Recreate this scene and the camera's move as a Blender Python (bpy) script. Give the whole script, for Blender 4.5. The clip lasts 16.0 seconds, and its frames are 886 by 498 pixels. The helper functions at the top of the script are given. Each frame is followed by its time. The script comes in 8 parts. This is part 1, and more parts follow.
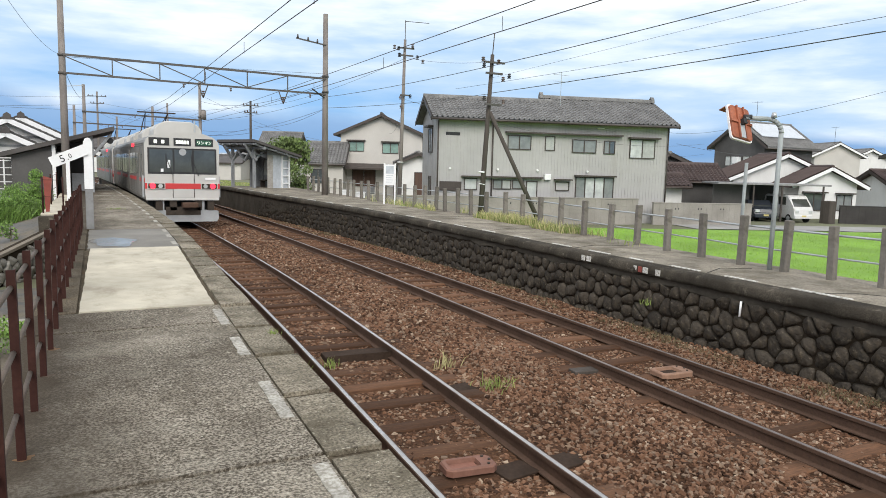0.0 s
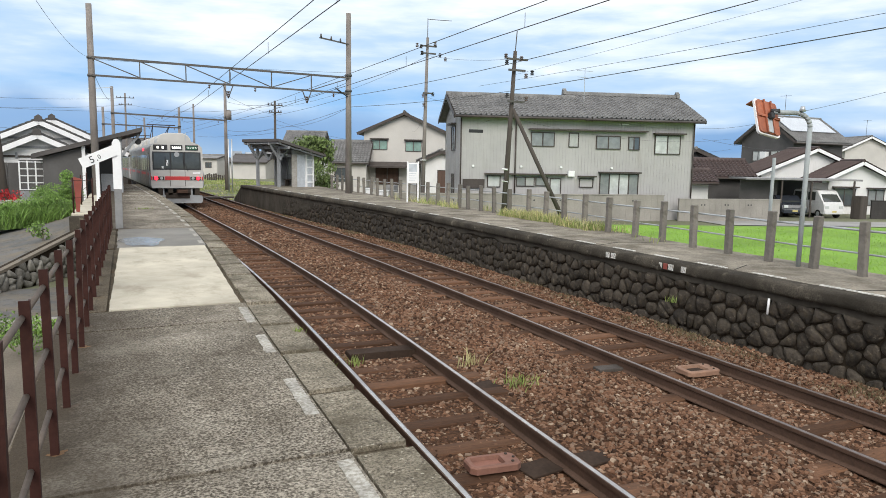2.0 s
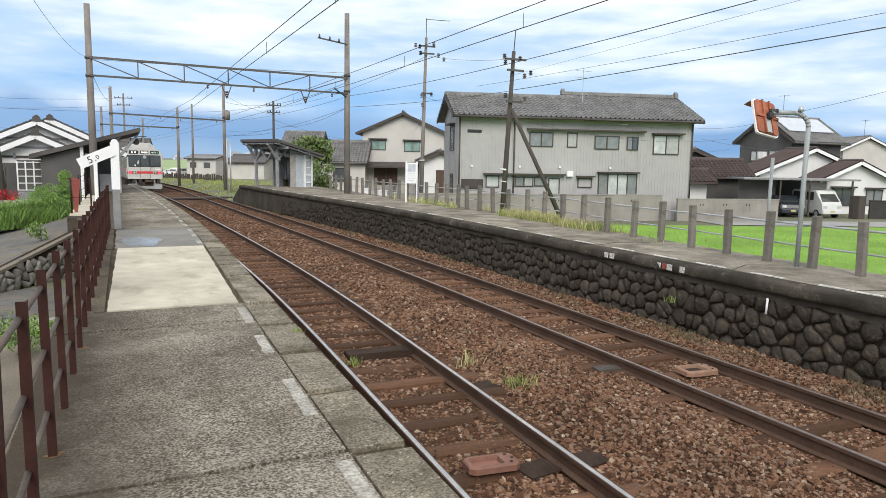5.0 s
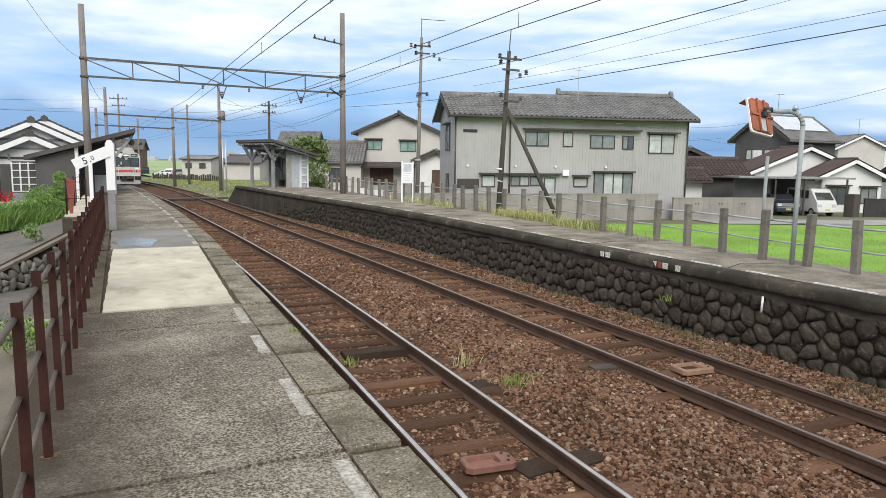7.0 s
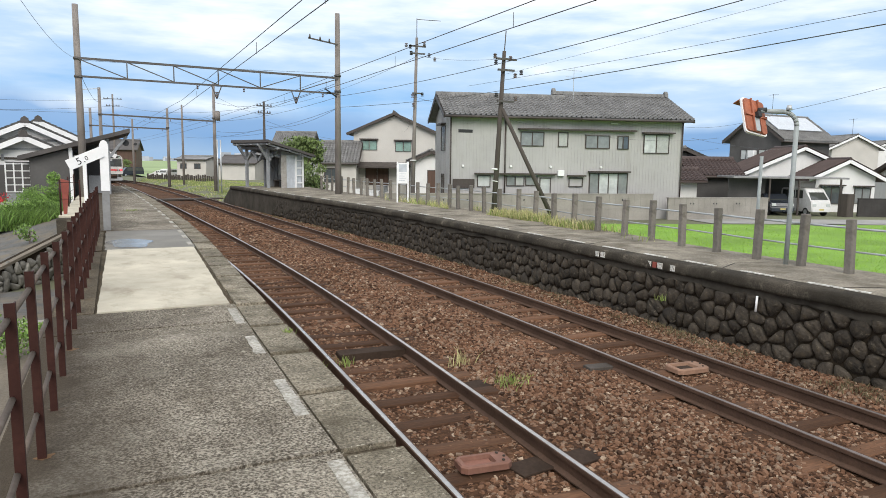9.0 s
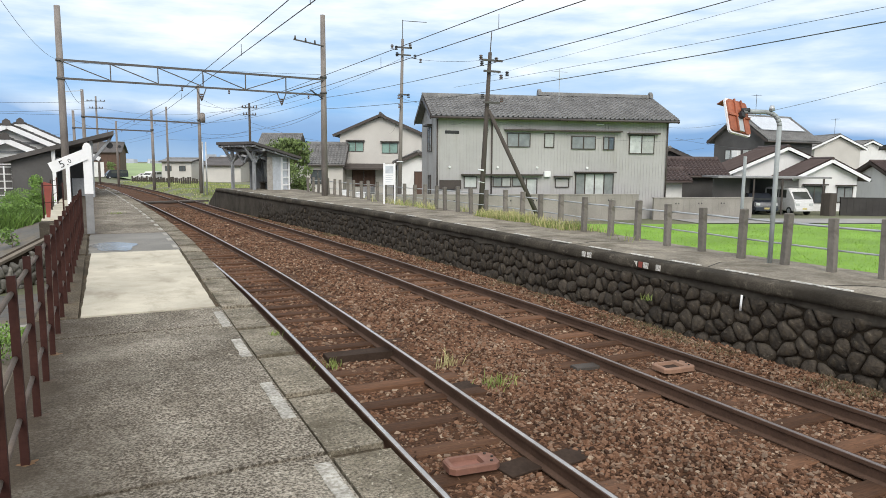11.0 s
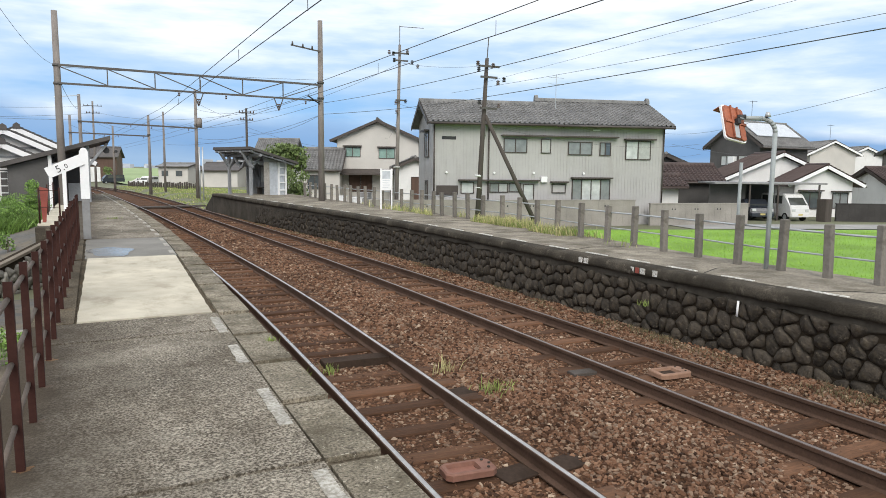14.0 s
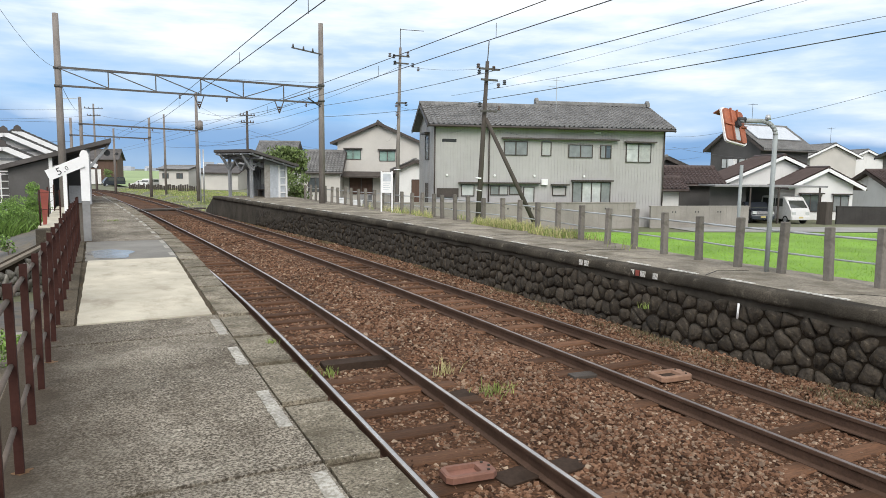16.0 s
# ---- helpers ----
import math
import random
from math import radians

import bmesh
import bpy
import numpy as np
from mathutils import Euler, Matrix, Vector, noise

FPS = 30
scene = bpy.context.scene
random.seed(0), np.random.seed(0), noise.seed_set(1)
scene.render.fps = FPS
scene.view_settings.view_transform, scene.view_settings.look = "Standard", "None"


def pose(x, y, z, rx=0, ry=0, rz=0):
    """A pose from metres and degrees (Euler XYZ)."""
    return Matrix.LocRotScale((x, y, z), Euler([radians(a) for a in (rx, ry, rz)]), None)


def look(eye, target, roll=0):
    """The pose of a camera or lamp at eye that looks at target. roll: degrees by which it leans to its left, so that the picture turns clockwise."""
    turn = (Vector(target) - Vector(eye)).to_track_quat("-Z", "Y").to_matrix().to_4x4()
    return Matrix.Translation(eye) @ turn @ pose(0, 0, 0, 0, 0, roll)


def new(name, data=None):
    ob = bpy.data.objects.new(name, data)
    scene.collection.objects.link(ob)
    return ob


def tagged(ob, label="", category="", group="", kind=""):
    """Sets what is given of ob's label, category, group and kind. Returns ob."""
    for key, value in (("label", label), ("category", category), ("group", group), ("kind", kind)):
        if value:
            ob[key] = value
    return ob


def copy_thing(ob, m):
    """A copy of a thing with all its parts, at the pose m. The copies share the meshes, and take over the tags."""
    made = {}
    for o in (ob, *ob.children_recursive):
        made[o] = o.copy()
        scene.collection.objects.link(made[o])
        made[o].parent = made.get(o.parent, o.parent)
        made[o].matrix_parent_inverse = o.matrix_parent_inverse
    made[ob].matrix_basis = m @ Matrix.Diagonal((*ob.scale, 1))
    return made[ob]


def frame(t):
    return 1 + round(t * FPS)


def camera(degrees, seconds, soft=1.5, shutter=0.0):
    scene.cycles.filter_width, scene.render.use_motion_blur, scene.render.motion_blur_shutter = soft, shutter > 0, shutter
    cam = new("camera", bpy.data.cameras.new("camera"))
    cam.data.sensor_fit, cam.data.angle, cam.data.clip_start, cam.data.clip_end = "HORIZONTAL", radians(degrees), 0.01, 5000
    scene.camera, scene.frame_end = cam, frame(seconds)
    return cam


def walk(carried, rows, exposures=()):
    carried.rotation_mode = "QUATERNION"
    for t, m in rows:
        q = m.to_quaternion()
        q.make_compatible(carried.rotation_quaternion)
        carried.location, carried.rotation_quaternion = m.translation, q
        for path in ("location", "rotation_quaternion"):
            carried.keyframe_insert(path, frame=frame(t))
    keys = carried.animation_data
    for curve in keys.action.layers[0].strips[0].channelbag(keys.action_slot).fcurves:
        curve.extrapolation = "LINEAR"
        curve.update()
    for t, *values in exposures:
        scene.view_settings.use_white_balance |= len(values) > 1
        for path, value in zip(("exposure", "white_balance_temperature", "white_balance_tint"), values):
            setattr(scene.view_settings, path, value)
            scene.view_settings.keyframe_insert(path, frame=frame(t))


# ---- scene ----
cam = camera(65.45, 16.0, 0.85)
PATH = [
    (0.0, pose(-0.006, 0.025, 2.422, 83.20, 0, -26.73) @ pose(0, 0, 0, 0, 0, 1.45)),
    (0.5, pose(-0.006, 0.019, 2.420, 83.13, 0, -26.04) @ pose(0, 0, 0, 0, 0, 1.24)),
    (1.0, pose(-0.008, 0.020, 2.421, 83.05, 0, -25.54) @ pose(0, 0, 0, 0, 0, 1.08)),
    (1.5, pose(-0.009, 0.021, 2.423, 83.00, 0, -25.09) @ pose(0, 0, 0, 0, 0, 0.97)),
    (2.0, pose(-0.007, 0.016, 2.424, 82.97, 0, -24.77) @ pose(0, 0, 0, 0, 0, 0.96)),
    (2.5, pose(-0.005, 0.018, 2.423, 82.98, 0, -24.73) @ pose(0, 0, 0, 0, 0, 0.99)),
    (3.0, pose(-0.006, 0.014, 2.423, 82.98, 0, -24.71) @ pose(0, 0, 0, 0, 0, 0.99)),
    (3.5, pose(-0.005, 0.018, 2.422, 82.99, 0, -24.85) @ pose(0, 0, 0, 0, 0, 1.00)),
    (4.0, pose(-0.004, 0.021, 2.424, 82.97, 0, -24.83) @ pose(0, 0, 0, 0, 0, 0.92)),
    (6.5, pose(-0.004, 0.021, 2.423, 83.00, 0, -25.07) @ pose(0, 0, 0, 0, 0, 0.86)),
    (7.0, pose(-0.003, 0.016, 2.421, 82.97, 0, -25.19) @ pose(0, 0, 0, 0, 0, 0.74)),
    (7.5, pose(-0.005, 0.015, 2.425, 82.92, 0, -25.31) @ pose(0, 0, 0, 0, 0, 0.67)),
    (8.0, pose(-0.002, 0.013, 2.422, 82.92, 0, -25.42) @ pose(0, 0, 0, 0, 0, 0.79)),
    (8.5, pose(-0.006, 0.015, 2.425, 82.95, 0, -25.49) @ pose(0, 0, 0, 0, 0, 0.82)),
    (9.0, pose(-0.000, 0.011, 2.421, 82.99, 0, -25.56) @ pose(0, 0, 0, 0, 0, 0.70)),
    (11.5, pose(0.004, 0.005, 2.423, 83.13, 0, -26.80) @ pose(0, 0, 0, 0, 0, 0.37)),
    (12.0, pose(0.003, 0.004, 2.423, 83.21, 0, -26.85) @ pose(0, 0, 0, 0, 0, 0.25)),
    (12.5, pose(0.003, 0.011, 2.420, 83.30, 0, -26.89) @ pose(0, 0, 0, 0, 0, 0.19)),
    (13.0, pose(0.001, 0.005, 2.425, 83.40, 0, -26.89) @ pose(0, 0, 0, 0, 0, 0.13)),
    (13.5, pose(-0.002, 0.007, 2.426, 83.48, 0, -26.89) @ pose(0, 0, 0, 0, 0, 0.40)),
    (14.0, pose(-0.001, 0.005, 2.428, 83.54, 0, -26.89) @ pose(0, 0, 0, 0, 0, 0.55)),
    (14.5, pose(0.000, 0.000, 2.430, 83.59, 0, -26.89) @ pose(0, 0, 0, 0, 0, 0.45)),
    (15.0, pose(0.002, 0.006, 2.424, 83.67, 0, -26.90) @ pose(0, 0, 0, 0, 0, 0.50)),
    (15.5, pose(0.001, 0.009, 2.424, 83.71, 0, -26.88) @ pose(0, 0, 0, 0, 0, 0.56)),
    (16.0, pose(0.003, 0.005, 2.424, 83.76, 0, -26.85) @ pose(0, 0, 0, 0, 0, 0.58)),
]
walk(cam, PATH)


# ---- light ----
def make_world():
    w = bpy.data.worlds.new("sky")
    w.use_nodes = True
    nt = w.node_tree
    n, l = nt.nodes, nt.links
    bg = n["Background"]
    sky = n.new("ShaderNodeTexSky")
    sky.sky_type, sky.sun_disc = "NISHITA", False
    sky.sun_elevation, sky.sun_rotation = radians(38), radians(201)
    sky.air_density, sky.dust_density, sky.ozone_density = 1.6, 0.4, 3.0
    tc = n.new("ShaderNodeTexCoord")
    mp = n.new("ShaderNodeMapping")
    mp.inputs["Scale"].default_value = (1.0, 1.0, 5.5)
    mp.inputs["Location"].default_value = (2.4, 0.7, 0.3)
    no = n.new("ShaderNodeTexNoise")
    no.inputs["Scale"].default_value, no.inputs["Detail"].default_value = 2.1, 7
    no.inputs["Roughness"].default_value = 0.55
    ramp = n.new("ShaderNodeValToRGB")
    ramp.color_ramp.elements.new(0.45)
    for e, (at, c) in zip(ramp.color_ramp.elements, ((0.28, (0.22, 0.44, 0.77)), (0.44, (0.47, 0.62, 0.82)), (0.60, (0.97, 0.985, 1.0)))):
        e.position, e.color = at, (*c, 1)
    # the cloud cover thickens upwards and thins to blue over the horizon
    sep, rise, add = n.new("ShaderNodeSeparateXYZ"), n.new("ShaderNodeMapRange"), n.new("ShaderNodeMath")
    rise.inputs["From Min"].default_value, rise.inputs["From Max"].default_value = 0.02, 0.22
    rise.inputs["To Min"].default_value, rise.inputs["To Max"].default_value = -0.115, 0.09
    l.new(tc.outputs["Generated"], sep.inputs["Vector"])
    l.new(sep.outputs["Z"], rise.inputs["Value"])
    l.new(rise.outputs["Result"], add.inputs[0])
    l.new(no.outputs["Fac"], add.inputs[1])
    gain = n.new("ShaderNodeVectorMath")
    gain.operation = "MULTIPLY"
    gain.inputs[1].default_value = (9.6, 9.6, 9.6)
    mix = n.new("ShaderNodeMixRGB")
    mix.inputs["Fac"].default_value = 0.92
    l.new(tc.outputs["Generated"], mp.inputs["Vector"])
    l.new(mp.outputs["Vector"], no.inputs["Vector"])
    l.new(add.outputs[0], ramp.inputs["Fac"])
    l.new(ramp.outputs["Color"], gain.inputs[0])
    l.new(gain.outputs["Vector"], mix.inputs["Color2"])
    l.new(sky.outputs["Color"], mix.inputs["Color1"])
    l.new(mix.outputs["Color"], bg.inputs["Color"])
    bg.inputs["Strength"].default_value = 0.10
    scene.world = w


make_world()
sun_data = bpy.data.lights.new("sun", "SUN")
sun_data.energy, sun_data.angle, sun_data.color = 2.0, radians(40), (1.0, 0.95, 0.88)
sun = new("sun", sun_data)
sun.matrix_world = look((0, 0, 22), (10, 26, 0))
scene.view_settings.exposure = 0.40


# ---- materials ----
def M(name, base, rough=0.8, metal=0.0, second=None, big=0.6, fine=30.0, mixv=0.5, bump=0.25, dist=0.01, island=False, rand=0.0, stain=0.25, spec=0.5, stretch=(1, 1, 1), hard=(0.32, 0.68)):
    m = bpy.data.materials.new(name)
    m.use_nodes = True
    nt = m.node_tree
    n, l = nt.nodes, nt.links
    p = n["Principled BSDF"]
    p.inputs["Roughness"].default_value, p.inputs["Metallic"].default_value = rough, metal
    p.inputs["Specular IOR Level"].default_value = spec
    second = second or tuple(c * 0.6 for c in base)
    tc = n.new("ShaderNodeTexCoord")
    mp = n.new("ShaderNodeMapping")
    mp.inputs["Scale"].default_value = stretch
    l.new(tc.outputs["Object"], mp.inputs["Vector"])
    a, b = n.new("ShaderNodeTexNoise"), n.new("ShaderNodeTexNoise")
    a.inputs["Scale"].default_value, a.inputs["Detail"].default_value = big, 6
    b.inputs["Scale"].default_value, b.inputs["Detail"].default_value, b.inputs["Roughness"].default_value = fine, 6, 0.62
    for t in (a, b):
        l.new(mp.outputs["Vector"], t.inputs["Vector"])
    ra = n.new("ShaderNodeValToRGB")
    ra.color_ramp.elements[0].position, ra.color_ramp.elements[1].position = 0.35, 0.68
    l.new(a.outputs["Fac"], ra.inputs["Fac"])
    rb = n.new("ShaderNodeValToRGB")
    rb.color_ramp.elements[0].position, rb.color_ramp.elements[1].position = hard
    l.new(b.outputs["Fac"], rb.inputs["Fac"])
    m1 = n.new("ShaderNodeMixRGB")
    m1.inputs["Color1"].default_value, m1.inputs["Color2"].default_value = (*base, 1), (*second, 1)
    sc = n.new("ShaderNodeMath")
    sc.operation, sc.inputs[1].default_value = "MULTIPLY", mixv
    l.new(rb.outputs["Color"], sc.inputs[0])
    l.new(sc.outputs[0], m1.inputs["Fac"])
    m2 = n.new("ShaderNodeMixRGB")
    m2.blend_type = "MULTIPLY"
    m2.inputs["Color2"].default_value = (1 - stain, 1 - stain, 1 - stain, 1)
    l.new(ra.outputs["Color"], m2.inputs["Fac"])
    l.new(m1.outputs["Color"], m2.inputs["Color1"])
    last = m2.outputs["Color"]
    if island or rand:
        hs = n.new("ShaderNodeHueSaturation")
        src = n.new("ShaderNodeNewGeometry").outputs["Random Per Island"] if island else n.new("ShaderNodeObjectInfo").outputs["Random"]
        mr = n.new("ShaderNodeMapRange")
        k = rand or 0.4
        mr.inputs["To Min"].default_value, mr.inputs["To Max"].default_value = 1 - k, 1 + k
        l.new(src, mr.inputs["Value"])
        l.new(mr.outputs["Result"], hs.inputs["Value"])
        l.new(last, hs.inputs["Color"])
        last = hs.outputs["Color"]
    l.new(last, p.inputs["Base Color"])
    rr = n.new("ShaderNodeMapRange")
    rr.inputs["To Min"].default_value, rr.inputs["To Max"].default_value = max(0.02, rough - 0.12), min(1, rough + 0.1)
    l.new(a.outputs["Fac"], rr.inputs["Value"])
    l.new(rr.outputs["Result"], p.inputs["Roughness"])
    if bump:
        bp = n.new("ShaderNodeBump")
        bp.inputs["Strength"].default_value, bp.inputs["Distance"].default_value = bump, dist
        l.new(b.outputs["Fac"], bp.inputs["Height"])
        l.new(bp.outputs["Normal"], p.inputs["Normal"])
    return m


def grime(m, colour, scale, lo, hi, amount, stretch=(1, 1, 1)):
    """Blotches of dirt with a shape of their own, over a material's colour."""
    n, l = m.node_tree.nodes, m.node_tree.links
    p = n["Principled BSDF"]
    src = p.inputs["Base Color"].links[0].from_socket
    tc, mp, no, rp, sc, mx = (n.new("ShaderNode" + k) for k in ("TexCoord", "Mapping", "TexNoise", "ValToRGB", "Math", "MixRGB"))
    mp.inputs["Scale"].default_value = stretch
    mp.inputs["Location"].default_value = (3.7 * scale, 1.3, 5.1)
    no.inputs["Scale"].default_value, no.inputs["Detail"].default_value, no.inputs["Roughness"].default_value = scale, 8, 0.65
    rp.color_ramp.elements[0].position, rp.color_ramp.elements[1].position = lo, hi
    sc.operation, sc.inputs[1].default_value = "MULTIPLY", amount
    mx.inputs["Color2"].default_value = (*colour, 1)
    l.new(tc.outputs["Object"], mp.inputs["Vector"])
    l.new(mp.outputs["Vector"], no.inputs["Vector"])
    l.new(no.outputs["Fac"], rp.inputs["Fac"])
    l.new(rp.outputs["Color"], sc.inputs[0])
    l.new(sc.outputs[0], mx.inputs["Fac"])
    l.new(src, mx.inputs["Color1"])
    l.new(mx.outputs["Color"], p.inputs["Base Color"])
    return m


def side_dirt(m, colour, x0, x1, amount):
    """Soil that has gathered along the fence, with a ragged border."""
    n, l = m.node_tree.nodes, m.node_tree.links
    p = n["Principled BSDF"]
    src = p.inputs["Base Color"].links[0].from_socket
    tc, no, sx, ad, mr, mx = (n.new("ShaderNode" + k) for k in ("TexCoord", "TexNoise", "SeparateXYZ", "Math", "MapRange", "MixRGB"))
    no.inputs["Scale"].default_value, no.inputs["Detail"].default_value, no.inputs["Roughness"].default_value = 2.2, 9, 0.7
    ad.operation, ad.inputs[1].default_value = "MULTIPLY_ADD", -1.1
    mr.inputs["From Min"].default_value, mr.inputs["From Max"].default_value = x0 - 0.55, x1 - 0.55
    mr.inputs["To Min"].default_value, mr.inputs["To Max"].default_value = 0.0, amount
    mx.inputs["Color2"].default_value = (*colour, 1)
    l.new(tc.outputs["Object"], no.inputs["Vector"])
    l.new(tc.outputs["Object"], sx.inputs["Vector"])
    l.new(no.outputs["Fac"], ad.inputs[0])
    l.new(sx.outputs["X"], ad.inputs[2])
    l.new(ad.outputs[0], mr.inputs["Value"])
    l.new(mr.outputs["Result"], mx.inputs["Fac"])
    l.new(src, mx.inputs["Color1"])
    l.new(mx.outputs["Color"], p.inputs["Base Color"])
    return m


def pebbles(name, stops):
    """Stones of mixed colours, each of one."""
    m = M(name, (0.2, 0.12, 0.08), 0.9, big=0.8, fine=40, bump=0.25, spec=0.15)
    n, l = m.node_tree.nodes, m.node_tree.links
    r = n.new("ShaderNodeValToRGB")
    while len(r.color_ramp.elements) < len(stops):
        r.color_ramp.elements.new(0.5)
    for e, (p, c) in zip(r.color_ramp.elements, stops):
        e.position, e.color = p, (*c, 1)
    l.new(n.new("ShaderNodeNewGeometry").outputs["Random Per Island"], r.inputs["Fac"])
    mix = next(k for k in n if k.type == "MIX_RGB" and k.blend_type == "MULTIPLY")
    l.new(r.outputs["Color"], mix.inputs["Color1"])
    return m


def glow(name, color, strength):
    m = bpy.data.materials.new(name)
    m.use_nodes = True
    p = m.node_tree.nodes["Principled BSDF"]
    p.inputs["Base Color"].default_value = (*color, 1)
    p.inputs["Emission Color"].default_value = (*color, 1)
    p.inputs["Emission Strength"].default_value = strength
    return m


def glass(name, tint, rough=0.05):
    m = M(name, tint, rough, 0.0, big=1.5, fine=4, bump=0, stain=0.3, spec=0.9)
    return m


ASPHALT = M("worn_concrete_asphalt", (0.085, 0.070, 0.052), 0.92, second=(0.43, 0.38, 0.305), big=0.9, fine=62, mixv=0.95, bump=1.0, dist=0.010, stain=0.35, hard=(0.42, 0.59), spec=0.15)
EDGE = M("edge_slab_concrete", (0.36, 0.315, 0.24), 0.92, second=(0.07, 0.058, 0.042), big=3.0, fine=60, mixv=0.95, bump=1.0, stain=0.4, rand=0.16, hard=(0.40, 0.66), spec=0.15)
BORDER = M("dark_border_concrete", (0.085, 0.067, 0.045), 0.95, second=(0.27, 0.225, 0.165), big=1.8, fine=50, mixv=0.75, bump=1.0, stain=0.5, spec=0.1, hard=(0.40, 0.70))
NEWCON = M("fresh_concrete", (0.60, 0.55, 0.44), 0.88, second=(0.46, 0.41, 0.32), big=0.7, fine=4, mixv=0.7, bump=0.12, stain=0.32, spec=0.2)
WET = M("damp_concrete", (0.17, 0.155, 0.13), 0.62, second=(0.27, 0.245, 0.205), big=1.0, fine=30, mixv=0.6, bump=0.3, stain=0.4, spec=0.35)
PUDDLE = M("standing_water", (0.19, 0.18, 0.16), 0.20, big=2, fine=6, bump=0.02, stain=0.3)
LINE = M("worn_white_paint", (0.50, 0.475, 0.42), 0.88, second=(0.24, 0.215, 0.17), big=6, fine=40, mixv=0.85, bump=0.3, stain=0.35, hard=(0.40, 0.60))
BALLAST = M("rusty_ballast", (0.145, 0.075, 0.042), 0.95, second=(0.045, 0.026, 0.017), big=0.8, fine=24, mixv=0.85, bump=1.0, dist=0.04, stain=0.35, spec=0.1, hard=(0.40, 0.62))
STONES = pebbles("ballast_stones", ((0.0, (0.040, 0.021, 0.013)), (0.25, (0.115, 0.060, 0.036)), (0.5, (0.190, 0.100, 0.060)), (0.7, (0.245, 0.138, 0.086)), (0.86, (0.205, 0.145, 0.105)), (0.96, (0.31, 0.21, 0.142)), (1.0, (0.44, 0.34, 0.25))))
SLEEPER = M("old_sleeper_wood", (0.165, 0.085, 0.048), 0.92, second=(0.065, 0.036, 0.024), big=2, fine=18, mixv=0.7, bump=0.5, rand=0.5, stain=0.3, stretch=(0.35, 3, 3), spec=0.15)
RUST = M("rusty_rail", (0.115, 0.068, 0.047), 0.8, 0.0, second=(0.055, 0.036, 0.027), big=3, fine=40, mixv=0.6, bump=0.2, spec=0.2)
POLISH = M("polished_rail_head", (0.62, 0.60, 0.58), 0.30, 1.0, second=(0.40, 0.36, 0.33), big=2, fine=15, mixv=0.5, bump=0.02, stain=0.25)
DULLRAIL = M("dull_rail_head", (0.30, 0.26, 0.24), 0.45, 0.8, second=(0.18, 0.14, 0.12), big=1.2, fine=12, mixv=0.6, bump=0.05)
WALLSTONE = M("dark_wall_stone", (0.084, 0.068, 0.051), 0.72, second=(0.036, 0.029, 0.022), big=5, fine=24, mixv=0.8, bump=1.0, dist=0.025, rand=0.4, stain=0.5, spec=0.3)
RENDERED = M("stained_cement_face", (0.105, 0.092, 0.074), 0.9, second=(0.06, 0.051, 0.040), big=1.1, fine=12, mixv=0.7, bump=0.6, dist=0.02, stain=0.5, spec=0.15)
MORTAR = M("dark_mortar", (0.035, 0.027, 0.019), 0.95, second=(0.06, 0.046, 0.032), big=2, fine=25, mixv=0.6, bump=0.5, spec=0.1)
COPING = M("mossy_coping_concrete", (0.068, 0.058, 0.045), 0.95, second=(0.145, 0.125, 0.098), big=1.4, fine=55, mixv=0.6, bump=0.8, dist=0.015, stain=0.55, hard=(0.40, 0.64), spec=0.12)
PAVE = M("platform_paving", (0.37, 0.33, 0.265), 0.92, second=(0.16, 0.138, 0.108), big=1.6, fine=45, mixv=0.75, bump=0.6, stain=0.5, spec=0.15, hard=(0.40, 0.62))
PIPE = M("weathered_pipe", (0.15, 0.12, 0.095), 0.75, 0.1, second=(0.085, 0.05, 0.035), big=5, fine=30, mixv=0.5, bump=0.15, spec=0.25)
BROWN = M("brown_painted_iron", (0.042, 0.015, 0.012), 0.7, 0.0, second=(0.075, 0.03, 0.02), big=4, fine=35, mixv=0.5, bump=0.3, stain=0.4, spec=0.18)
POSTCON = M("grey_concrete_post", (0.21, 0.19, 0.165), 0.9, second=(0.12, 0.105, 0.09), big=3, fine=22, mixv=0.6, bump=0.4, rand=0.18)
GALV = M("galvanised_steel", (0.52, 0.54, 0.55), 0.45, 0.5, second=(0.42, 0.43, 0.43), big=2, fine=20, mixv=0.4, bump=0.05, stain=0.15)
POLE = M("weathered_concrete_pole", (0.255, 0.225, 0.205), 0.85, second=(0.165, 0.143, 0.13), big=1.2, fine=14, mixv=0.5, bump=0.2, stain=0.3)
POLEDARK = M("tarred_wood_pole", (0.07, 0.06, 0.052), 0.85, second=(0.12, 0.10, 0.085), big=1.5, fine=15, mixv=0.5, bump=0.3, stretch=(3, 3, 0.3), spec=0.25)
STEELBEAM = M("grey_lattice_steel", (0.105, 0.098, 0.093), 0.6, 0.3, second=(0.10, 0.085, 0.075), big=1.5, fine=16, mixv=0.5, bump=0.15)
WIRE = M("black_cable", (0.10, 0.10, 0.104), 0.6, 0.1, big=1, fine=5, bump=0)
INSUL = M("ceramic_insulator", (0.11, 0.07, 0.055), 0.3, big=2, fine=8, bump=0)
WHITE = M("white_enamel", (0.82, 0.82, 0.82), 0.5, second=(0.7, 0.69, 0.67), big=3, fine=20, mixv=0.35, bump=0.05, stain=0.08)
GREYPAINT = M("grey_paint_base", (0.28, 0.28, 0.28), 0.7, second=(0.2, 0.19, 0.18), big=3, fine=20, bump=0.15)
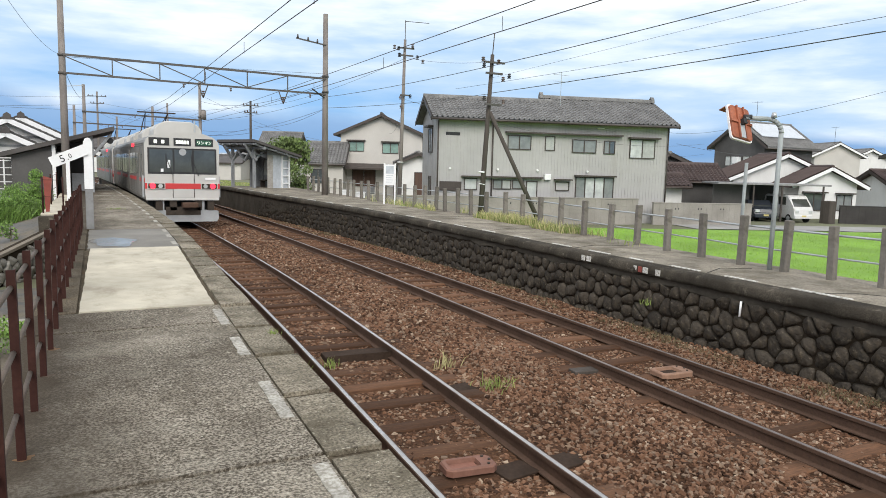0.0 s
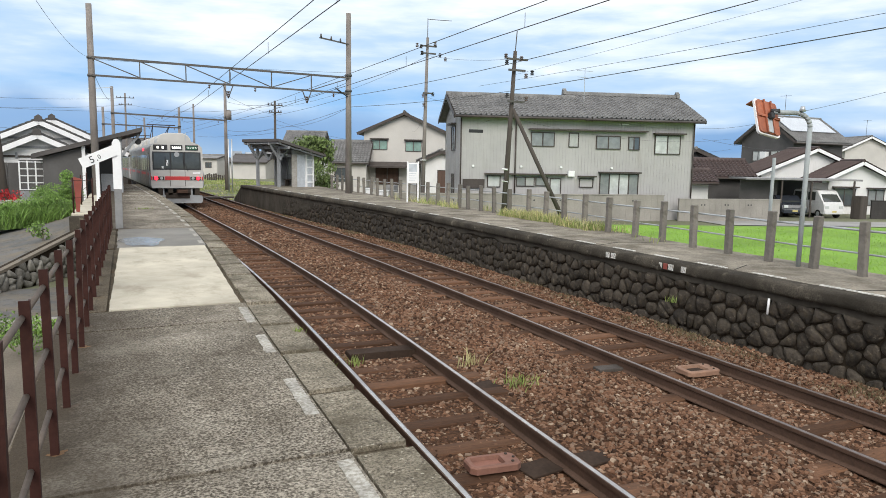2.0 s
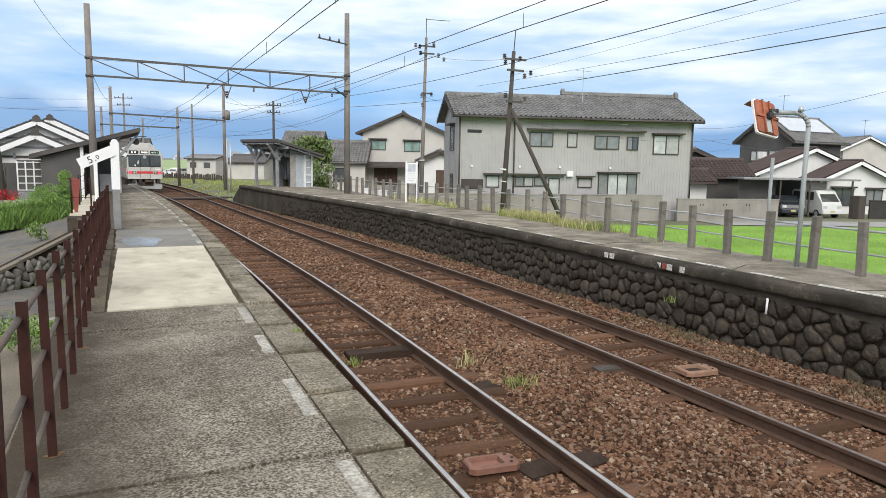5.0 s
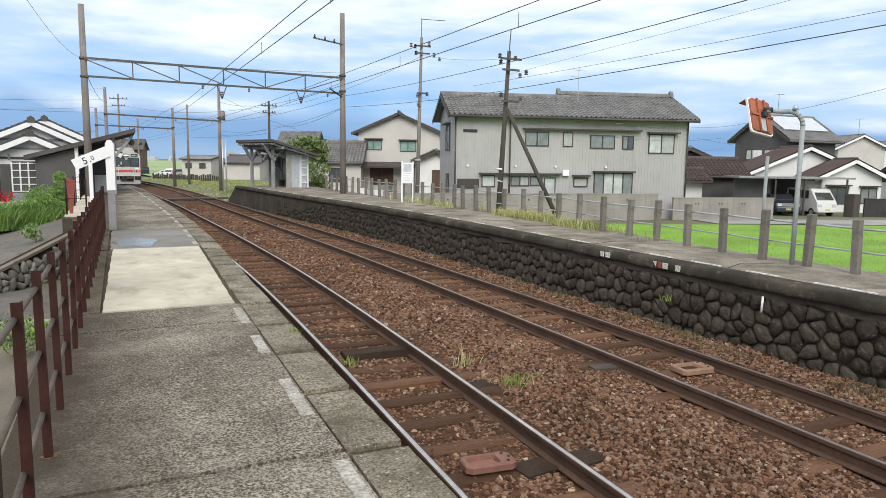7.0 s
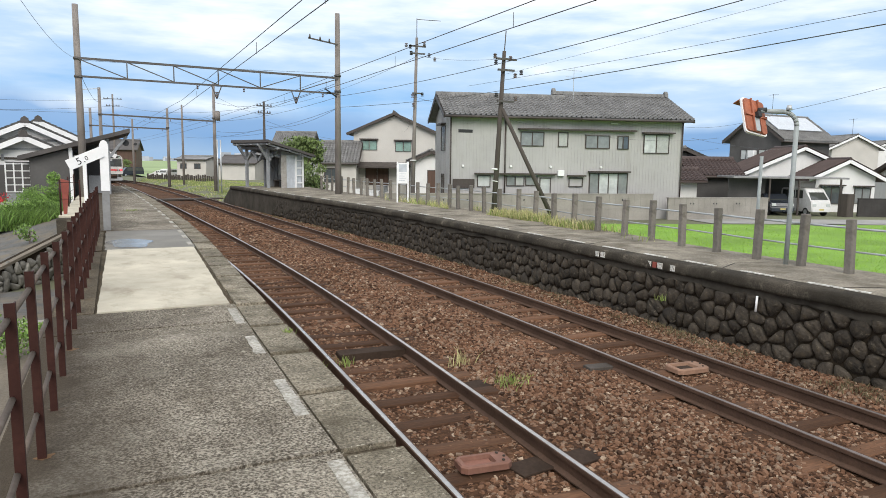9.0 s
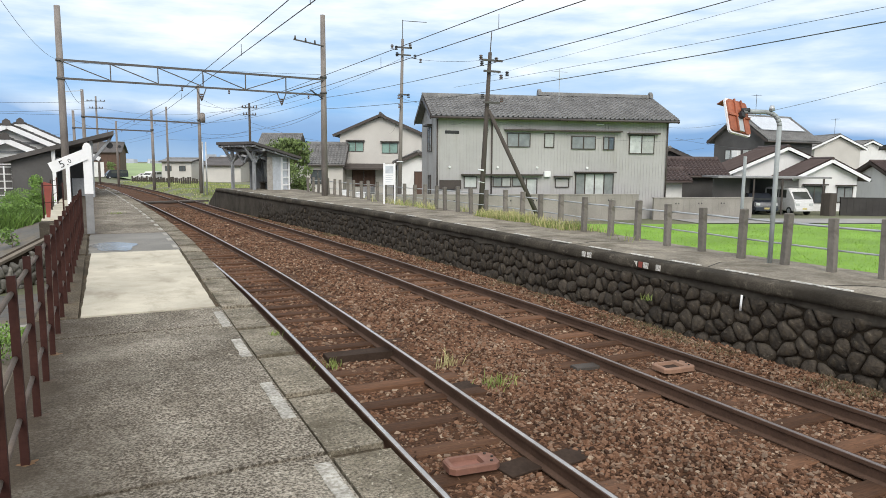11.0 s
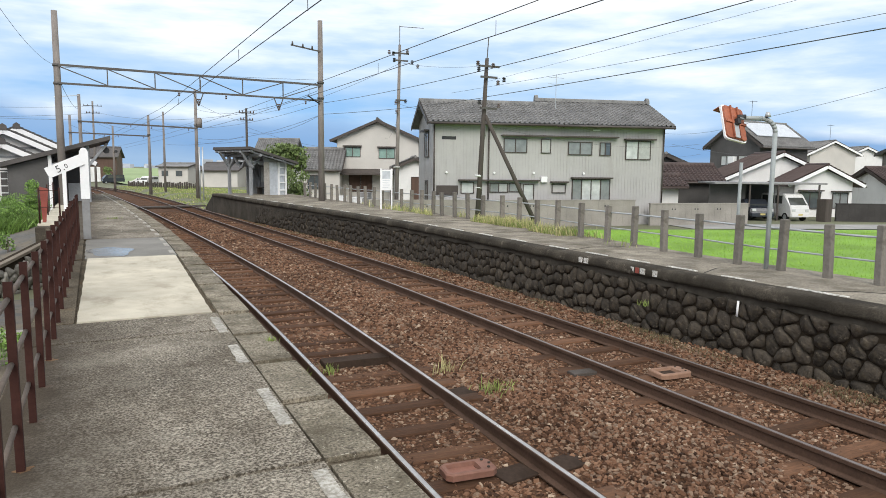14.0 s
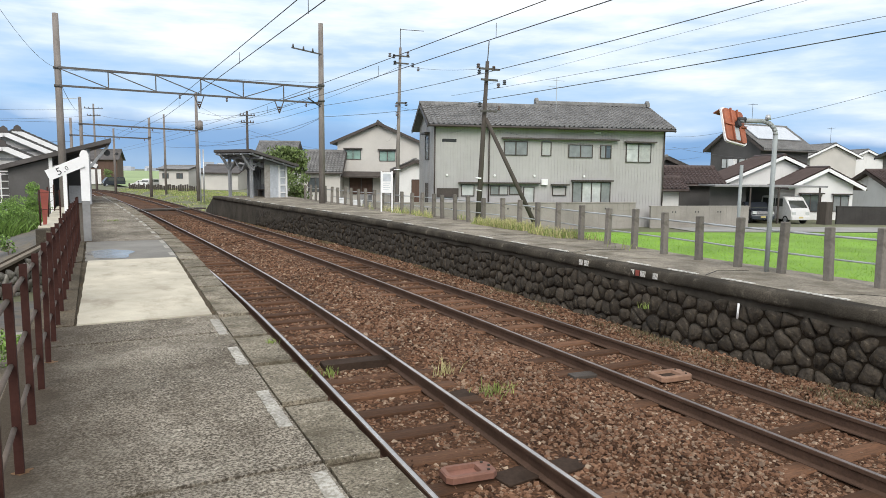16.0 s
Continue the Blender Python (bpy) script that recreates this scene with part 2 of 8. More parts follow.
BLACK = M("black_paint", (0.025, 0.025, 0.027), 0.6, big=3, fine=20, bump=0.05)
REDPAINT = M("faded_red_paint", (0.30, 0.065, 0.045), 0.7, second=(0.2, 0.06, 0.045), big=3, fine=20, bump=0.15)
ORANGE = M("faded_orange_enamel", (0.40, 0.125, 0.06), 0.65, second=(0.26, 0.08, 0.045), big=4, fine=18, mixv=0.7, bump=0.1, stain=0.35)
RUSTBOX = M("rust_red_iron", (0.26, 0.11, 0.075), 0.8, second=(0.17, 0.075, 0.05), big=6, fine=40, mixv=0.5, bump=0.3)
FIELD = M("rough_ground", (0.15, 0.165, 0.085), 0.95, second=(0.17, 0.15, 0.11), big=0.12, fine=5, mixv=0.6, bump=0.6, dist=0.08, stain=0.3)
BLADES = M("grass_blades", (0.24, 0.44, 0.04), 0.8, second=(0.36, 0.52, 0.08), big=0.6, fine=5, mixv=0.6, bump=0, island=True, rand=0.14, stain=0.3)
DRYGRASS = M("dry_grass", (0.50, 0.47, 0.21), 0.85, second=(0.56, 0.49, 0.27), big=1, fine=6, mixv=0.6, bump=0, island=True, rand=0.35)
LEAF = M("leaves", (0.135, 0.25, 0.045), 0.6, second=(0.22, 0.33, 0.075), big=0.8, fine=5, mixv=0.6, bump=0, island=True, rand=0.5)
LEAFDARK = M("dark_leaves", (0.13, 0.19, 0.055), 0.65, second=(0.20, 0.26, 0.085), big=0.8, fine=5, mixv=0.6, bump=0, island=True, rand=0.45)
BARK = M("bark", (0.12, 0.085, 0.06), 0.9, big=2, fine=20, bump=0.4)
PATH_MAT = M("path_asphalt", (0.115, 0.112, 0.108), 0.95, second=(0.17, 0.165, 0.155), big=0.8, fine=40, mixv=0.5, bump=0.3, stain=0.3)
DIRT = M("gravelly_dirt", (0.17, 0.14, 0.105), 0.95, second=(0.28, 0.24, 0.19), big=1.2, fine=30, mixv=0.6, bump=0.7, dist=0.03)
PALESTONE = M("pale_masonry_stone", (0.30, 0.285, 0.25), 0.9, second=(0.12, 0.11, 0.09), big=3, fine=20, mixv=0.65, bump=0.6, rand=0.35)
SIDING = M("grey_metal_siding", (0.425, 0.412, 0.405), 0.6, second=(0.37, 0.359, 0.353), big=0.5, fine=3, mixv=0.4, bump=0.02, stain=0.12)
TRIM = M("brown_metal_trim", (0.07, 0.055, 0.047), 0.55, 0.1, big=2, fine=10, bump=0.05)
TILE = M("grey_roof_tile", (0.15, 0.146, 0.142), 0.55, second=(0.30, 0.293, 0.283), big=1.2, fine=9, mixv=0.6, bump=0.15, stain=0.35, spec=0.4)
TILEBROWN = M("red_brown_roof_tile", (0.072, 0.044, 0.038), 0.65, second=(0.045, 0.032, 0.029), big=1.2, fine=9, mixv=0.5, bump=0.1)
STUCCO = M("cream_stucco", (0.56, 0.535, 0.495), 0.9, second=(0.49, 0.468, 0.43), big=0.6, fine=12, mixv=0.5, bump=0.15, stain=0.12)
PLASTER = M("white_plaster", (0.74, 0.735, 0.72), 0.85, second=(0.64, 0.63, 0.61), big=0.7, fine=12, mixv=0.4, bump=0.08, stain=0.1)
DARKWALL = M("dark_grey_cladding", (0.10, 0.095, 0.092), 0.8, second=(0.075, 0.07, 0.068), big=0.8, fine=10, mixv=0.5, bump=0.1)
WOODWALL = M("brown_board_wall", (0.12, 0.07, 0.05), 0.85, second=(0.075, 0.045, 0.035), big=0.8, fine=12, mixv=0.6, bump=0.25, stretch=(6, 6, 0.5))
GREYWOOD = M("weathered_grey_timber", (0.33, 0.34, 0.355), 0.85, second=(0.21, 0.215, 0.22), big=1.5, fine=12, mixv=0.5, bump=0.2, stain=0.25)
DARKROOF = M("dark_sheet_roof", (0.075, 0.067, 0.064), 0.7, second=(0.12, 0.105, 0.095), big=1, fine=8, mixv=0.5, bump=0.1)
BLOCK = M("block_wall_concrete", (0.34, 0.315, 0.28), 0.92, second=(0.25, 0.23, 0.205), big=0.7, fine=14, mixv=0.5, bump=0.25, stain=0.25)
PANE = glass("window_glass", (0.10, 0.115, 0.12))
PANEPALE = glass("curtained_glass", (0.60, 0.62, 0.60), 0.25)
PANEGREEN = glass("green_frosted_glass", (0.26, 0.40, 0.34), 0.25)
ALU = M("aluminium_frame", (0.30, 0.29, 0.275), 0.5, 0.4, big=2, fine=10, bump=0.02)
STEEL = M("brushed_stainless", (0.27, 0.255, 0.235), 0.5, 0.4, second=(0.21, 0.20, 0.182), big=0.8, fine=8, mixv=0.4, bump=0.04, stain=0.2)
CABWHITE = M("pale_cab_enamel", (0.50, 0.485, 0.455), 0.5, second=(0.52, 0.50, 0.47), big=1.5, fine=10, mixv=0.4, bump=0.03, stain=0.1)
TRAINRED = M("red_train_stripe", (0.56, 0.045, 0.045), 0.45, second=(0.50, 0.045, 0.045), big=2, fine=8, bump=0.02, stain=0.1)
UNDER = M("grimy_underframe", (0.05, 0.042, 0.036), 0.9, second=(0.095, 0.07, 0.052), big=2, fine=14, mixv=0.5, bump=0.2, spec=0.15)
SKIRT = M("grey_skirt", (0.36, 0.37, 0.38), 0.6, second=(0.30, 0.30, 0.30), big=2, fine=10, bump=0.05)
CABGLASS = glass("cab_glass", (0.075, 0.080, 0.072), 0.06)
TAIL = glow("red_tail_light", (1.0, 0.015, 0.03), 3.5)
LAMPWHITE = glow("lit_sign_panel", (0.9, 0.92, 0.85), 0.9)
SIGNGREEN = M("green_sign_panel", (0.02, 0.10, 0.055), 0.4, big=3, fine=10, bump=0)
CARWHITE = M("white_car_paint", (0.60, 0.59, 0.57), 0.3, second=(0.72, 0.72, 0.72), big=2, fine=8, bump=0, stain=0.03)
CARDARK = M("dark_car_paint", (0.03, 0.035, 0.045), 0.25, big=2, fine=8, bump=0, stain=0.1)
TYRE = M("tyre_rubber", (0.02, 0.02, 0.02), 0.85, big=3, fine=15, bump=0.1)
PANEL = M("pale_roof_panel", (0.55, 0.58, 0.62), 0.35, big=1.5, fine=6, bump=0.02, stain=0.1)
REDFLOWER = M("red_petals", (0.5, 0.025, 0.03), 0.6, big=3, fine=12, bump=0, island=True, rand=0.4)
TERRA = M("pale_planter", (0.45, 0.42, 0.38), 0.8, big=3, fine=12, bump=0.1)
PADDY = M("paddy_green", (0.17, 0.33, 0.035), 0.95, second=(0.25, 0.40, 0.06), big=0.3, fine=5, mixv=0.6, bump=0.9, dist=0.06, stain=0.3)
ROADGREY = M("pale_road", (0.34, 0.33, 0.31), 0.9, second=(0.26, 0.25, 0.24), big=0.5, fine=12, mixv=0.5, bump=0.15)
LINEWHITE = M("white_edge_paint", (0.72, 0.70, 0.65), 0.8, second=(0.26, 0.235, 0.19), big=6, fine=28, mixv=0.85, bump=0.2, stain=0.25, hard=(0.46, 0.60))
VERGE = M("rough_verge_grass", (0.22, 0.31, 0.07), 0.8, second=(0.32, 0.34, 0.12), big=0.5, fine=4, mixv=0.6, bump=0, island=True, rand=0.35)
RUSTTAN = M("rusty_tan_iron", (0.30, 0.175, 0.115), 0.8, second=(0.20, 0.11, 0.07), big=6, fine=40, mixv=0.5, bump=0.3)
# distance haze put into the colour: a paler copy of the paddy green
FARPADDY = M("painted_haze_paddy", (0.27, 0.37, 0.15), 0.95, second=(0.36, 0.42, 0.22), big=0.05, fine=0.8, mixv=0.7, bump=0.3, stain=0.3)
LIGHTPOLE = M("grey_green_pole_paint", (0.36, 0.39, 0.385), 0.6, 0.05, second=(0.28, 0.30, 0.295), big=2.5, fine=30, mixv=0.5, bump=0.08, stain=0.25, spec=0.3)
DARKBROWN = M("dark_brown_matte", (0.06, 0.04, 0.029), 0.92, second=(0.03, 0.022, 0.018), big=4, fine=30, mixv=0.6, bump=0.3, spec=0.1)
WALLWEED = M("wall_foot_weed", (0.12, 0.105, 0.05), 0.85, second=(0.17, 0.125, 0.07), big=1, fine=6, mixv=0.6, bump=0, island=True, rand=0.4)
grime(ASPHALT, (0.065, 0.05, 0.033), 1.6, 0.48, 0.70, 0.75, (1.3, 0.8, 1))
grime(ASPHALT, (0.05, 0.04, 0.027), 7, 0.54, 0.68, 0.55)
grime(ASPHALT, (0.46, 0.42, 0.345), 0.9, 0.52, 0.70, 0.45)
grime(ASPHALT, (0.045, 0.036, 0.026), 24, 0.56, 0.64, 0.7)
grime(ASPHALT, (0.60, 0.55, 0.45), 26, 0.58, 0.66, 0.6)
side_dirt(ASPHALT, (0.058, 0.044, 0.030), 0.36, -0.42, 0.95)
grime(EDGE, (0.085, 0.071, 0.047), 2.6, 0.48, 0.64, 0.75)
grime(EDGE, (0.045, 0.037, 0.027), 22, 0.56, 0.64, 0.7)
grime(EDGE, (0.62, 0.57, 0.46), 30, 0.60, 0.67, 0.6)
grime(BORDER, (0.16, 0.085, 0.035), 1.7, 0.60, 0.72, 0.6)
grime(PATH_MAT, (0.17, 0.135, 0.09), 1.4, 0.45, 0.65, 0.75)
grime(PATH_MAT, (0.05, 0.042, 0.03), 5, 0.52, 0.66, 0.6)
grime(NEWCON, (0.24, 0.205, 0.15), 1.6, 0.53, 0.72, 0.7, (1.5, 0.8, 1))
grime(NEWCON, (0.30, 0.26, 0.20), 60, 0.58, 0.70, 0.5)
grime(PAVE, (0.10, 0.085, 0.058), 1.9, 0.48, 0.66, 0.75)
grime(COPING, (0.24, 0.21, 0.165), 5.0, 0.58, 0.68, 0.6)
grime(COPING, (0.03, 0.026, 0.02), 1.5, 0.45, 0.62, 0.7, (1, 1, 0.4))
grime(WALLSTONE, (0.26, 0.22, 0.165), 14, 0.60, 0.70, 0.55)
grime(WALLSTONE, (0.15, 0.115, 0.07), 4, 0.55, 0.68, 0.5)
grime(POSTCON, (0.09, 0.078, 0.06), 6, 0.50, 0.66, 0.6)
grime(SLEEPER, (0.05, 0.035, 0.026), 3, 0.48, 0.62, 0.5, (0.4, 2, 2))
grime(PLASTER, (0.42, 0.40, 0.37), 1.2, 0.56, 0.72, 0.4, (1.5, 1.5, 0.4))
grime(SIDING, (0.27, 0.255, 0.225), 0.9, 0.54, 0.72, 0.45, (2, 2, 0.3))
grime(LIGHTPOLE, (0.16, 0.12, 0.09), 14, 0.60, 0.68, 0.5)
grime(POLE, (0.10, 0.085, 0.07), 2, 0.50, 0.66, 0.5, (2, 2, 0.3))


# ---- building blocks ----
def box(bm, x0, x1, y0, y1, z0, z1, m=None):
    v = [Vector((x, y, z)) for z in (z0, z1) for y in (y0, y1) for x in (x0, x1)]
    v = [bm.verts.new(m @ p if m else p) for p in v]
    for q in ((0, 2, 3, 1), (4, 5, 7, 6), (0, 1, 5, 4), (2, 6, 7, 3), (0, 4, 6, 2), (1, 3, 7, 5)):
        bm.faces.new([v[k] for k in q])


def bbox(bm, x0, x1, y0, y1, z0, z1, b=0.01):
    """A box with chamfered upright and top edges."""
    def ring(i, z):
        return [bm.verts.new(p) for p in ((x0 + i + b, y0 + i, z), (x1 - i - b, y0 + i, z), (x1 - i, y0 + i + b, z), (x1 - i, y1 - i - b, z),
                                          (x1 - i - b, y1 - i, z), (x0 + i + b, y1 - i, z), (x0 + i, y1 - i - b, z), (x0 + i, y0 + i + b, z))]
    r = [ring(0, z0), ring(0, z1 - b), ring(b * 0.7, z1)]
    for a, c in zip(r, r[1:]):
        for k in range(8):
            bm.faces.new((a[k], a[(k + 1) % 8], c[(k + 1) % 8], c[k]))
    bm.faces.new(r[2])
    bm.faces.new(r[0][::-1])


def rod(bm, p0, p1, r0, r1=None, n=8):
    p0, p1 = Vector(p0), Vector(p1)
    r1 = r0 if r1 is None else r1
    q = (p1 - p0).to_track_quat("Z", "Y")
    rings = []
    for p, r in ((p0, r0), (p1, r1)):
        rings.append([bm.verts.new(p + q @ Vector((r * math.cos(2 * math.pi * k / n), r * math.sin(2 * math.pi * k / n), 0))) for k in range(n)])
    for k in range(n):
        f = bm.faces.new((rings[0][k], rings[0][(k + 1) % n], rings[1][(k + 1) % n], rings[1][k]))
        f.smooth = n > 6
    bm.faces.new(rings[0][::-1])
    bm.faces.new(rings[1])


def beam(bm, p0, p1, w, h=None):
    """A straight bar of rectangular section from p0 to p1."""
    p0, p1 = Vector(p0), Vector(p1)
    d = p1 - p0
    q = d.to_track_quat("Y", "Z").to_matrix().to_4x4()
    h = h or w
    box(bm, -w / 2, w / 2, 0, d.length, -h / 2, h / 2, Matrix.Translation(p0) @ q)


def prism(bm, pts, y0, y1, axis="y"):
    """Extrudes the outline pts (u, v) along an axis."""
    def at(u, v, w):
        return {"y": (u, w, v), "x": (w, u, v), "z": (u, v, w)}[axis]
    a = [bm.verts.new(at(u, v, y0)) for u, v in pts]
    c = [bm.verts.new(at(u, v, y1)) for u, v in pts]
    n = len(pts)
    for k in range(n):
        bm.faces.new((a[k], a[(k + 1) % n], c[(k + 1) % n], c[k]))
    bm.faces.new(a[::-1])
    bm.faces.new(c)


def part(name, bm, material, parent=None, label="", smooth=False):
    bmesh.ops.recalc_face_normals(bm, faces=bm.faces)
    me = bpy.data.meshes.new(name)
    bm.to_mesh(me)
    bm.free()
    me.materials.append(material)
    if smooth:
        me.polygons.foreach_set("use_smooth", [True] * len(me.polygons))
    ob = new(name, me)
    if parent:
        ob.parent = parent
    if label:
        tagged(ob, label)
    return ob


def piece(name, mesh, parent, m=None):
    ob = new(name, mesh)
    ob.parent = parent
    if m:
        ob.matrix_basis = m
    return ob


def thing(name, label, category, m=None, group="", kind=""):
    ob = new(name)
    ob.empty_display_size = 0.2
    if m:
        ob.matrix_basis = m
    return tagged(ob, label, category, group, kind)


def raw(name, verts, faces, material, parent=None, smooth=False):
    me = bpy.data.meshes.new(name)
    me.from_pydata(verts, [], faces)
    me.materials.append(material)
    if smooth:
        me.polygons.foreach_set("use_smooth", [True] * len(me.polygons))
    me.update()
    ob = new(name, me)
    if parent:
        ob.parent = parent
    return ob


def smooth_line(knots):
    """A smooth curve x(y) through (y, x) knots."""
    ys, xs = np.array([k[0] for k in knots]), np.array([k[1] for k in knots])
    fine = np.arange(ys[0], ys[-1], 0.5)
    v = np.interp(fine, ys, xs)
    for _ in range(3):
        pad = np.concatenate([2 * v[0] - v[6:0:-1], v, 2 * v[-1] - v[-2:-8:-1]])
        v = np.convolve(pad, np.ones(13) / 13, "valid")
    return lambda y: float(np.interp(y, fine, v))


# centre lines of the two tracks and the platform edges: x at each y
near_x = smooth_line([(-30, 1.2), (-14, 2.0), (-4, 2.48), (4.5, 2.77), (6.5, 2.84), (8.3, 2.93), (10, 3.0), (12.5, 3.06), (16, 3.09), (20, 3.05), (27, 2.95),
                      (33, 2.74), (39, 2.60), (46, 2.35), (52, 2.07), (72, 1.22), (80, 0.80), (92, 0.2), (100, -0.15), (116, -2.2), (140, -8.5), (165, -18.0), (230, -48)])
far_x = smooth_line([(-30, 6.0), (3, 6.24), (10, 6.26), (14, 6.29), (19, 6.26), (22, 6.22), (27, 6.10), (33, 5.93), (39, 5.75), (45, 5.60), (52, 5.45), (58, 5.28), (65, 5.02), (73, 4.6), (84, 3.95), (97, 2.9), (110, 1.2), (120, -0.6), (140, -5.4), (165, -14.5)])
left_edge = smooth_line([(-10, 1.2), (3, 1.345), (6.4, 1.40), (7.8, 1.44), (10, 1.54), (12, 1.63), (14.25, 1.69), (19, 1.70), (24, 1.60), (27, 1.52), (33, 1.36), (39, 1.1), (46, 0.78), (52, 0.42), (60, 0.0)])
right_edge = smooth_line([(-10, 7.95), (4.6, 8.06), (8.4, 8.05), (12.7, 8.08), (16, 8.18), (20, 8.22), (23.5, 8.10), (26, 7.95), (30, 7.60), (34.5, 7.22), (40.6, 6.95), (46, 6.6), (50, 6.3)])
PLAT = 0.90
rail_z = smooth_line([(-30, 0), (14, 0), (22, -0.05), (28, -0.08), (46, -0.13), (72, -0.23), (92, -0.33), (120, -0.48), (230, -0.9)])


# ---- ground ----
def ground_height(x, y):
    def step(a, b, v):
        v = min(1, max(0, (v - a) / (b - a)))
        return v * v * (3 - 2 * v)
    h = -0.80
    edge = max(0.0, 16 - 0.5 * max(0, 60 - y) * 0.2)
    h += 0.50 * step(44, 50, y) * (1 - step(edge, edge + 8, x))
    if y > 44 and abs(x) < 40:
        h += (rail_z(min(y, 200)) - 0.12) * step(44, 50, y) * (1 - step(edge, edge + 8, x))
    h += 0.42 * step(58, 78, y) * (1 - step(125, 150, y)) * step(far_x(min(max(y, 0), 164)) + 1.6, far_x(min(max(y, 0), 164)) + 4.0, x) * (1 - step(22, 34, x))
    left = 1 - step(-0.9, -0.3, x)
    if y < 44:
        h += 0.10 * left
    if math.hypot(x, y) > 260:
        h += (math.hypot(x, y) - 260) * 0.003
    return h


def ground():
    xs = sorted(set([-4200, -2500, -1500, -900, -500, -300, -200, -140, -100, -70, -50, -38, -28] + [v * 0.8 for v in range(-25, 40)] + [34, 38, 44, 50, 58, 68, 80, 100, 130, 170, 230, 330, 500, 800, 1300, 2300, 4200]))
    ys = sorted(set([-4200, -2000, -900, -400, -200, -100, -60, -40, -25, -15] + [v for v in range(-10, 60)] + [63, 67, 72, 78, 86, 96, 110, 130, 160, 200, 260, 340, 480, 700, 1100, 1900, 3000, 4300]))
    verts = [(x, y, ground_height(x, y)) for y in ys for x in xs]
    n = len(xs)
    faces = [(j * n + i, j * n + i + 1, (j + 1) * n + i + 1, (j + 1) * n + i) for j in range(len(ys) - 1) for i in range(n - 1)]
    tagged(raw("ground", verts, faces, FIELD, smooth=True), "flat green paddy field and grassy ground", "ground", kind="structure")


ground()


def sheet(name, pts, z, material, label, category):
    bm = bmesh.new()
    bm.faces.new([bm.verts.new((x, y, z)) for x, y in pts])
    tagged(part(name, bm, material), label, category, kind="structure")


sheet("paddy_field", [(10.0, -40), (120, -40), (75, 10.6), (31, 28.5), (16.0, 34.0), (10.0, 34.0)], -0.77, PADDY, "bright green paddy field behind the platform", "field")
sheet("road", [(31, 29.0), (75, 11.1), (120, -8), (120, -3), (76, 15), (32, 32.4)], -0.765, ROADGREY, "pale asphalt road in front of the houses", "road")
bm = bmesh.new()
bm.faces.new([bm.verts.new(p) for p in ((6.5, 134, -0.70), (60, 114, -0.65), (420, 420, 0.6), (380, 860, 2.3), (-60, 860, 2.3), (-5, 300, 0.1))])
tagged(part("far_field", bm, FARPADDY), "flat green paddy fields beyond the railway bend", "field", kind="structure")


def strip(name, left, right, y0, y1, z, material, step=0.5, bottom=None, parent=None):
    """A sheet, or a solid where bottom is given, between two lines x(y)."""
    ys = list(np.arange(y0, y1 + 1e-6, step))
    bm = bmesh.new()
    top = [(bm.verts.new((left(y), y, z)), bm.verts.new((right(y), y, z))) for y in ys]
    for a, c in zip(top, top[1:]):
        bm.faces.new((a[0], a[1], c[1], c[0]))
    if bottom is not None:
        low = [(bm.verts.new((left(y), y, bottom)), bm.verts.new((right(y), y, bottom))) for y in ys]
        for k in range(len(ys) - 1):
            bm.faces.new((top[k][0], top[k + 1][0], low[k + 1][0], low[k][0]))
            bm.faces.new((top[k][1], low[k][1], low[k + 1][1], top[k + 1][1]))
        bm.faces.new((top[0][0], low[0][0], low[0][1], top[0][1]))
        bm.faces.new((top[-1][0], top[-1][1], low[-1][1], low[-1][0]))
    return part(name, bm, material, parent)


# ---- track bed ----
def ballast():
    verts, faces = [], []
    ys = np.concatenate([np.arange(-20, 24, 0.16), np.arange(24, 175, 1.0)])
    nx = 60
    for y in ys:
        lo = left_edge(y) - 0.2 if y < 46 else near_x(y) - 2.0
        hi = right_edge(y) + 0.3 if y < 45.5 else far_x(min(y, 164)) + 1.9
        for i in range(nx):
            x = lo + (hi - lo) * i / (nx - 1)
            z = rail_z(y) - 0.165 + 0.030 * noise.noise((x * 1.3, y * 1.3, 0)) + 0.018 * noise.noise((x * 6, y * 6, 3))
            z += 0.05 * math.exp(-((x - 0.5 * (near_x(y) + far_x(min(y, 164)))) / 0.7) ** 2) * (y < 60)
            if y > 45:
                z -= 0.25 * max(0, 1 - min(i, nx - 1 - i) / 6)
            verts.append((x, y, z))
    for j in range(len(ys) - 1):
        for i in range(nx - 1):
            a = j * nx + i
            faces.append((a, a + 1, a + nx + 1, a + nx))
    tagged(raw("ballast_bed", verts, faces, BALLAST, smooth=True), "rust-brown crushed stone ballast between the platforms", "ballast", kind="structure")


ballast()


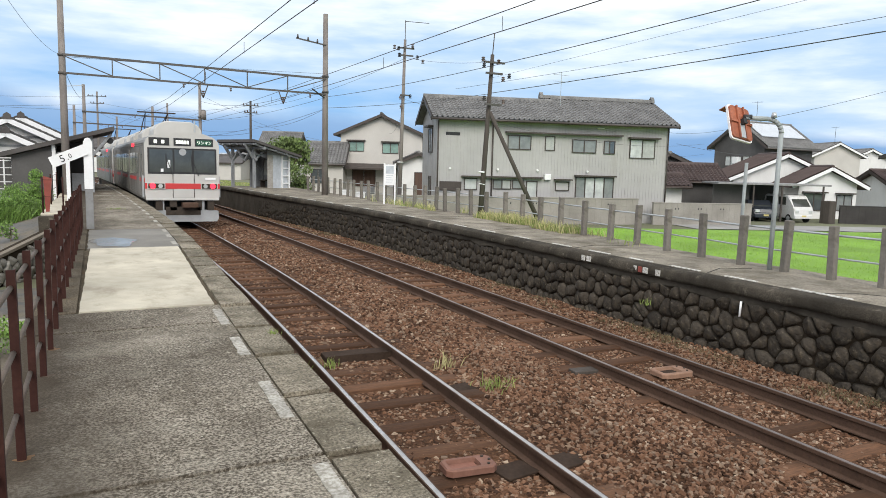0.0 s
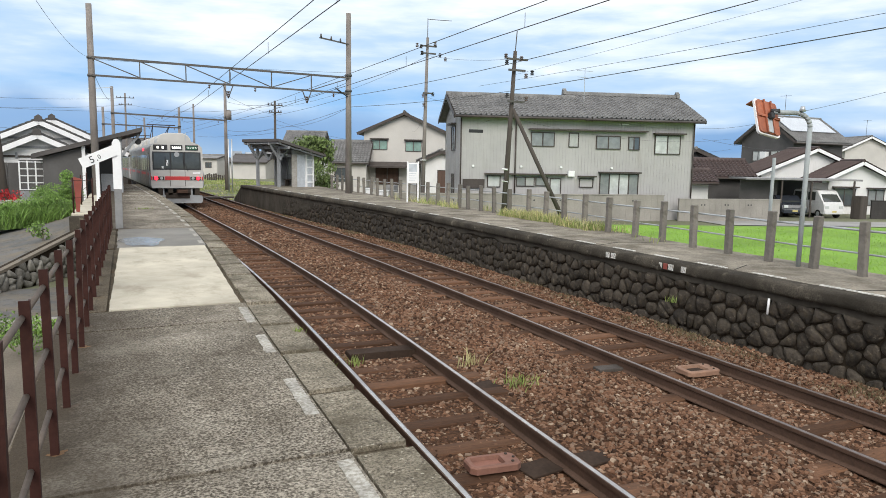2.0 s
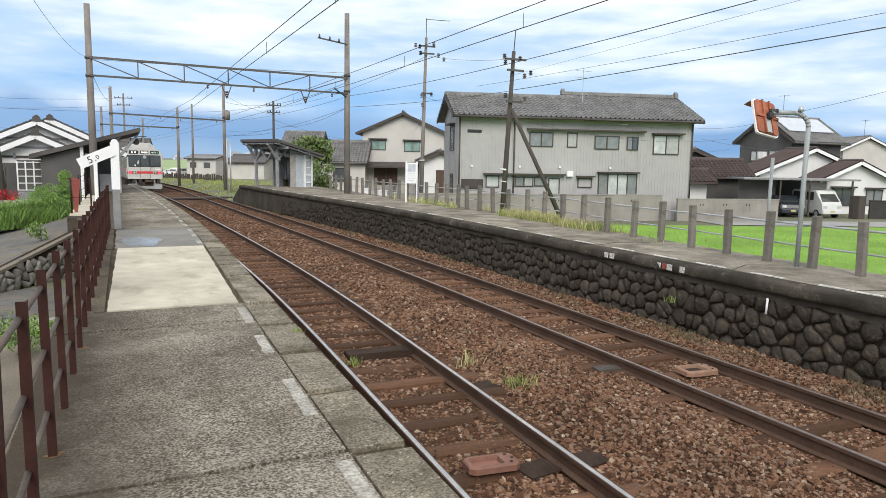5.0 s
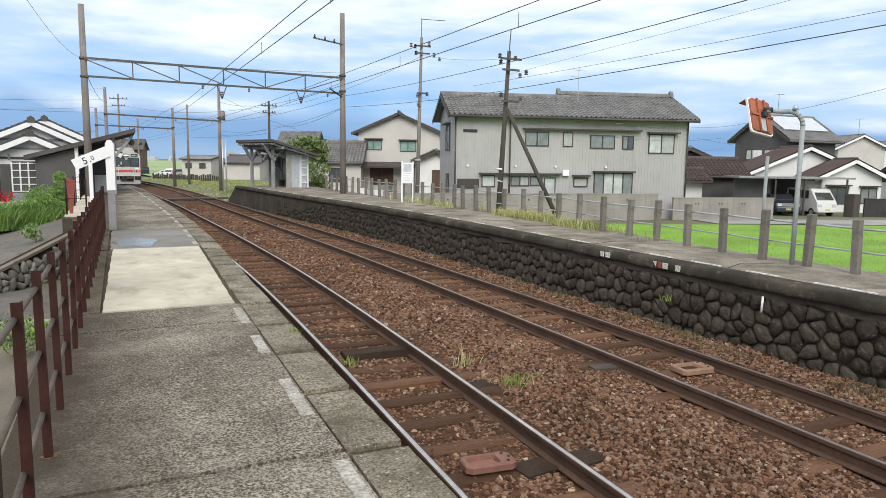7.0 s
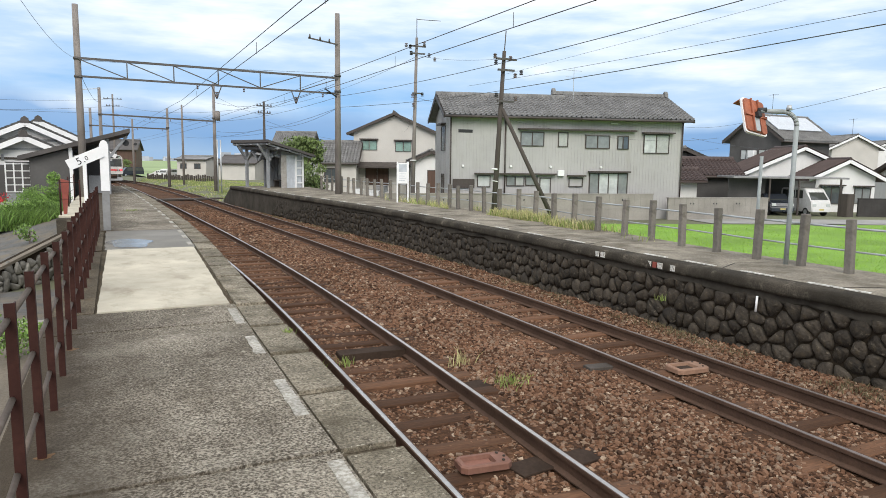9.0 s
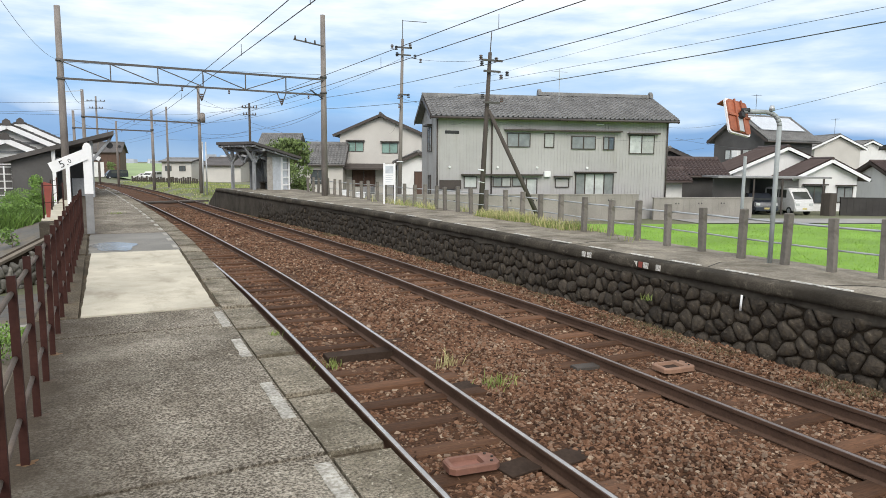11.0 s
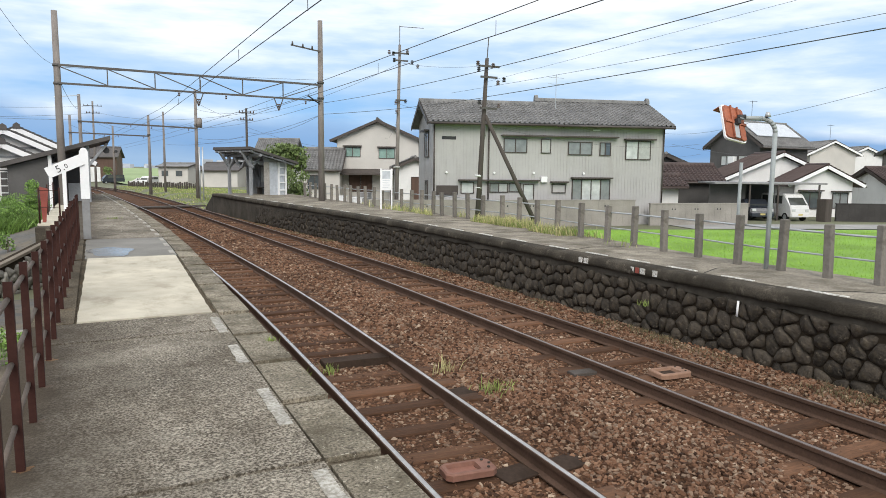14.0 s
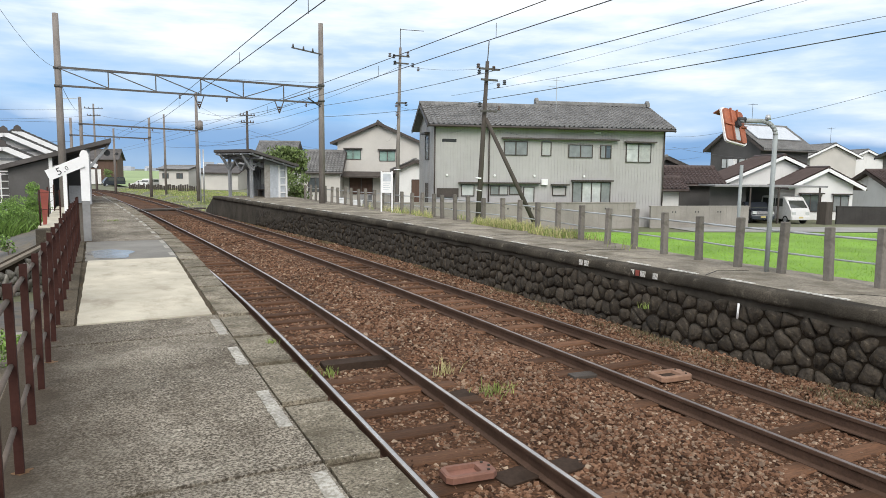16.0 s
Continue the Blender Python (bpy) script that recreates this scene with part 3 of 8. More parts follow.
def rail_pieces(track, centre, y0, y1, heads):
    for side, head in zip((-1, 1), heads):
        prof = [(-0.0325, 0.0), (0.0325, 0.0), (0.0325, -0.032), (0.009, -0.045), (0.009, -0.125), (0.061, -0.138), (0.061, -0.15), (-0.061, -0.15), (-0.061, -0.138), (-0.009, -0.125), (-0.009, -0.045), (-0.0325, -0.032)]
        bm, bh = bmesh.new(), bmesh.new()
        last = lasth = None
        y = y0
        while y <= y1:
            d = (centre(y + 0.3) - centre(y - 0.3)) / 0.6
            nx_, ny_ = 1 / math.hypot(1, d), -d / math.hypot(1, d)
            off = side * 0.566
            ring = [bm.verts.new((centre(y) + (off + u) * nx_, y + (off + u) * ny_, rail_z(y) + v)) for u, v in prof]
            rh = [bh.verts.new((centre(y) + (off + u) * nx_, y + (off + u) * ny_, rail_z(y) + v)) for u, v in ((-0.021, 0.001), (-0.014, 0.0035), (0.014, 0.0035), (0.021, 0.001))]
            if last:
                for k in range(12):
                    bm.faces.new((last[k], last[(k + 1) % 12], ring[(k + 1) % 12], ring[k]))
                for k in range(3):
                    bh.faces.new((lasth[k], lasth[k + 1], rh[k + 1], rh[k]))
            last, lasth = ring, rh
            y += 0.5 if y < 60 else 1.0
        r = part("rail", bm, RUST, track)
        part("running_surface", bh, head, r, "shiny worn rail head")


def sleeper_mesh():
    bm = bmesh.new()
    bbox(bm, -1.05, 1.05, -0.105, 0.105, -0.15, 0.0, 0.012)
    me = bpy.data.meshes.new("sleeper")
    bm.to_mesh(me)
    bm.free()
    me.materials.append(SLEEPER)
    return me


def track(name, centre, y0, y1, heads, first, gap, label):
    t = thing(name, label, "railway track", kind="structure")
    rail_pieces(t, centre, y0, y1, heads)
    me = sleeper_mesh()
    y = first
    rng = random.Random(5)
    while y < min(y1, 74):
        d = (centre(y + 0.3) - centre(y - 0.3)) / 0.6
        piece("sleeper", me, t, pose(centre(y) + rng.uniform(-0.03, 0.03), y, rail_z(y) - 0.140 + rng.uniform(-0.012, 0.01), 0, 0, -math.degrees(math.atan(d)) + rng.uniform(-1, 1)))
        y += gap + rng.uniform(-0.03, 0.03)
    y = first - gap
    while y > -19.5:
        piece("sleeper", me, t, pose(centre(y), y, rail_z(y) - 0.140, 0, 0, rng.uniform(-2, 2)))
        y -= gap
    return t


track("near_track", near_x, -20, 175, (POLISH, POLISH), 1.7, 0.62, "single railway track with polished rails on timber sleepers")
track("far_track", far_x, -20, 160, (DULLRAIL, DULLRAIL), 1.9, 0.64, "loop railway track with rusty rails on timber sleepers")


# ---- platforms ----
def left_platform():
    p = thing("platform_left", "old concrete platform with worn asphalt surface", "platform", kind="structure")
    strip("base", lambda y: -0.62, lambda y: left_edge(y) - 0.02, -8, 45.8, PLAT - 0.035, BORDER, 1.0, -0.9, p)
    # transverse slabs of the walking surface
    cuts = [-6.0, -3.6, -1.2, 1.3, 3.42, 6.72, 7.58, 13.0, 16.5, 18.6, 20.6, 23, 26, 29, 32, 35, 38, 41, 43.5, 45.7]
    for a, c in zip(cuts, cuts[1:]):
        mat, rise = (NEWCON, 0.006) if a == 7.58 else (WET, 0.0) if a == 13.0 else (ASPHALT, 0.0)
        lo = (lambda y: -0.20 + 0.012 * (y - 7.6) + 0.012 * noise.noise((y * 2.3, 0, 0))) if a == 7.58 else (lambda y: -0.17 + 0.03 * noise.noise((y * 3.1, 0.4, 0))) if a == 13.0 else (lambda y: -0.60)
        hi = (lambda y: 1.08 + 0.033 * (y - 7.6) + 0.01 * noise.noise((y * 4, 2, 0))) if a == 7.58 else (lambda y: left_edge(y) - 0.335)
        strip("slab", lo, hi, a + 0.016, c - 0.016, PLAT + rise, mat, (c - a - 0.04) / max(6, round((c - a) / 0.03)), PLAT - 0.05, p)
    strip("border", lambda y: -0.60, lambda y: -0.225, 7.6, 12.98, PLAT - 0.002, BORDER, 0.2, PLAT - 0.05, p)
    strip("border", lambda y: -0.60, lambda y: -0.215, 13.02, 16.48, PLAT - 0.002, BORDER, 0.2, PLAT - 0.05, p)
    # edge row
    rng = random.Random(8)
    y = -5.845
    while y < 45:
        l = 1.03 if y < 20 else 1.8
        yy = y
        strip("edge_slab", lambda v: left_edge(v) - 0.318 + 0.006 * noise.noise((v * 5, 3, 0)), lambda v: left_edge(v) + 0.008 * noise.noise((v * 7, 9, 0)), yy + 0.013, yy + l - 0.013, PLAT + rng.uniform(-0.013, 0.006), EDGE, (l - 0.020) / 12, PLAT - 0.16, p)
        y += l
    # worn white edge marks
    for y0, l in [(1.2, 0.5), (2.55, 0.75), (4.0, 0.75), (5.48, 0.60), (6.60, 0.72), (13.35, 0.5), (14.6, 0.5), (15.7, 0.55), (17.0, 0.5), (18.2, 0.6), (19.5, 0.5), (20.8, 0.6), (22.2, 0.6), (23.6, 0.7), (25.2, 0.8), (27, 0.9), (29, 1.0), (31, 1.2), (33, 3.0), (36.5, 3.5), (40.5, 4)]:
        strip("white_mark", lambda v: left_edge(v) - 0.435 + 0.014 * noise.noise((v * 8, 1, 0)), lambda v: left_edge(v) - 0.352 + 0.012 * noise.noise((v * 11, 5, 0)), y0, y0 + l, PLAT + 0.004, LINE, l / 14, PLAT - 0.03, p)
    for y0, x0 in ((31.5, -0.1), (36.5, -0.5)):
        bm = bmesh.new()
        bbox(bm, x0, x0 + 1.2, y0, y0 + 0.1, PLAT - 0.02, PLAT + 0.006, 0.004)
        part("white_mark", bm, LINE, p)
    # a puddle on the damp slab
    bm = bmesh.new()
    vs = [bm.verts.new((0.24 + (0.36 + 0.05 * math.sin(3 * a) + 0.03 * math.sin(7 * a)) * math.cos(a), 13.95 + (0.86 + 0.14 * math.cos(2 * a + 0.6) + 0.06 * math.sin(5 * a)) * math.sin(a), PLAT + 0.004)) for a in np.linspace(0, 2 * math.pi, 60, endpoint=False)]
    bm.faces.new(vs)
    tagged(part("puddle", bm, PUDDLE), "shallow rain puddle on damp concrete", "puddle", kind="structure")


left_platform()


def clip_cell(poly, a, b):
    """The part of a polygon nearer to a than to b."""
    mx, my, dx, dy = (a[0] + b[0]) / 2, (a[1] + b[1]) / 2, b[0] - a[0], b[1] - a[1]
    out = []
    for k in range(len(poly)):
        p, q = poly[k], poly[(k + 1) % len(poly)]
        sp, sq = (p[0] - mx) * dx + (p[1] - my) * dy, (q[0] - mx) * dx + (q[1] - my) * dy
        if sp <= 0:
            out.append(p)
        if (sp < 0 < sq) or (sq < 0 < sp):
            t = sp / (sp - sq)
            out.append((p[0] + t * (q[0] - p[0]), p[1] + t * (q[1] - p[1])))
    return out


def rubble(y0, y1, z0, z1, size, rng, wide=1.25):
    """Outlines of rubble stones that fill a strip of wall: lists of (y, z)."""
    rows = max(2, round((z1 - z0) / size))
    cols = round((y1 - y0) / (size * wide))
    pts = {}
    for j in range(-1, rows + 1):
        for i in range(-1, cols + 1):
            pts[i, j] = (y0 + (i + 0.5 + 0.5 * (j % 2) + rng.uniform(-0.42, 0.42)) * size * wide, z0 + (j + 0.5 + rng.uniform(-0.42, 0.42)) * (z1 - z0) / rows)
    for j in range(rows):
        for i in range(cols):
            c = pts[i, j]
            poly = [(c[0] - 1, c[1] - 1), (c[0] + 1, c[1] - 1), (c[0] + 1, c[1] + 1), (c[0] - 1, c[1] + 1)]
            for di in (-2, -1, 0, 1, 2):
                for dj in (-1, 0, 1):
                    if (di or dj) and (i + di, j + dj) in pts:
                        poly = clip_cell(poly, c, pts[i + di, j + dj])
            poly = [(p[0], min(z1, max(z0 - 0.05, p[1]))) for p in poly]
            if len(poly) > 3:
                yield c, poly


def stone_mesh(c, poly, rng, depth=0.055, gap=0.010):
    """One domed stone: (outwards, along, up) about its centre."""
    for _ in range(1):
        poly = [q for k in range(len(poly)) for q in ((0.76 * poly[k][0] + 0.24 * poly[(k + 1) % len(poly)][0], 0.76 * poly[k][1] + 0.24 * poly[(k + 1) % len(poly)][1]),
                                                      (0.24 * poly[k][0] + 0.76 * poly[(k + 1) % len(poly)][0], 0.24 * poly[k][1] + 0.76 * poly[(k + 1) % len(poly)][1]))]
    poly = [p for k, p in enumerate(poly) if math.dist(p, poly[k - 1]) > 0.012]
    n = len(poly)
    verts = []
    d = depth * rng.uniform(0.6, 1.25)
    tilt, lift = rng.uniform(-0.14, 0.14), rng.uniform(-0.14, 0.14)
    for s, o in ((1.0, -0.1), (0.95, 0.55), (0.70, 0.9)):
        for p in poly:
            r = math.dist(p, c) + 1e-6
            k = s * max(0.35 * r, r - gap) / r
            verts.append((d * o + (tilt * (p[0] - c[0]) + lift * (p[1] - c[1])) * k + rng.uniform(-0.009, 0.009), (p[0] - c[0]) * k, (p[1] - c[1]) * k))
    verts.append((d * rng.uniform(0.95, 1.02), rng.uniform(-0.02, 0.02), rng.uniform(-0.02, 0.02)))
    faces = []
    for j in range(2):
        for k in range(n):
            faces.append((j * n + k, j * n + (k + 1) % n, (j + 1) * n + (k + 1) % n, (j + 1) * n + k))
    for k in range(n):
        faces.append((2 * n + k, 2 * n + (k + 1) % n, 3 * n))
    return verts, faces


def right_platform():
    p = thing("platform_right", "stone-walled island platform with weathered coping", "platform", kind="structure")
    back = lambda y: max(right_edge(y) + 2.15, 10.05 + max(0, min(1.0, (y - 8) * 0.11)))
    strip("core", lambda y: right_edge(y) + 0.05, back, -8, 45, PLAT - 0.11, MORTAR, 1.0, -1.0, p)
    strip("paving", lambda y: right_edge(y) + 0.10, back, -8, 45, PLAT, PAVE, 1.0, PLAT - 0.10, p)
    # rounded coping
    bm = bmesh.new()
    last = None
    prof = [(0.26, 0.006), (0.05, 0.006), (-0.02, -0.008), (-0.05, -0.035), (-0.06, -0.12), (-0.045, -0.165), (0.04, -0.19)]
    for y in np.arange(-8, 45.01, 0.12):
        j = 0.016 * noise.noise((y * 1.7, 0, 0)) + 0.012 * noise.noise((y * 6.1, 3, 0)) - (0.014 if abs((y + 0.3) % 1.8) < 0.12 else 0)
        ring = [bm.verts.new((right_edge(y) + u + j * (k > 1), y, PLAT + v + j * 0.4 * (k > 3) + 0.012 * noise.noise((y * 5.3, k * 2.1, 7)) * (k > 1))) for k, (u, v) in enumerate(prof)]
        if last:
            for k in range(len(prof) - 1):
                bm.faces.new((last[k], last[k + 1], ring[k + 1], ring[k]))
        last = ring
    part("coping", bm, COPING, p, "dark mossy concrete coping", smooth=True)
    for y0, l in [(2.5, 0.7), (4.0, 0.75), (5.3, 0.85), (6.7, 0.55), (7.75, 0.62), (8.8, 0.55), (9.9, 0.6), (11.1, 0.6), (12.6, 0.6), (14.1, 0.6), (15.6, 0.6), (17.1, 0.65), (18.8, 0.65), (20.4, 0.7), (22.3, 0.7), (24.1, 0.8), (26, 0.8), (28, 0.9), (30.2, 0.9), (32.6, 1), (35, 1), (37.4, 1), (39.8, 1)]:
        strip("white_mark", lambda v: right_edge(v) + 0.30, lambda v: right_edge(v) + 0.36, y0, y0 + l, PLAT + 0.012, LINEWHITE, l / 2, PLAT - 0.02, p)
    crack = M("dark_crack_fill", (0.03, 0.026, 0.02), 0.95, big=4, fine=30, bump=0.2)
    for pts in (((9.9, 4.9), (9.2, 5.15), (8.9, 5.55), (8.5, 5.7), (8.22, 5.85)), ((8.4, 7.6), (9.0, 7.9), (9.5, 7.7)), ((8.35, 10.9), (9.1, 11.2), (9.8, 11.0)), ((8.4, 14.5), (9.3, 14.9), (10.2, 14.6)), ((8.5, 18.9), (9.4, 19.0), (10.4, 18.7))):
        bm = bmesh.new()
        for (xa, ya), (xb, yb) in zip(pts, pts[1:]):
            beam(bm, (xa, ya, PLAT), (xb, yb, PLAT), 0.018, 0.010)
        part("crack", bm, crack, p)
    # painted patches on the coping face
    for y0, l in ((8.20, 0.10), (8.48, 0.11), (8.74, 0.07), (9.95, 0.12), (10.12, 0.1), (8.62, 0.08)):
        bm = bmesh.new()
        box(bm, right_edge(y0) - 0.066, right_edge(y0) - 0.05, y0, y0 + l, PLAT - 0.13, PLAT - 0.035)
        part("paint_patch", bm, REDPAINT if y0 == 8.62 else LINEWHITE, p)
    bm = bmesh.new()
    rod(bm, (8.0, 6.62, 0.66), (7.985, 6.62, 0.44), 0.016)
    part("drain_pipe", bm, WHITE, p)
    rng = random.Random(3)
    # the stretch beside the far track, stone by stone, then the joined rest
    for c, poly in rubble(3.2, 14.0, -0.26, 0.66, 0.215, rng, 1.05):
        v, f = stone_mesh(c, poly, rng, 0.062, 0.009)
        me = bpy.data.meshes.new("stone")
        me.from_pydata([(-a, b, e) for a, b, e in v], [], f)
        me.materials.append(WALLSTONE)
        me.polygons.foreach_set("use_smooth", [True] * len(f))
        piece("stone", me, p, pose(right_edge(c[0]) + 0.05, c[0], c[1]))
    for y0, y1, s, dep in ((-6, 3.2, 0.22, 0.06), (14.0, 21.0, 0.215, 0.05), (21.0, 35.0, 0.23, 0.045)):
        V, F = [], []
        for c, poly in rubble(y0, y1, -0.26, 0.62, s, rng, 1.05):
            v, f = stone_mesh(c, poly, rng, dep, 0.008)
            k = len(V)
            V += [(right_edge(c[0] + b) + 0.05 - a, c[0] + b, c[1] + e) for a, b, e in v]
            F += [tuple(i + k for i in q) for q in f]
        tagged(raw("rubble", V, F, WALLSTONE, p, smooth=True), kind="stuff")
    # cement daubed over the stones under the coping, and over the whole far stretch
    V, F = [], []
    ys = np.arange(3.0, 45.01, 0.1)
    rows = 9
    for y in ys:
        low = 0.60 - 0.09 * noise.noise((y * 1.3, 0, 4)) - 0.05 * noise.noise((y * 4.1, 0, 2))
        cover = min(1.0, max(0.0, (y - 27 + 3.5 * noise.noise((y * 0.9, 3, 0))) / 9))
        low = low + (-0.3 - low) * cover
        for k in range(rows):
            z = 0.74 + (low - 0.74) * k / (rows - 1)
            out = 0.018 + 0.014 * noise.noise((y * 2.1, z * 3.0, 1)) + 0.008 * noise.noise((y * 7, z * 8, 5)) - (0.05 if k == rows - 1 and cover < 0.9 else 0)
            V.append((right_edge(y) + 0.03 - out, y, z))
    for j in range(len(ys) - 1):
        for k in range(rows - 1):
            a = j * rows + k
            F.append((a, a + 1, a + rows + 1, a + rows))
    raw("cement_face", V, F, RENDERED, p, smooth=True)
    # end ramp
    bm = bmesh.new()
    prism(bm, [(45, PLAT), (45, -0.6), (48.5, -0.6), (48.5, -0.15)], 6.7, 10.2, "x")
    part("end_ramp", bm, RENDERED, p)


right_platform()


# ---- line-side poles, wires and fences ----
def tube(bm, pts, r, n=5):
    """One continuous bent tube through pts."""
    last = None
    for k, p in enumerate(pts):
        d = Vector(pts[min(k + 1, len(pts) - 1)]) - Vector(pts[max(k - 1, 0)])
        q = d.to_track_quat("Z", "Y")
        ring = [bm.verts.new(Vector(p) + q @ Vector((r * math.cos(2 * math.pi * j / n), r * math.sin(2 * math.pi * j / n), 0))) for j in range(n)]
        if last:
            for j in range(n):
                bm.faces.new((last[j], last[(j + 1) % n], ring[(j + 1) % n], ring[j]))
        else:
            bm.faces.new(ring[::-1])
        last = ring
    bm.faces.new(last)


def wire(ends, r=0.012, sag=0.0, n=14):
    bm = bmesh.new()
    p0, p1 = Vector(ends[0]), Vector(ends[1])
    tube(bm, [p0.lerp(p1, k / n) - Vector((0, 0, sag * 4 * (k / n) * (1 - k / n))) for k in range(n + 1)], r)
    return bm


def cable(p0, p1, r=0.014, sag=0.0, label="black overhead cable strung between poles"):
    tagged(part("overhead_cable", wire((p0, p1), r, sag), WIRE), label, "cable", "overhead cables")


def gantry(y, xl, xr, zl, zr, tl, tr, bl, br, depth, bays, hangers, steel=None):
    g = thing("catenary_gantry", "grey lattice beam between two concrete poles over the tracks", "catenary gantry", pose(0, y, 0), "catenary gantries")
    for x, z0, z1 in ((xl, bl, tl), (xr, br, tr)):
        bm = bmesh.new()
        rod(bm, (x, 0, z0), (x, 0, z1), 0.165, 0.115, 14)
        part("pole", bm, POLE, g)
        for z in (zl, zl - depth):
            bm = bmesh.new()
            rod(bm, (x, 0, z - 0.05), (x, 0, z + 0.05), 0.165, n=12)
            part("clamp", bm, (steel or STEELBEAM), g)
    bm = bmesh.new()
    beam(bm, (xl, -0.12, zl), (xr, -0.12, zr), 0.07 * (0.7 if steel else 1), 0.09)
    part("top_chord", bm, (steel or STEELBEAM), g)
    bm = bmesh.new()
    beam(bm, (xl, -0.12, zl - depth), (xr, -0.12, zr - depth), 0.07, 0.08)
    part("bottom_chord", bm, (steel or STEELBEAM), g)
    for k in range(bays + 1):
        f0, f1 = k / bays, (k + 1) / bays
        a, c = xl + (xr - xl) * f0, xl + (xr - xl) * f1
        za, zc = zl + (zr - zl) * f0, zl + (zr - zl) * f1
        if 0 < k < bays:
            bm = bmesh.new()
            beam(bm, (a, -0.12, za), (a, -0.12, za - depth), 0.045)
            part("strut", bm, (steel or STEELBEAM), g)
        if k < bays:
            bm = bmesh.new()
            up = k < bays * 0.55
            beam(bm, (a, -0.12, za - 0.03 if up else za - depth + 0.03), (c, -0.12, zc - depth + 0.03 if up else zc - 0.03), 0.04)
            part("diagonal", bm, (steel or STEELBEAM), g)
    for x in hangers:
        f = (x - xl) / (xr - xl)
        z = zl + (zr - zl) * f - depth
        bm = bmesh.new()
        beam(bm, (x - 0.22, -0.12, z), (x, -0.12, z - 0.6), 0.04)
        beam(bm, (x + 0.22, -0.12, z), (x, -0.12, z - 0.6), 0.04)
        beam(bm, (x - 0.12, -0.12, z - 0.3), (x + 0.12, -0.12, z - 0.3), 0.03)
        part("hanger", bm, (steel or STEELBEAM), g)
        bm = bmesh.new()
        for k in range(3):
            rod(bm, (x, -0.12, z - 0.30 - 0.09 * k), (x, -0.12, z - 0.36 - 0.09 * k), 0.085, 0.04, 10)
        part("insulator", bm, INSUL, g)
    for f in (0.42, 0.6, 0.93):
        x = xl + (xr - xl) * f
        bm = bmesh.new()
        z = zl + (zr - zl) * f - depth
        for k in range(2):
            rod(bm, (x, -0.12, z - 0.06 - 0.09 * k), (x, -0.12, z - 0.13 - 0.09 * k), 0.055, 0.03, 8)
        part("insulator", bm, INSUL, g)
    return g


gan = gantry(33.2, -1.12, 10.08, 6.62, 6.50, 8.80, 9.55, 0.0, 0.4, 0.74, 6, (4.4, 8.0))
bm = bmesh.new()
beam(bm, (10.08, -0.1, 8.08), (8.62, -0.1, 8.28), 0.06)
for x, z in ((8.7, 8.28), (9.2, 8.2), (9.65, 8.14)):
    rod(bm, (x, -0.1, z), (x, -0.1, z + 0.18), 0.055, 0.03, 8)
part("side_arm", bm, STEELBEAM, gan)
bm = bmesh.new()
beam(bm, (10.0, -0.1, 5.6), (9.35, -0.3, 5.95), 0.05)
part("stay", bm, BLACK, gan)


def lone_pole(x, y, z0, z1, r=0.14, material=None, arms=(), label="weathered concrete line pole beside the railway", lean=0.0, name="line_pole", cat="pole"):
    t = thing(name, label, cat, pose(x, y, z0), "line poles")
    bm = bmesh.new()
    rod(bm, (0, 0, 0), (lean, 0, z1 - z0), r, r * 0.7, 12)
    part("shaft", bm, material or POLE, t)
    for z, w in arms:
        bm = bmesh.new()
        k = (z - z0) / (z1 - z0) * lean
        box(bm, k - w / 2, k + w / 2, -0.16, -0.09, z - z0 - 0.04, z - z0 + 0.04)
        part("crossarm", bm, STEELBEAM, t)
        for s in (-0.45, -0.25, 0.25, 0.45):
            bm = bmesh.new()
            rod(bm, (k + s * w, -0.12, z - z0 + 0.04), (k + s * w, -0.12, z - z0 + 0.20), 0.05, 0.03, 8)
            part("insulator", bm, INSUL, t)
    return t


# far gantries and line poles along the curve
gantry(64.5, -0.72, 8.3, 6.2, 5.95, 8.35, 9.2, -0.3, -0.2, 0.045, 1, (), STEELBEAM)
gantry(77.6, -1.75, 5.35, 5.85, 5.7, 7.5, 7.8, -0.3, -0.3, 0.045, 1, (), STEELBEAM)
lone_pole(7.5, 85.9, -0.3, 8.85)
lone_pole(2.3, 88.5, -0.3, 7.2)
lone_pole(12.0, 61.2, -0.5, 7.6, 0.13, POLEDARK, ((7.2, 1.3), (6.6, 1.1)))
lone_pole(0.4, 100.7, -0.3, 10.9, 0.15, POLE, ((10.3, 2.2), (9.4, 1.6)))
t = thing("street_lamp", "galvanised street lamp arm on a pole behind the station", "street lamp", pose(-0.72, 64.4, 0))
bm = bmesh.new()
beam(bm, (0, 0, 8.25), (-1.35, 0, 8.1), 0.07, 0.05)
part("lamp_arm", bm, GALV, t)
bm = bmesh.new()
bbox(bm, -1.75, -1.3, -0.08, 0.08, 8.0, 8.1, 0.02)
part("lamp_head", bm, WHITE, t)

# signal masts by the end of the loop
for x, y, z1 in ((8.35, 63.4, 4.6),):
    t = thing("cable_riser", "galvanised cable riser pipes on a line pole", "pipe", pose(x, y, -0.3))
    for dx in (0.0, 0.28):
        bm = bmesh.new()
        rod(bm, (dx, 0, 0), (dx, 0, z1), 0.06)
        part("riser_pipe", bm, GALV, t)


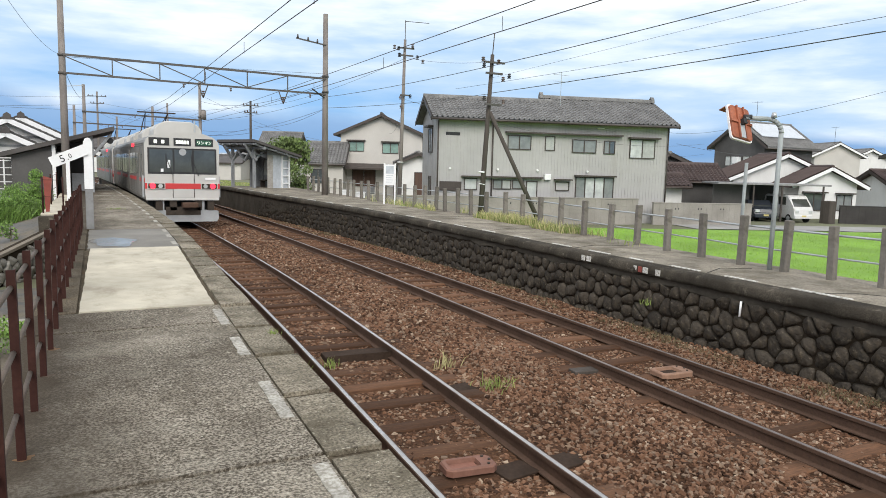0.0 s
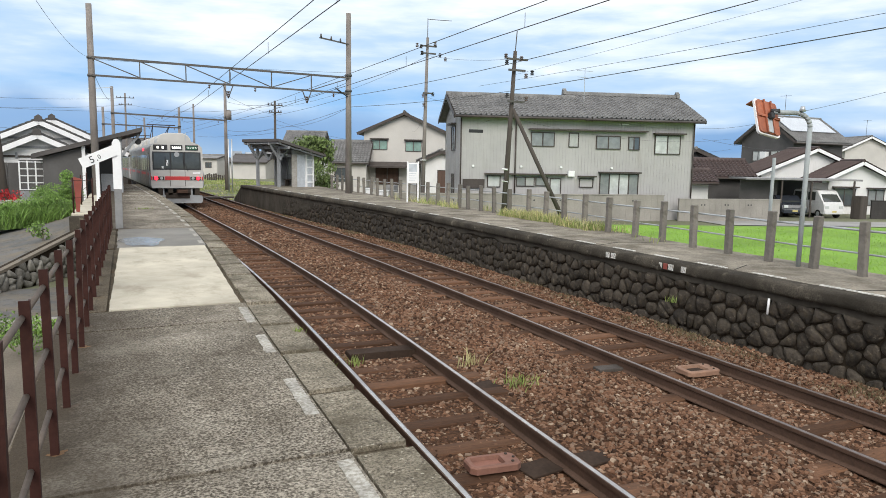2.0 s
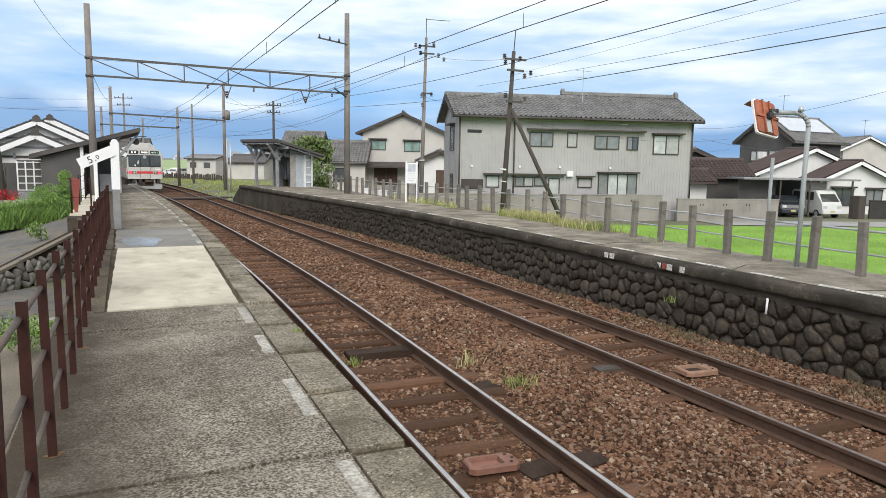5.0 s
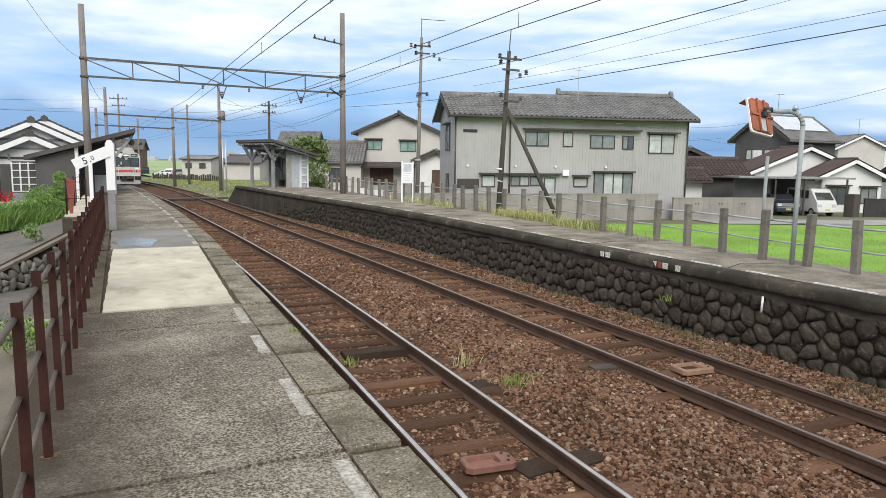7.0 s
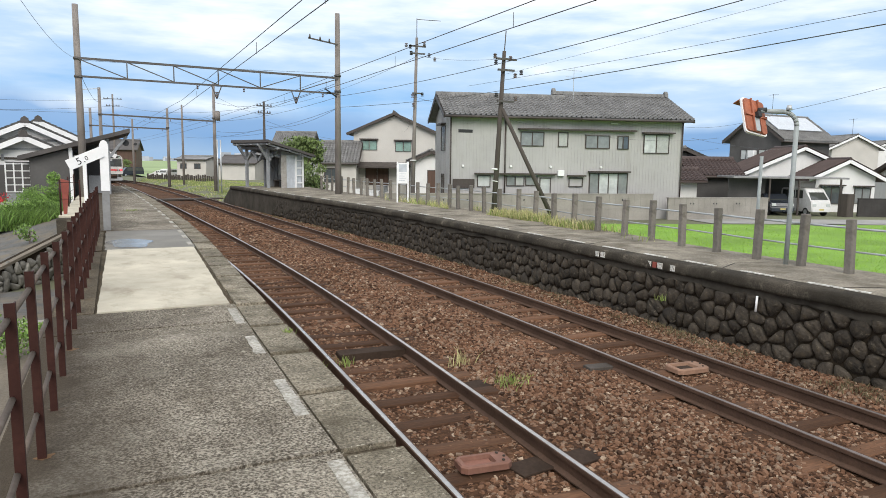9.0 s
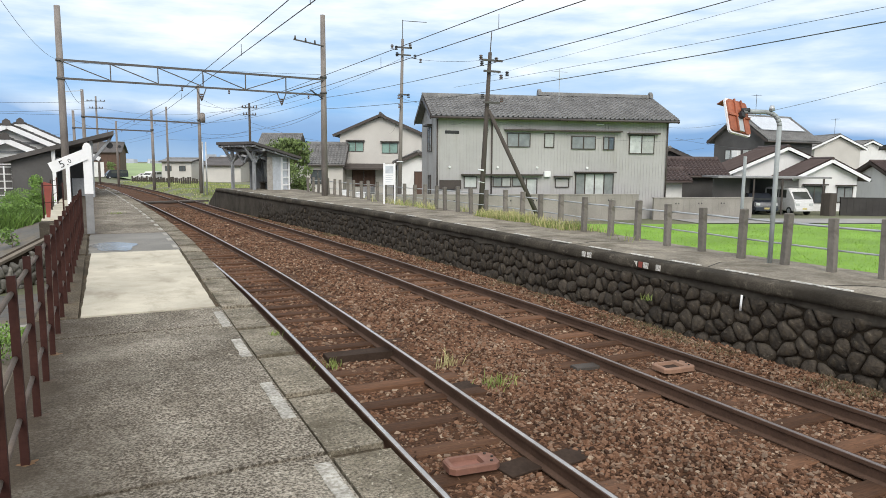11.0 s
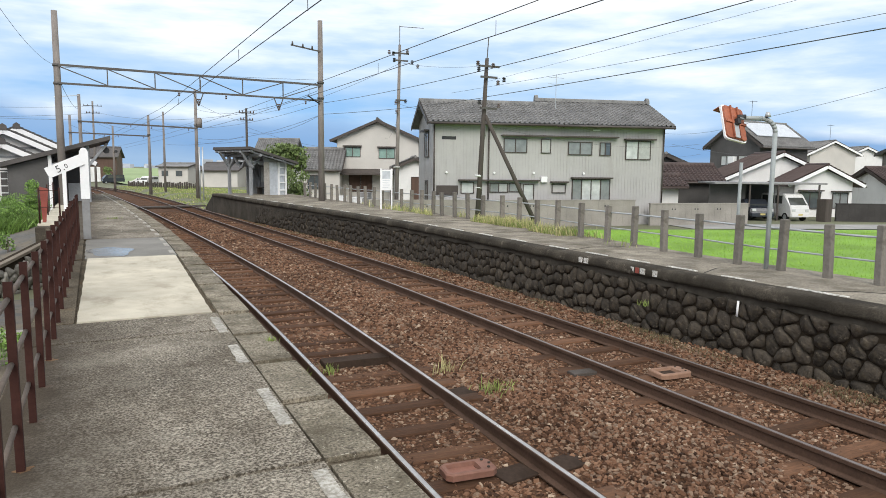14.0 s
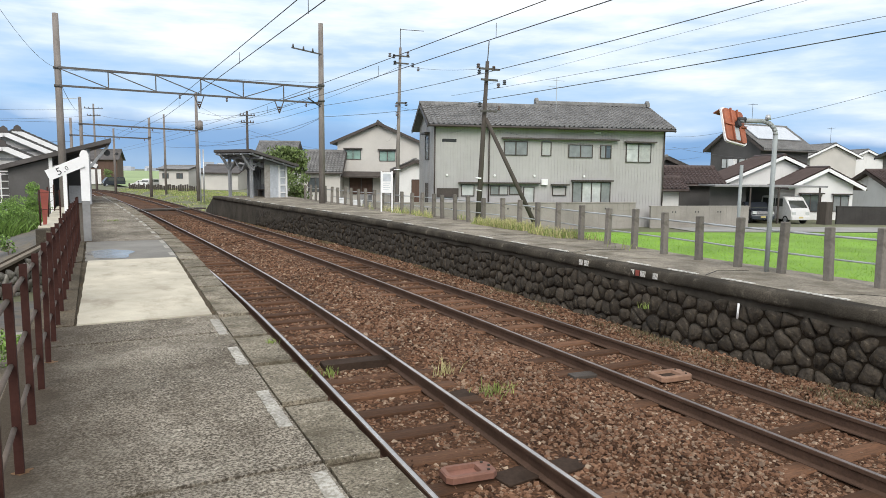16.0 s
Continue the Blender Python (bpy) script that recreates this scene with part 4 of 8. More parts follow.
def utility_pole_brown():
    t = thing("utility_pole", "leaning tarred wooden utility pole with a stay pole", "utility pole", pose(14.85, 26.1, -0.8))
    bm = bmesh.new()
    rod(bm, (0, 0, 0), (0.34, -0.11, 8.0), 0.135, 0.080, 12)
    part("shaft", bm, POLEDARK, t)
    bm = bmesh.new()
    rod(bm, (2.68, -1.2, 0.3), (0.28, -0.14, 5.6), 0.105, 0.08, 10)
    part("stay_pole", bm, POLEDARK, t)
    for z, w in ((7.65, 1.0), (7.2, 0.8), (5.9, 0.8)):
        bm = bmesh.new()
        box(bm, 0.35 - w / 2, 0.35 + w / 2, -0.32, -0.24, z - 0.04, z + 0.04)
        part("crossarm", bm, STEELBEAM, t)
    for k, (dx, z) in enumerate(((-0.55, 7.70), (-0.5, 7.45), (0.2, 7.65), (0.75, 7.10), (0.45, 6.95), (-0.45, 6.1), (0.5, 6.0))):
        bm = bmesh.new()
        for j in range(3):
            rod(bm, (0.35 + dx, -0.28, z + 0.07 * j - 0.05), (0.35 + dx, -0.28, z + 0.07 * j), 0.09, 0.05, 10)
        part("insulator", bm, BLACK if k % 2 else INSUL, t)
    bm = bmesh.new()
    rod(bm, (0.34, -0.11, 7.95), (0.40, -0.12, 8.85), 0.022, n=6)
    part("tip_rod", bm, STEELBEAM, t)
    bm = bmesh.new()
    rod(bm, (0.05, -0.02, 3.0), (0.056, -0.02, 3.07), 0.145, n=12)
    part("band", bm, WHITE, t)
    bm = bmesh.new()
    rod(bm, (0.07, -0.02, 2.5), (0.076, -0.02, 2.53), 0.145, n=12)
    part("band", bm, WHITE, t)
    # loop of service cable and small box
    bm = bmesh.new()
    box(bm, -1.7, -1.1, -0.1, 0.05, 4.55, 4.68)
    part("splice_box", bm, BLACK, t)


def utility_pole_grey():
    t = thing("utility_pole", "tall concrete utility pole with insulators and a bracket arm", "utility pole", pose(15.62, 36.9, -0.8))
    bm = bmesh.new()
    rod(bm, (0, 0, 0), (0.22, 0, 10.3), 0.133, 0.075, 12)
    part("shaft", bm, POLE, t)
    for z, w in ((9.8, 1.0), (9.4, 0.9), (7.2, 0.6)):
        bm = bmesh.new()
        box(bm, 0.2 - w / 2, 0.2 + w / 2, -0.22, -0.15, z - 0.04, z + 0.04)
        part("crossarm", bm, STEELBEAM, t)
    for k, (dx, z) in enumerate(((-0.7, 9.75), (-0.45, 9.7), (0.4, 9.9), (0.7, 9.3), (1.05, 9.1), (-0.4, 9.35), (-0.3, 7.0), (0.3, 7.1), (-0.25, 6.5))):
        bm = bmesh.new()
        for j in range(3):
            rod(bm, (0.2 + dx, -0.2, z + 0.08 * j - 0.05), (0.2 + dx, -0.2, z + 0.08 * j), 0.10, 0.05, 10)
        part("insulator", bm, BLACK if k % 2 else INSUL, t)
    bm = bmesh.new()
    rod(bm, (0.22, 0, 10.25), (0.22, 0, 11.35), 0.022, n=6)
    rod(bm, (0.22, 0, 11.3), (1.7, 0, 11.35), 0.018, n=6)
    part("tip_bracket", bm, STEELBEAM, t)
    bm = bmesh.new()
    rod(bm, (0.05, 0, 3.4), (0.05, 0, 3.45), 0.19, n=12)
    part("band", bm, WHITE, t)


utility_pole_brown()
utility_pole_grey()


def iron_fence():
    f = thing("iron_fence", "brown painted angle-iron fence with pipe rails on the platform edge", "fence", pose(0, 0, PLAT))
    ys = [0.93 + 0.753 * k for k in range(22)]
    px = lambda y: -0.385 + 0.006 * (y - 4)
    for k, y in enumerate(ys):
        bm = bmesh.new()
        h = 0.965 + 0.012 * math.sin(k * 1.7)
        box(bm, -0.020, 0.020, -0.020, -0.013, -0.02, h)
        box(bm, 0.013, 0.020, -0.013, 0.020, -0.02, h)
        o = part("post", bm, BROWN, f)
        o.matrix_basis = pose(px(y), y, 0, 0.6 * math.sin(k * 2.3), 0.5 * math.sin(k * 1.1), 6 * math.sin(k * 3.1))
    for z in (0.885, 0.56, 0.24):
        for a, c in zip(ys, ys[1:]):
            bm = bmesh.new()
            rod(bm, (px(a) - 0.012, a, z + 0.004 * math.sin(a * 3)), (px(c) - 0.012, c, z + 0.004 * math.sin(c * 3)), 0.0140, n=8)
            part("pipe_rail", bm, PIPE, f)
    stain = M("rust_stain", (0.11, 0.075, 0.048), 0.95, second=(0.085, 0.062, 0.042), big=6, fine=24, bump=0.2)
    fresh = M("orange_rust_stain", (0.20, 0.10, 0.035), 0.95, second=(0.12, 0.075, 0.04), big=9, fine=40, mixv=0.8, bump=0.2)
    for k, y in enumerate(ys):
        bm = bmesh.new()
        a = k * 1.3
        bm.faces.new([bm.verts.new((px(y) + (0.042 + 0.02 * math.sin(3 * q + a)) * math.cos(q) + 0.015, y + (0.038 + 0.018 * math.cos(2 * q + a)) * math.sin(q), 0.0015)) for q in np.linspace(0, 2 * math.pi, 14, endpoint=False)])
        part("rust_stain", bm, fresh if k in (3, 4, 7) else stain, f)


iron_fence()


def right_fence():
    f = thing("post_fence", "row of grey concrete posts with thin pipe rails", "fence")
    ys = [3.35, 4.2] + [5.73, 6.47, 7.29, 8.11, 9.09, 10.03, 11.02, 11.98, 13.02, 14.08, 15.1, 16.21, 17.22, 18.33, 19.33, 20.23, 21.1, 21.89, 22.74, 23.69, 24.6] + [25.6 + 0.98 * k for k in range(14)]
    px = lambda y: 9.72 + max(0, min(0.945, (y - 8) * 0.105))
    me = []
    for k in range(3):
        bm = bmesh.new()
        bbox(bm, -0.060, 0.060, -0.055, 0.055, -0.05, 0.80 + 0.02 * k, 0.012)
        m = bpy.data.meshes.new("post")
        bm.to_mesh(m)
        bm.free()
        m.materials.append(POSTCON)
        me.append(m)
    rng = random.Random(4)
    for k, y in enumerate(ys):
        piece("post", me[k % 3], f, pose(px(y) + rng.uniform(-0.03, 0.03), y, PLAT, rng.uniform(-1.5, 1.5), rng.uniform(-2, 2), rng.uniform(-8, 8)))
    for z, r in ((0.66, 0.019), (0.32, 0.015)):
        for a, c in zip(ys, ys[1:]):
            bm = bmesh.new()
            rod(bm, (px(a) + 0.085, a, PLAT + z), (px(c) + 0.085, c, PLAT + z + 0.01 * math.sin(a)), r, n=6)
            part("pipe_rail", bm, GALV, f)


right_fence()


def mirror():
    t = thing("platform_mirror", "faded orange square mirror back on a bent galvanised pole", "mirror", pose(9.66, 7.50, PLAT))
    bm = bmesh.new()
    arm = Vector((-0.83, 0.55, 0.0))
    pts = [(0, 0, 0), (0.02, 0.0, 2.18)] + [(0.02 + 0.22 * (1 - math.cos(q)) * arm.x, 0.22 * (1 - math.cos(q)) * arm.y, 2.18 + 0.22 * math.sin(q)) for q in (0.26, 0.52, 0.79, 1.05, 1.31, 1.57)] + [(-0.45, 0.30, 2.41)]
    for a, c in zip(pts, pts[1:]):
        rod(bm, a, c, 0.037, n=12)
    part("pole", bm, LIGHTPOLE, t, smooth=True)
    bm = bmesh.new()
    away, side = Vector((0.755, 0.656, 0)), Vector((0.656, -0.755, 0))
    u = 0.72 * (0.970 * side - 0.242 * Vector((0, 0, 1))) + 0.694 * away
    v = 0.942 * (-0.27 * side + 0.995 * Vector((0, 0, 1))) + 0.334 * away
    u.normalize()
    v = (v - v.dot(u) * u).normalized()
    w = v.cross(u)
    m = Matrix(((u.x, w.x, v.x, -0.504), (u.y, w.y, v.y, 0.362), (u.z, w.z, v.z, 2.32), (0, 0, 0, 1)))
    outline = []
    for sx, sz in ((1, 1), (-1, 1), (-1, -1), (1, -1)):
        for k in range(5):
            a = math.atan2(sz, sx) - math.pi / 4 + k / 4 * math.pi / 2
            outline.append((sx * 0.23 + 0.07 * math.cos(a), sz * 0.34 + 0.07 * math.sin(a)))
    def plate(bm, s, y0, y1):
        a = [bm.verts.new(m @ Vector((u * s, y0, v * s))) for u, v in outline]
        c = [bm.verts.new(m @ Vector((u * s, y1, v * s))) for u, v in outline]
        for k in range(len(a)):
            bm.faces.new((a[k], a[(k + 1) % len(a)], c[(k + 1) % len(a)], c[k]))
        bm.faces.new(a[::-1])
        bm.faces.new(c)
    plate(bm, 0.69, -0.03, 0.0)
    part("back_shell", bm, ORANGE, t, "faded orange back shell")
    bm = bmesh.new()
    plate(bm, 0.75, 0.0, 0.035)
    part("rim", bm, WHITE, t, "pale metal rim")
    bm = bmesh.new()
    box(bm, -0.22, 0.16, 0.03, 0.17, 0.27, 0.285, m)
    part("visor", bm, ORANGE, t, "faded orange visor")
    bm = bmesh.new()
    for u in (-0.07, 0.07):
        box(bm, u - 0.012, u + 0.012, -0.06, -0.032, -0.29, 0.29, m)
    box(bm, -0.22, 0.22, -0.055, -0.032, -0.02, 0.02, m)
    part("back_brace", bm, ORANGE, t)
    bm = bmesh.new()
    box(bm, -0.05, 0.05, -0.05, -0.031, -0.27, -0.03, m)
    part("back_plate", bm, GALV, t, "pale worn plate on the back")
    bm = bmesh.new()
    box(bm, -0.035, 0.035, -0.12, -0.055, -0.05, 0.04, m)
    rod(bm, (-0.37, 0.25, 2.42), (-0.47, 0.33, 2.42), 0.045, n=10)
    part("clamp", bm, BLACK, t)
    bm = bmesh.new()
    rod(bm, (-0.1, 0.06, 2.42), (-0.1, 0.06, 2.50), 0.05, 0.03, 8)
    part("bolt", bm, GALV, t)
    t2 = thing("steel_post", "thin galvanised post standing on the platform", "post", pose(9.95, 8.35, PLAT))
    bm = bmesh.new()
    rod(bm, (0, 0, 0), (0.02, 0, 1.72), 0.028, n=10)
    part("shaft", bm, LIGHTPOLE, t2)


mirror()


def stop_sign():
    t = thing("stop_mark_sign", "white post with a slanted white board reading 5.0", "sign", pose(-0.15, 16.75, PLAT))
    bm = bmesh.new()
    bbox(bm, -0.075, 0.075, -0.075, 0.075, 0, 0.86, 0.008)
    part("post_foot", bm, GREYPAINT, t, "grey lower half of the post")
    bm = bmesh.new()
    prism(bm, [(-0.085, 0.86), (0.085, 0.86), (0.085, 1.86), (0.05, 1.93), (0, 1.95), (-0.05, 1.93), (-0.085, 1.86)], -0.085, 0.085)
    part("post_head", bm, WHITE, t)
    m = pose(-0.06, -0.105, 1.69, 0, -24.5, 0)
    bm = bmesh.new()
    box(bm, -0.70, 0.02, -0.015, 0.015, -0.115, 0.115, m)
    b = part("board", bm, WHITE, t)
    for text, size, dx, dz in (("5", 0.21, -0.52, -0.075), (".", 0.2, -0.39, -0.07), ("0", 0.13, -0.34, -0.05)):
        cu = bpy.data.curves.new("numeral", "FONT")
        cu.body, cu.size, cu.extrude = text, size, 0.002
        tmp = bpy.data.objects.new("numeral", cu)
        me = bpy.data.meshes.new_from_object(tmp)
        me.materials.append(BLACK)
        bpy.data.objects.remove(tmp)
        o = new("numeral", me)
        o.parent = b
        o.matrix_basis = m @ pose(dx, -0.018, dz, 90, 0, 0)
    return t


stop_sign()


def platform_sign():
    t = thing("notice_board", "white station notice board on two white legs", "sign", pose(10.3, 25.3, PLAT, 0, 0, -20))
    for x in (-0.21, 0.21):
        bm = bmesh.new()
        bbox(bm, x - 0.03, x + 0.03, -0.03, 0.03, 0, 1.6, 0.006)
        part("leg", bm, WHITE, t)
    bm = bmesh.new()
    bbox(bm, -0.19, 0.19, -0.02, 0.02, 0.75, 1.56, 0.006)
    part("board", bm, WHITE, t)
    bm = bmesh.new()
    box(bm, -0.155, 0.155, -0.026, -0.021, 1.20, 1.50)
    part("print", bm, PANEL, t, "pale blue printed picture")
    for k in range(4):
        bm = bmesh.new()
        z = 1.13 - 0.085 * k
        box(bm, -0.15, 0.13 - 0.05 * (k % 2), -0.026, -0.021, z - 0.014, z + 0.008)
        part("print_bar", bm, PANEL, t)


platform_sign()


# overhead wires of the two tracks
def catenary(x, zc, zm, far):
    t = thing("catenary_wire", "contact wire and carrier wire above the track", "overhead wire", None, "overhead wires")
    spans = [((x, -16), (x - 0.05, 33.2))] + far
    for name, z, r in (("contact_wire", zc, 0.0085), ("carrier_wire", zm, 0.0085)):
        bm = bmesh.new()
        line = []
        for (xa, ya), (xb, yb) in spans:
            sag = 0.02 if name == "carrier_wire" else 0.0
            line += [(xa + (xb - xa) * k / 8, ya + (yb - ya) * k / 8, z - sag * 4 * (k / 8) * (1 - k / 8)) for k in range(8 + (yb == spans[-1][1][1]))]
        tube(bm, line, r)
        part(name, bm, WIRE, t)
    for y in (-2, 5.2, 10.5, 16, 22, 28):
        bm = bmesh.new()
        rod(bm, (x, y, zc), (x, y, zm - 0.08), 0.006, n=4)
        part("dropper", bm, WIRE, t)


catenary(3.0, 4.80, 5.13, [((2.95, 33.2), (1.5, 63)), ((1.5, 63), (0.5, 88)), ((0.5, 88), (-0.9, 106)), ((-0.9, 106), (-8.3, 140))])
catenary(6.3, 4.75, 5.09, [((6.25, 33.2), (5.1, 63)), ((5.1, 63), (3.6, 88)), ((3.6, 88), (0.8, 112)), ((0.8, 112), (-5.4, 140))])
# feeders on the right-hand poles, and service cables between the utility poles
cable((10.1, 33.2, 5.65), (10.1, -4, 5.75), 0.0095, 0.41)
cable((10.1, 33.2, 5.12), (15.2, 26.0, 5.58), 0.0105, 0.10)
cable((15.2, 26.0, 5.60), (15.2, -8, 5.72), 0.0135, 0.12)
cable((10.1, 33.2, 5.62), (8.3, 63, 5.9), 0.0090, 0.3)
cable((10.1, 33.2, 5.1), (12.0, 61, 5.6), 0.0090, 0.5)
cable((10.1, 33.2, 5.1), (8.3, 63, 5.0), 0.0090, 0.5)
cable((14, 27, 5.78), (14, -8, 5.70), 0.0060, 0.16)
cable((14, 24, 5.93), (14, -6, 6.62), 0.0042, 0.0)
cable((15.2, 26.0, 5.2), (19.0, 37.2, 4.9), 0.0060, 0.35)
cable((15.2, 26.0, 6.9), (15.85, 36.8, 8.5), 0.0070, 0.15)
cable((15.2, 26.0, 5.0), (15.75, 36.8, 6.2), 0.0059, 0.25)
cable((15.2, 26.0, 4.4), (35.0, 32.6, 4.3), 0.0070, 0.5)
cable((15.2, 26.0, 4.7), (21.0, 36.0, 4.6), 0.0070, 0.4)
cable((15.75, 36.8, 5.6), (23.5, 58.0, 5.3), 0.0070, 0.5)
cable((-1.12, 33.2, 6.6), (-1.95, 15.0, 6.35), 0.0055, 0.45)
cable((-1.12, 33.2, 6.55), (10.08, 33.2, 6.75), 0.0070, 0.05)
cable((0.4, 100.7, 10.3), (-20, 60, 7.0), 0.0149, 0.5)
cable((0.4, 100.7, 9.4), (-20, 60, 6.0), 0.0149, 0.5)
cable((0.4, 100.7, 9.6), (12.0, 61.2, 7.2), 0.0124, 0.8)
cable((12.0, 61.2, 7.0), (15.7, 36.8, 8.4), 0.0090, 0.5)
cable((40.0, 24.0, 8.3), (24.0, 5.0, 5.6), 0.0079, 0.3)
cable((25.91, 20.44, 4.86), (30.85, 18.55, 6.21), 0.0085, 0.04)
cable((25.91, 20.44, 4.86), (31.9, 32.7, 4.9), 0.0070, 0.3)
cable((33.0, 33.0, 4.25), (64.0, 46.0, 4.6), 0.0085, 0.5)
cable((30.0, 36.0, 3.6), (56.0, 52.0, 4.4), 0.0085, 0.3)


for p0, p1, sg in (((-0.72, 64.5, 7.2), (-1.12, 33.2, 6.2), 0.4), ((8.3, 64.5, 8.2), (12.0, 61.2, 6.4), 0.2), ((8.3, 64.5, 7.6), (10.08, 33.2, 6.3), 0.7), ((8.3, 64.5, 6.6), (7.5, 85.9, 7.6), 0.4),
                   ((5.35, 77.6, 6.6), (7.5, 85.9, 6.6), 0.1), ((-1.75, 77.6, 6.6), (2.3, 88.5, 5.8), 0.2), ((7.5, 85.9, 5.2), (12.0, 61.2, 5.3), 0.4), ((12.0, 61.2, 4.9), (8.3, 64.5, 4.7), 0.15),
                   ((2.3, 88.5, 6.8), (0.4, 100.7, 8.4), 0.1), ((0.4, 100.7, 8.6), (8.3, 64.5, 6.3), 0.9), ((-20, 60, 6.6), (-0.72, 64.5, 6.3), 0.3), ((-20, 52, 5.4), (-1.75, 77.6, 5.2), 0.5),
                   ((12.0, 61.2, 4.2), (18.0, 61.5, 3.8), 0.2), ((12.0, 61.2, 6.0), (30.0, 84.0, 5.2), 0.6)):
    cable(p0, p1, 0.011, sg, "thin cable between distant line poles")


# ---- buildings ----
def window(parent, x, z, w, h, y=0.0, pane=None, n=2, frame=None, face="front", hood=False, sides=None):
    """A sliding window set into a wall; face front looks to -y, left to -x."""
    m = Matrix.Translation((x, y, z)) if face == "front" else Matrix.Translation((y, x, z)) @ pose(0, 0, 0, 0, 0, -90)
    bm = bmesh.new()
    b = 0.05
    ring = [[bm.verts.new(m @ Vector((sx * (w / 2 - e), y_, sz * (h / 2 - e)))) for sx, sz in ((-1, -1), (1, -1), (1, 1), (-1, 1))] for e, y_ in ((0, 0.03), (0, -0.05), (b, -0.05), (b, 0.03))]
    for a, c in zip(ring, ring[1:] + ring[:1]):
        for k in range(4):
            bm.faces.new((a[k], a[(k + 1) % 4], c[(k + 1) % 4], c[k]))
    bmesh.ops.recalc_face_normals(bm, faces=bm.faces[:])
    fr = part("window", bm, frame or TRIM, parent)
    for k in range(1, n):
        c = -w / 2 + w * k / n
        bm = bmesh.new()
        box(bm, c - 0.03, c + 0.03, -0.035, 0.03, -h / 2 + b, h / 2 - b, m)
        part("mullion", bm, frame or TRIM, fr)
    for k in range(n):
        bm = bmesh.new()
        a, c = -w / 2 + w * k / n + 0.04, -w / 2 + w * (k + 1) / n - 0.04
        box(bm, a, c, -0.012 - 0.006 * (k % 2), 0.01, -h / 2 + b, h / 2 - b, m)
        part("pane", bm, (sides[k] if sides else pane) or PANE, fr)
    if hood:
        bm = bmesh.new()
        box(bm, -w / 2 - 0.12, w / 2 + 0.12, -0.32, 0.0, h / 2 + 0.06, h / 2 + 0.16, m)
        part("hood", bm, TRIM, parent)
    return fr


def tiled_slope(bm, x0, x1, ye, ze, yr, zr, pitch=0.30, course=0.30):
    """Rolls and stepped courses of roof tile from the eave line to the ridge line."""
    cols = max(2, int(abs(x1 - x0) / pitch))
    length = math.hypot(yr - ye, zr - ze)
    rows = max(2, int(length / course))
    dy, dz = (yr - ye) / length, (zr - ze) / length
    ny, nz = -dz * (1 if yr > ye else -1), abs(dy)
    sub = 4
    grid = []
    for j in range(rows):
        for s, up in ((0.0, 0.045), (1.0, 0.012)):
            row = []
            for i in range(cols * sub + 1):
                x = x0 + (x1 - x0) * i / (cols * sub)
                o = up + 0.095 * max(0, math.cos(2 * math.pi * i / sub)) 
                t = (j + s) * length / rows
                row.append(bm.verts.new((x, ye + dy * t + ny * o, ze + dz * t + nz * o)))
            grid.append(row)
    for a, c in zip(grid, grid[1:]):
        for k in range(len(a) - 1):
            bm.faces.new((a[k], a[k + 1], c[k + 1], c[k]))


def gable_house(label, m, w, d, base, ze, zr, wall, roof, over=0.55, end=0.45, tile=False, category="house", name="house", thick=0.16, fascia=None, off=0.0):
    """Ridge along local x, front towards -y; the empty stands at the front's middle on the ground."""
    h = thing(name, label, category, m)
    ze, zr = ze - base, zr - base
    bm = bmesh.new()
    prism(bm, [(0, 0), (d, 0), (d, ze), (d / 2 + off, zr - 0.1), (0, ze)], -w / 2, w / 2, "x")
    part("wall", bm, wall, h)
    slope_f, slope_b = (zr - ze) / (d / 2 + off), (zr - ze) / (d / 2 - off)
    for side in (0, 1):
        bm = bmesh.new()
        if side == 0:
            y0, z0 = -over, ze - over * slope_f
        else:
            y0, z0 = d + over, ze - over * slope_b
        pts = [(y0, z0), (d / 2 + off, zr), (d / 2 + off, zr + thick), (y0, z0 + thick)]
        prism(bm, pts, -w / 2 - end, w / 2 + end, "x")
        r = part("roof", bm, roof, h)
        if tile:
            bm = bmesh.new()
            tiled_slope(bm, -w / 2 - end, w / 2 + end, y0, z0 + thick, d / 2 + off, zr + thick)
            t = part("tiles", bm, roof, r)
            tagged(t, kind="stuff")
    bm = bmesh.new()
    prism(bm, [(d / 2 + off - 0.14, zr + thick - 0.05), (d / 2 + off + 0.14, zr + thick - 0.05), (d / 2 + off + 0.10, zr + thick + 0.14), (d / 2 + off, zr + thick + 0.20), (d / 2 + off - 0.10, zr + thick + 0.14)], -w / 2 - end - 0.03, w / 2 + end + 0.03, "x")
    part("ridge_cap", bm, roof, h)
    for s in (-1, 1):
        x = s * (w / 2 + end + 0.02)
        for y0, z0 in ((-over, ze - over * slope_f), (d + over, ze - over * slope_b)):
            bm = bmesh.new()
            beam(bm, (x, y0, z0 + thick * 0.3), (x, d / 2 + off, zr + thick * 0.3), 0.05, 0.24)
            part("barge_board", bm, fascia or TRIM, h)
    bm = bmesh.new()
    rod(bm, (-w / 2 - end, -over - 0.06, ze - over * slope_f + 0.02), (w / 2 + end, -over - 0.06, ze - over * slope_f + 0.02), 0.06, n=8)
    part("gutter", bm, TRIM, h)
    return h


G = -0.80


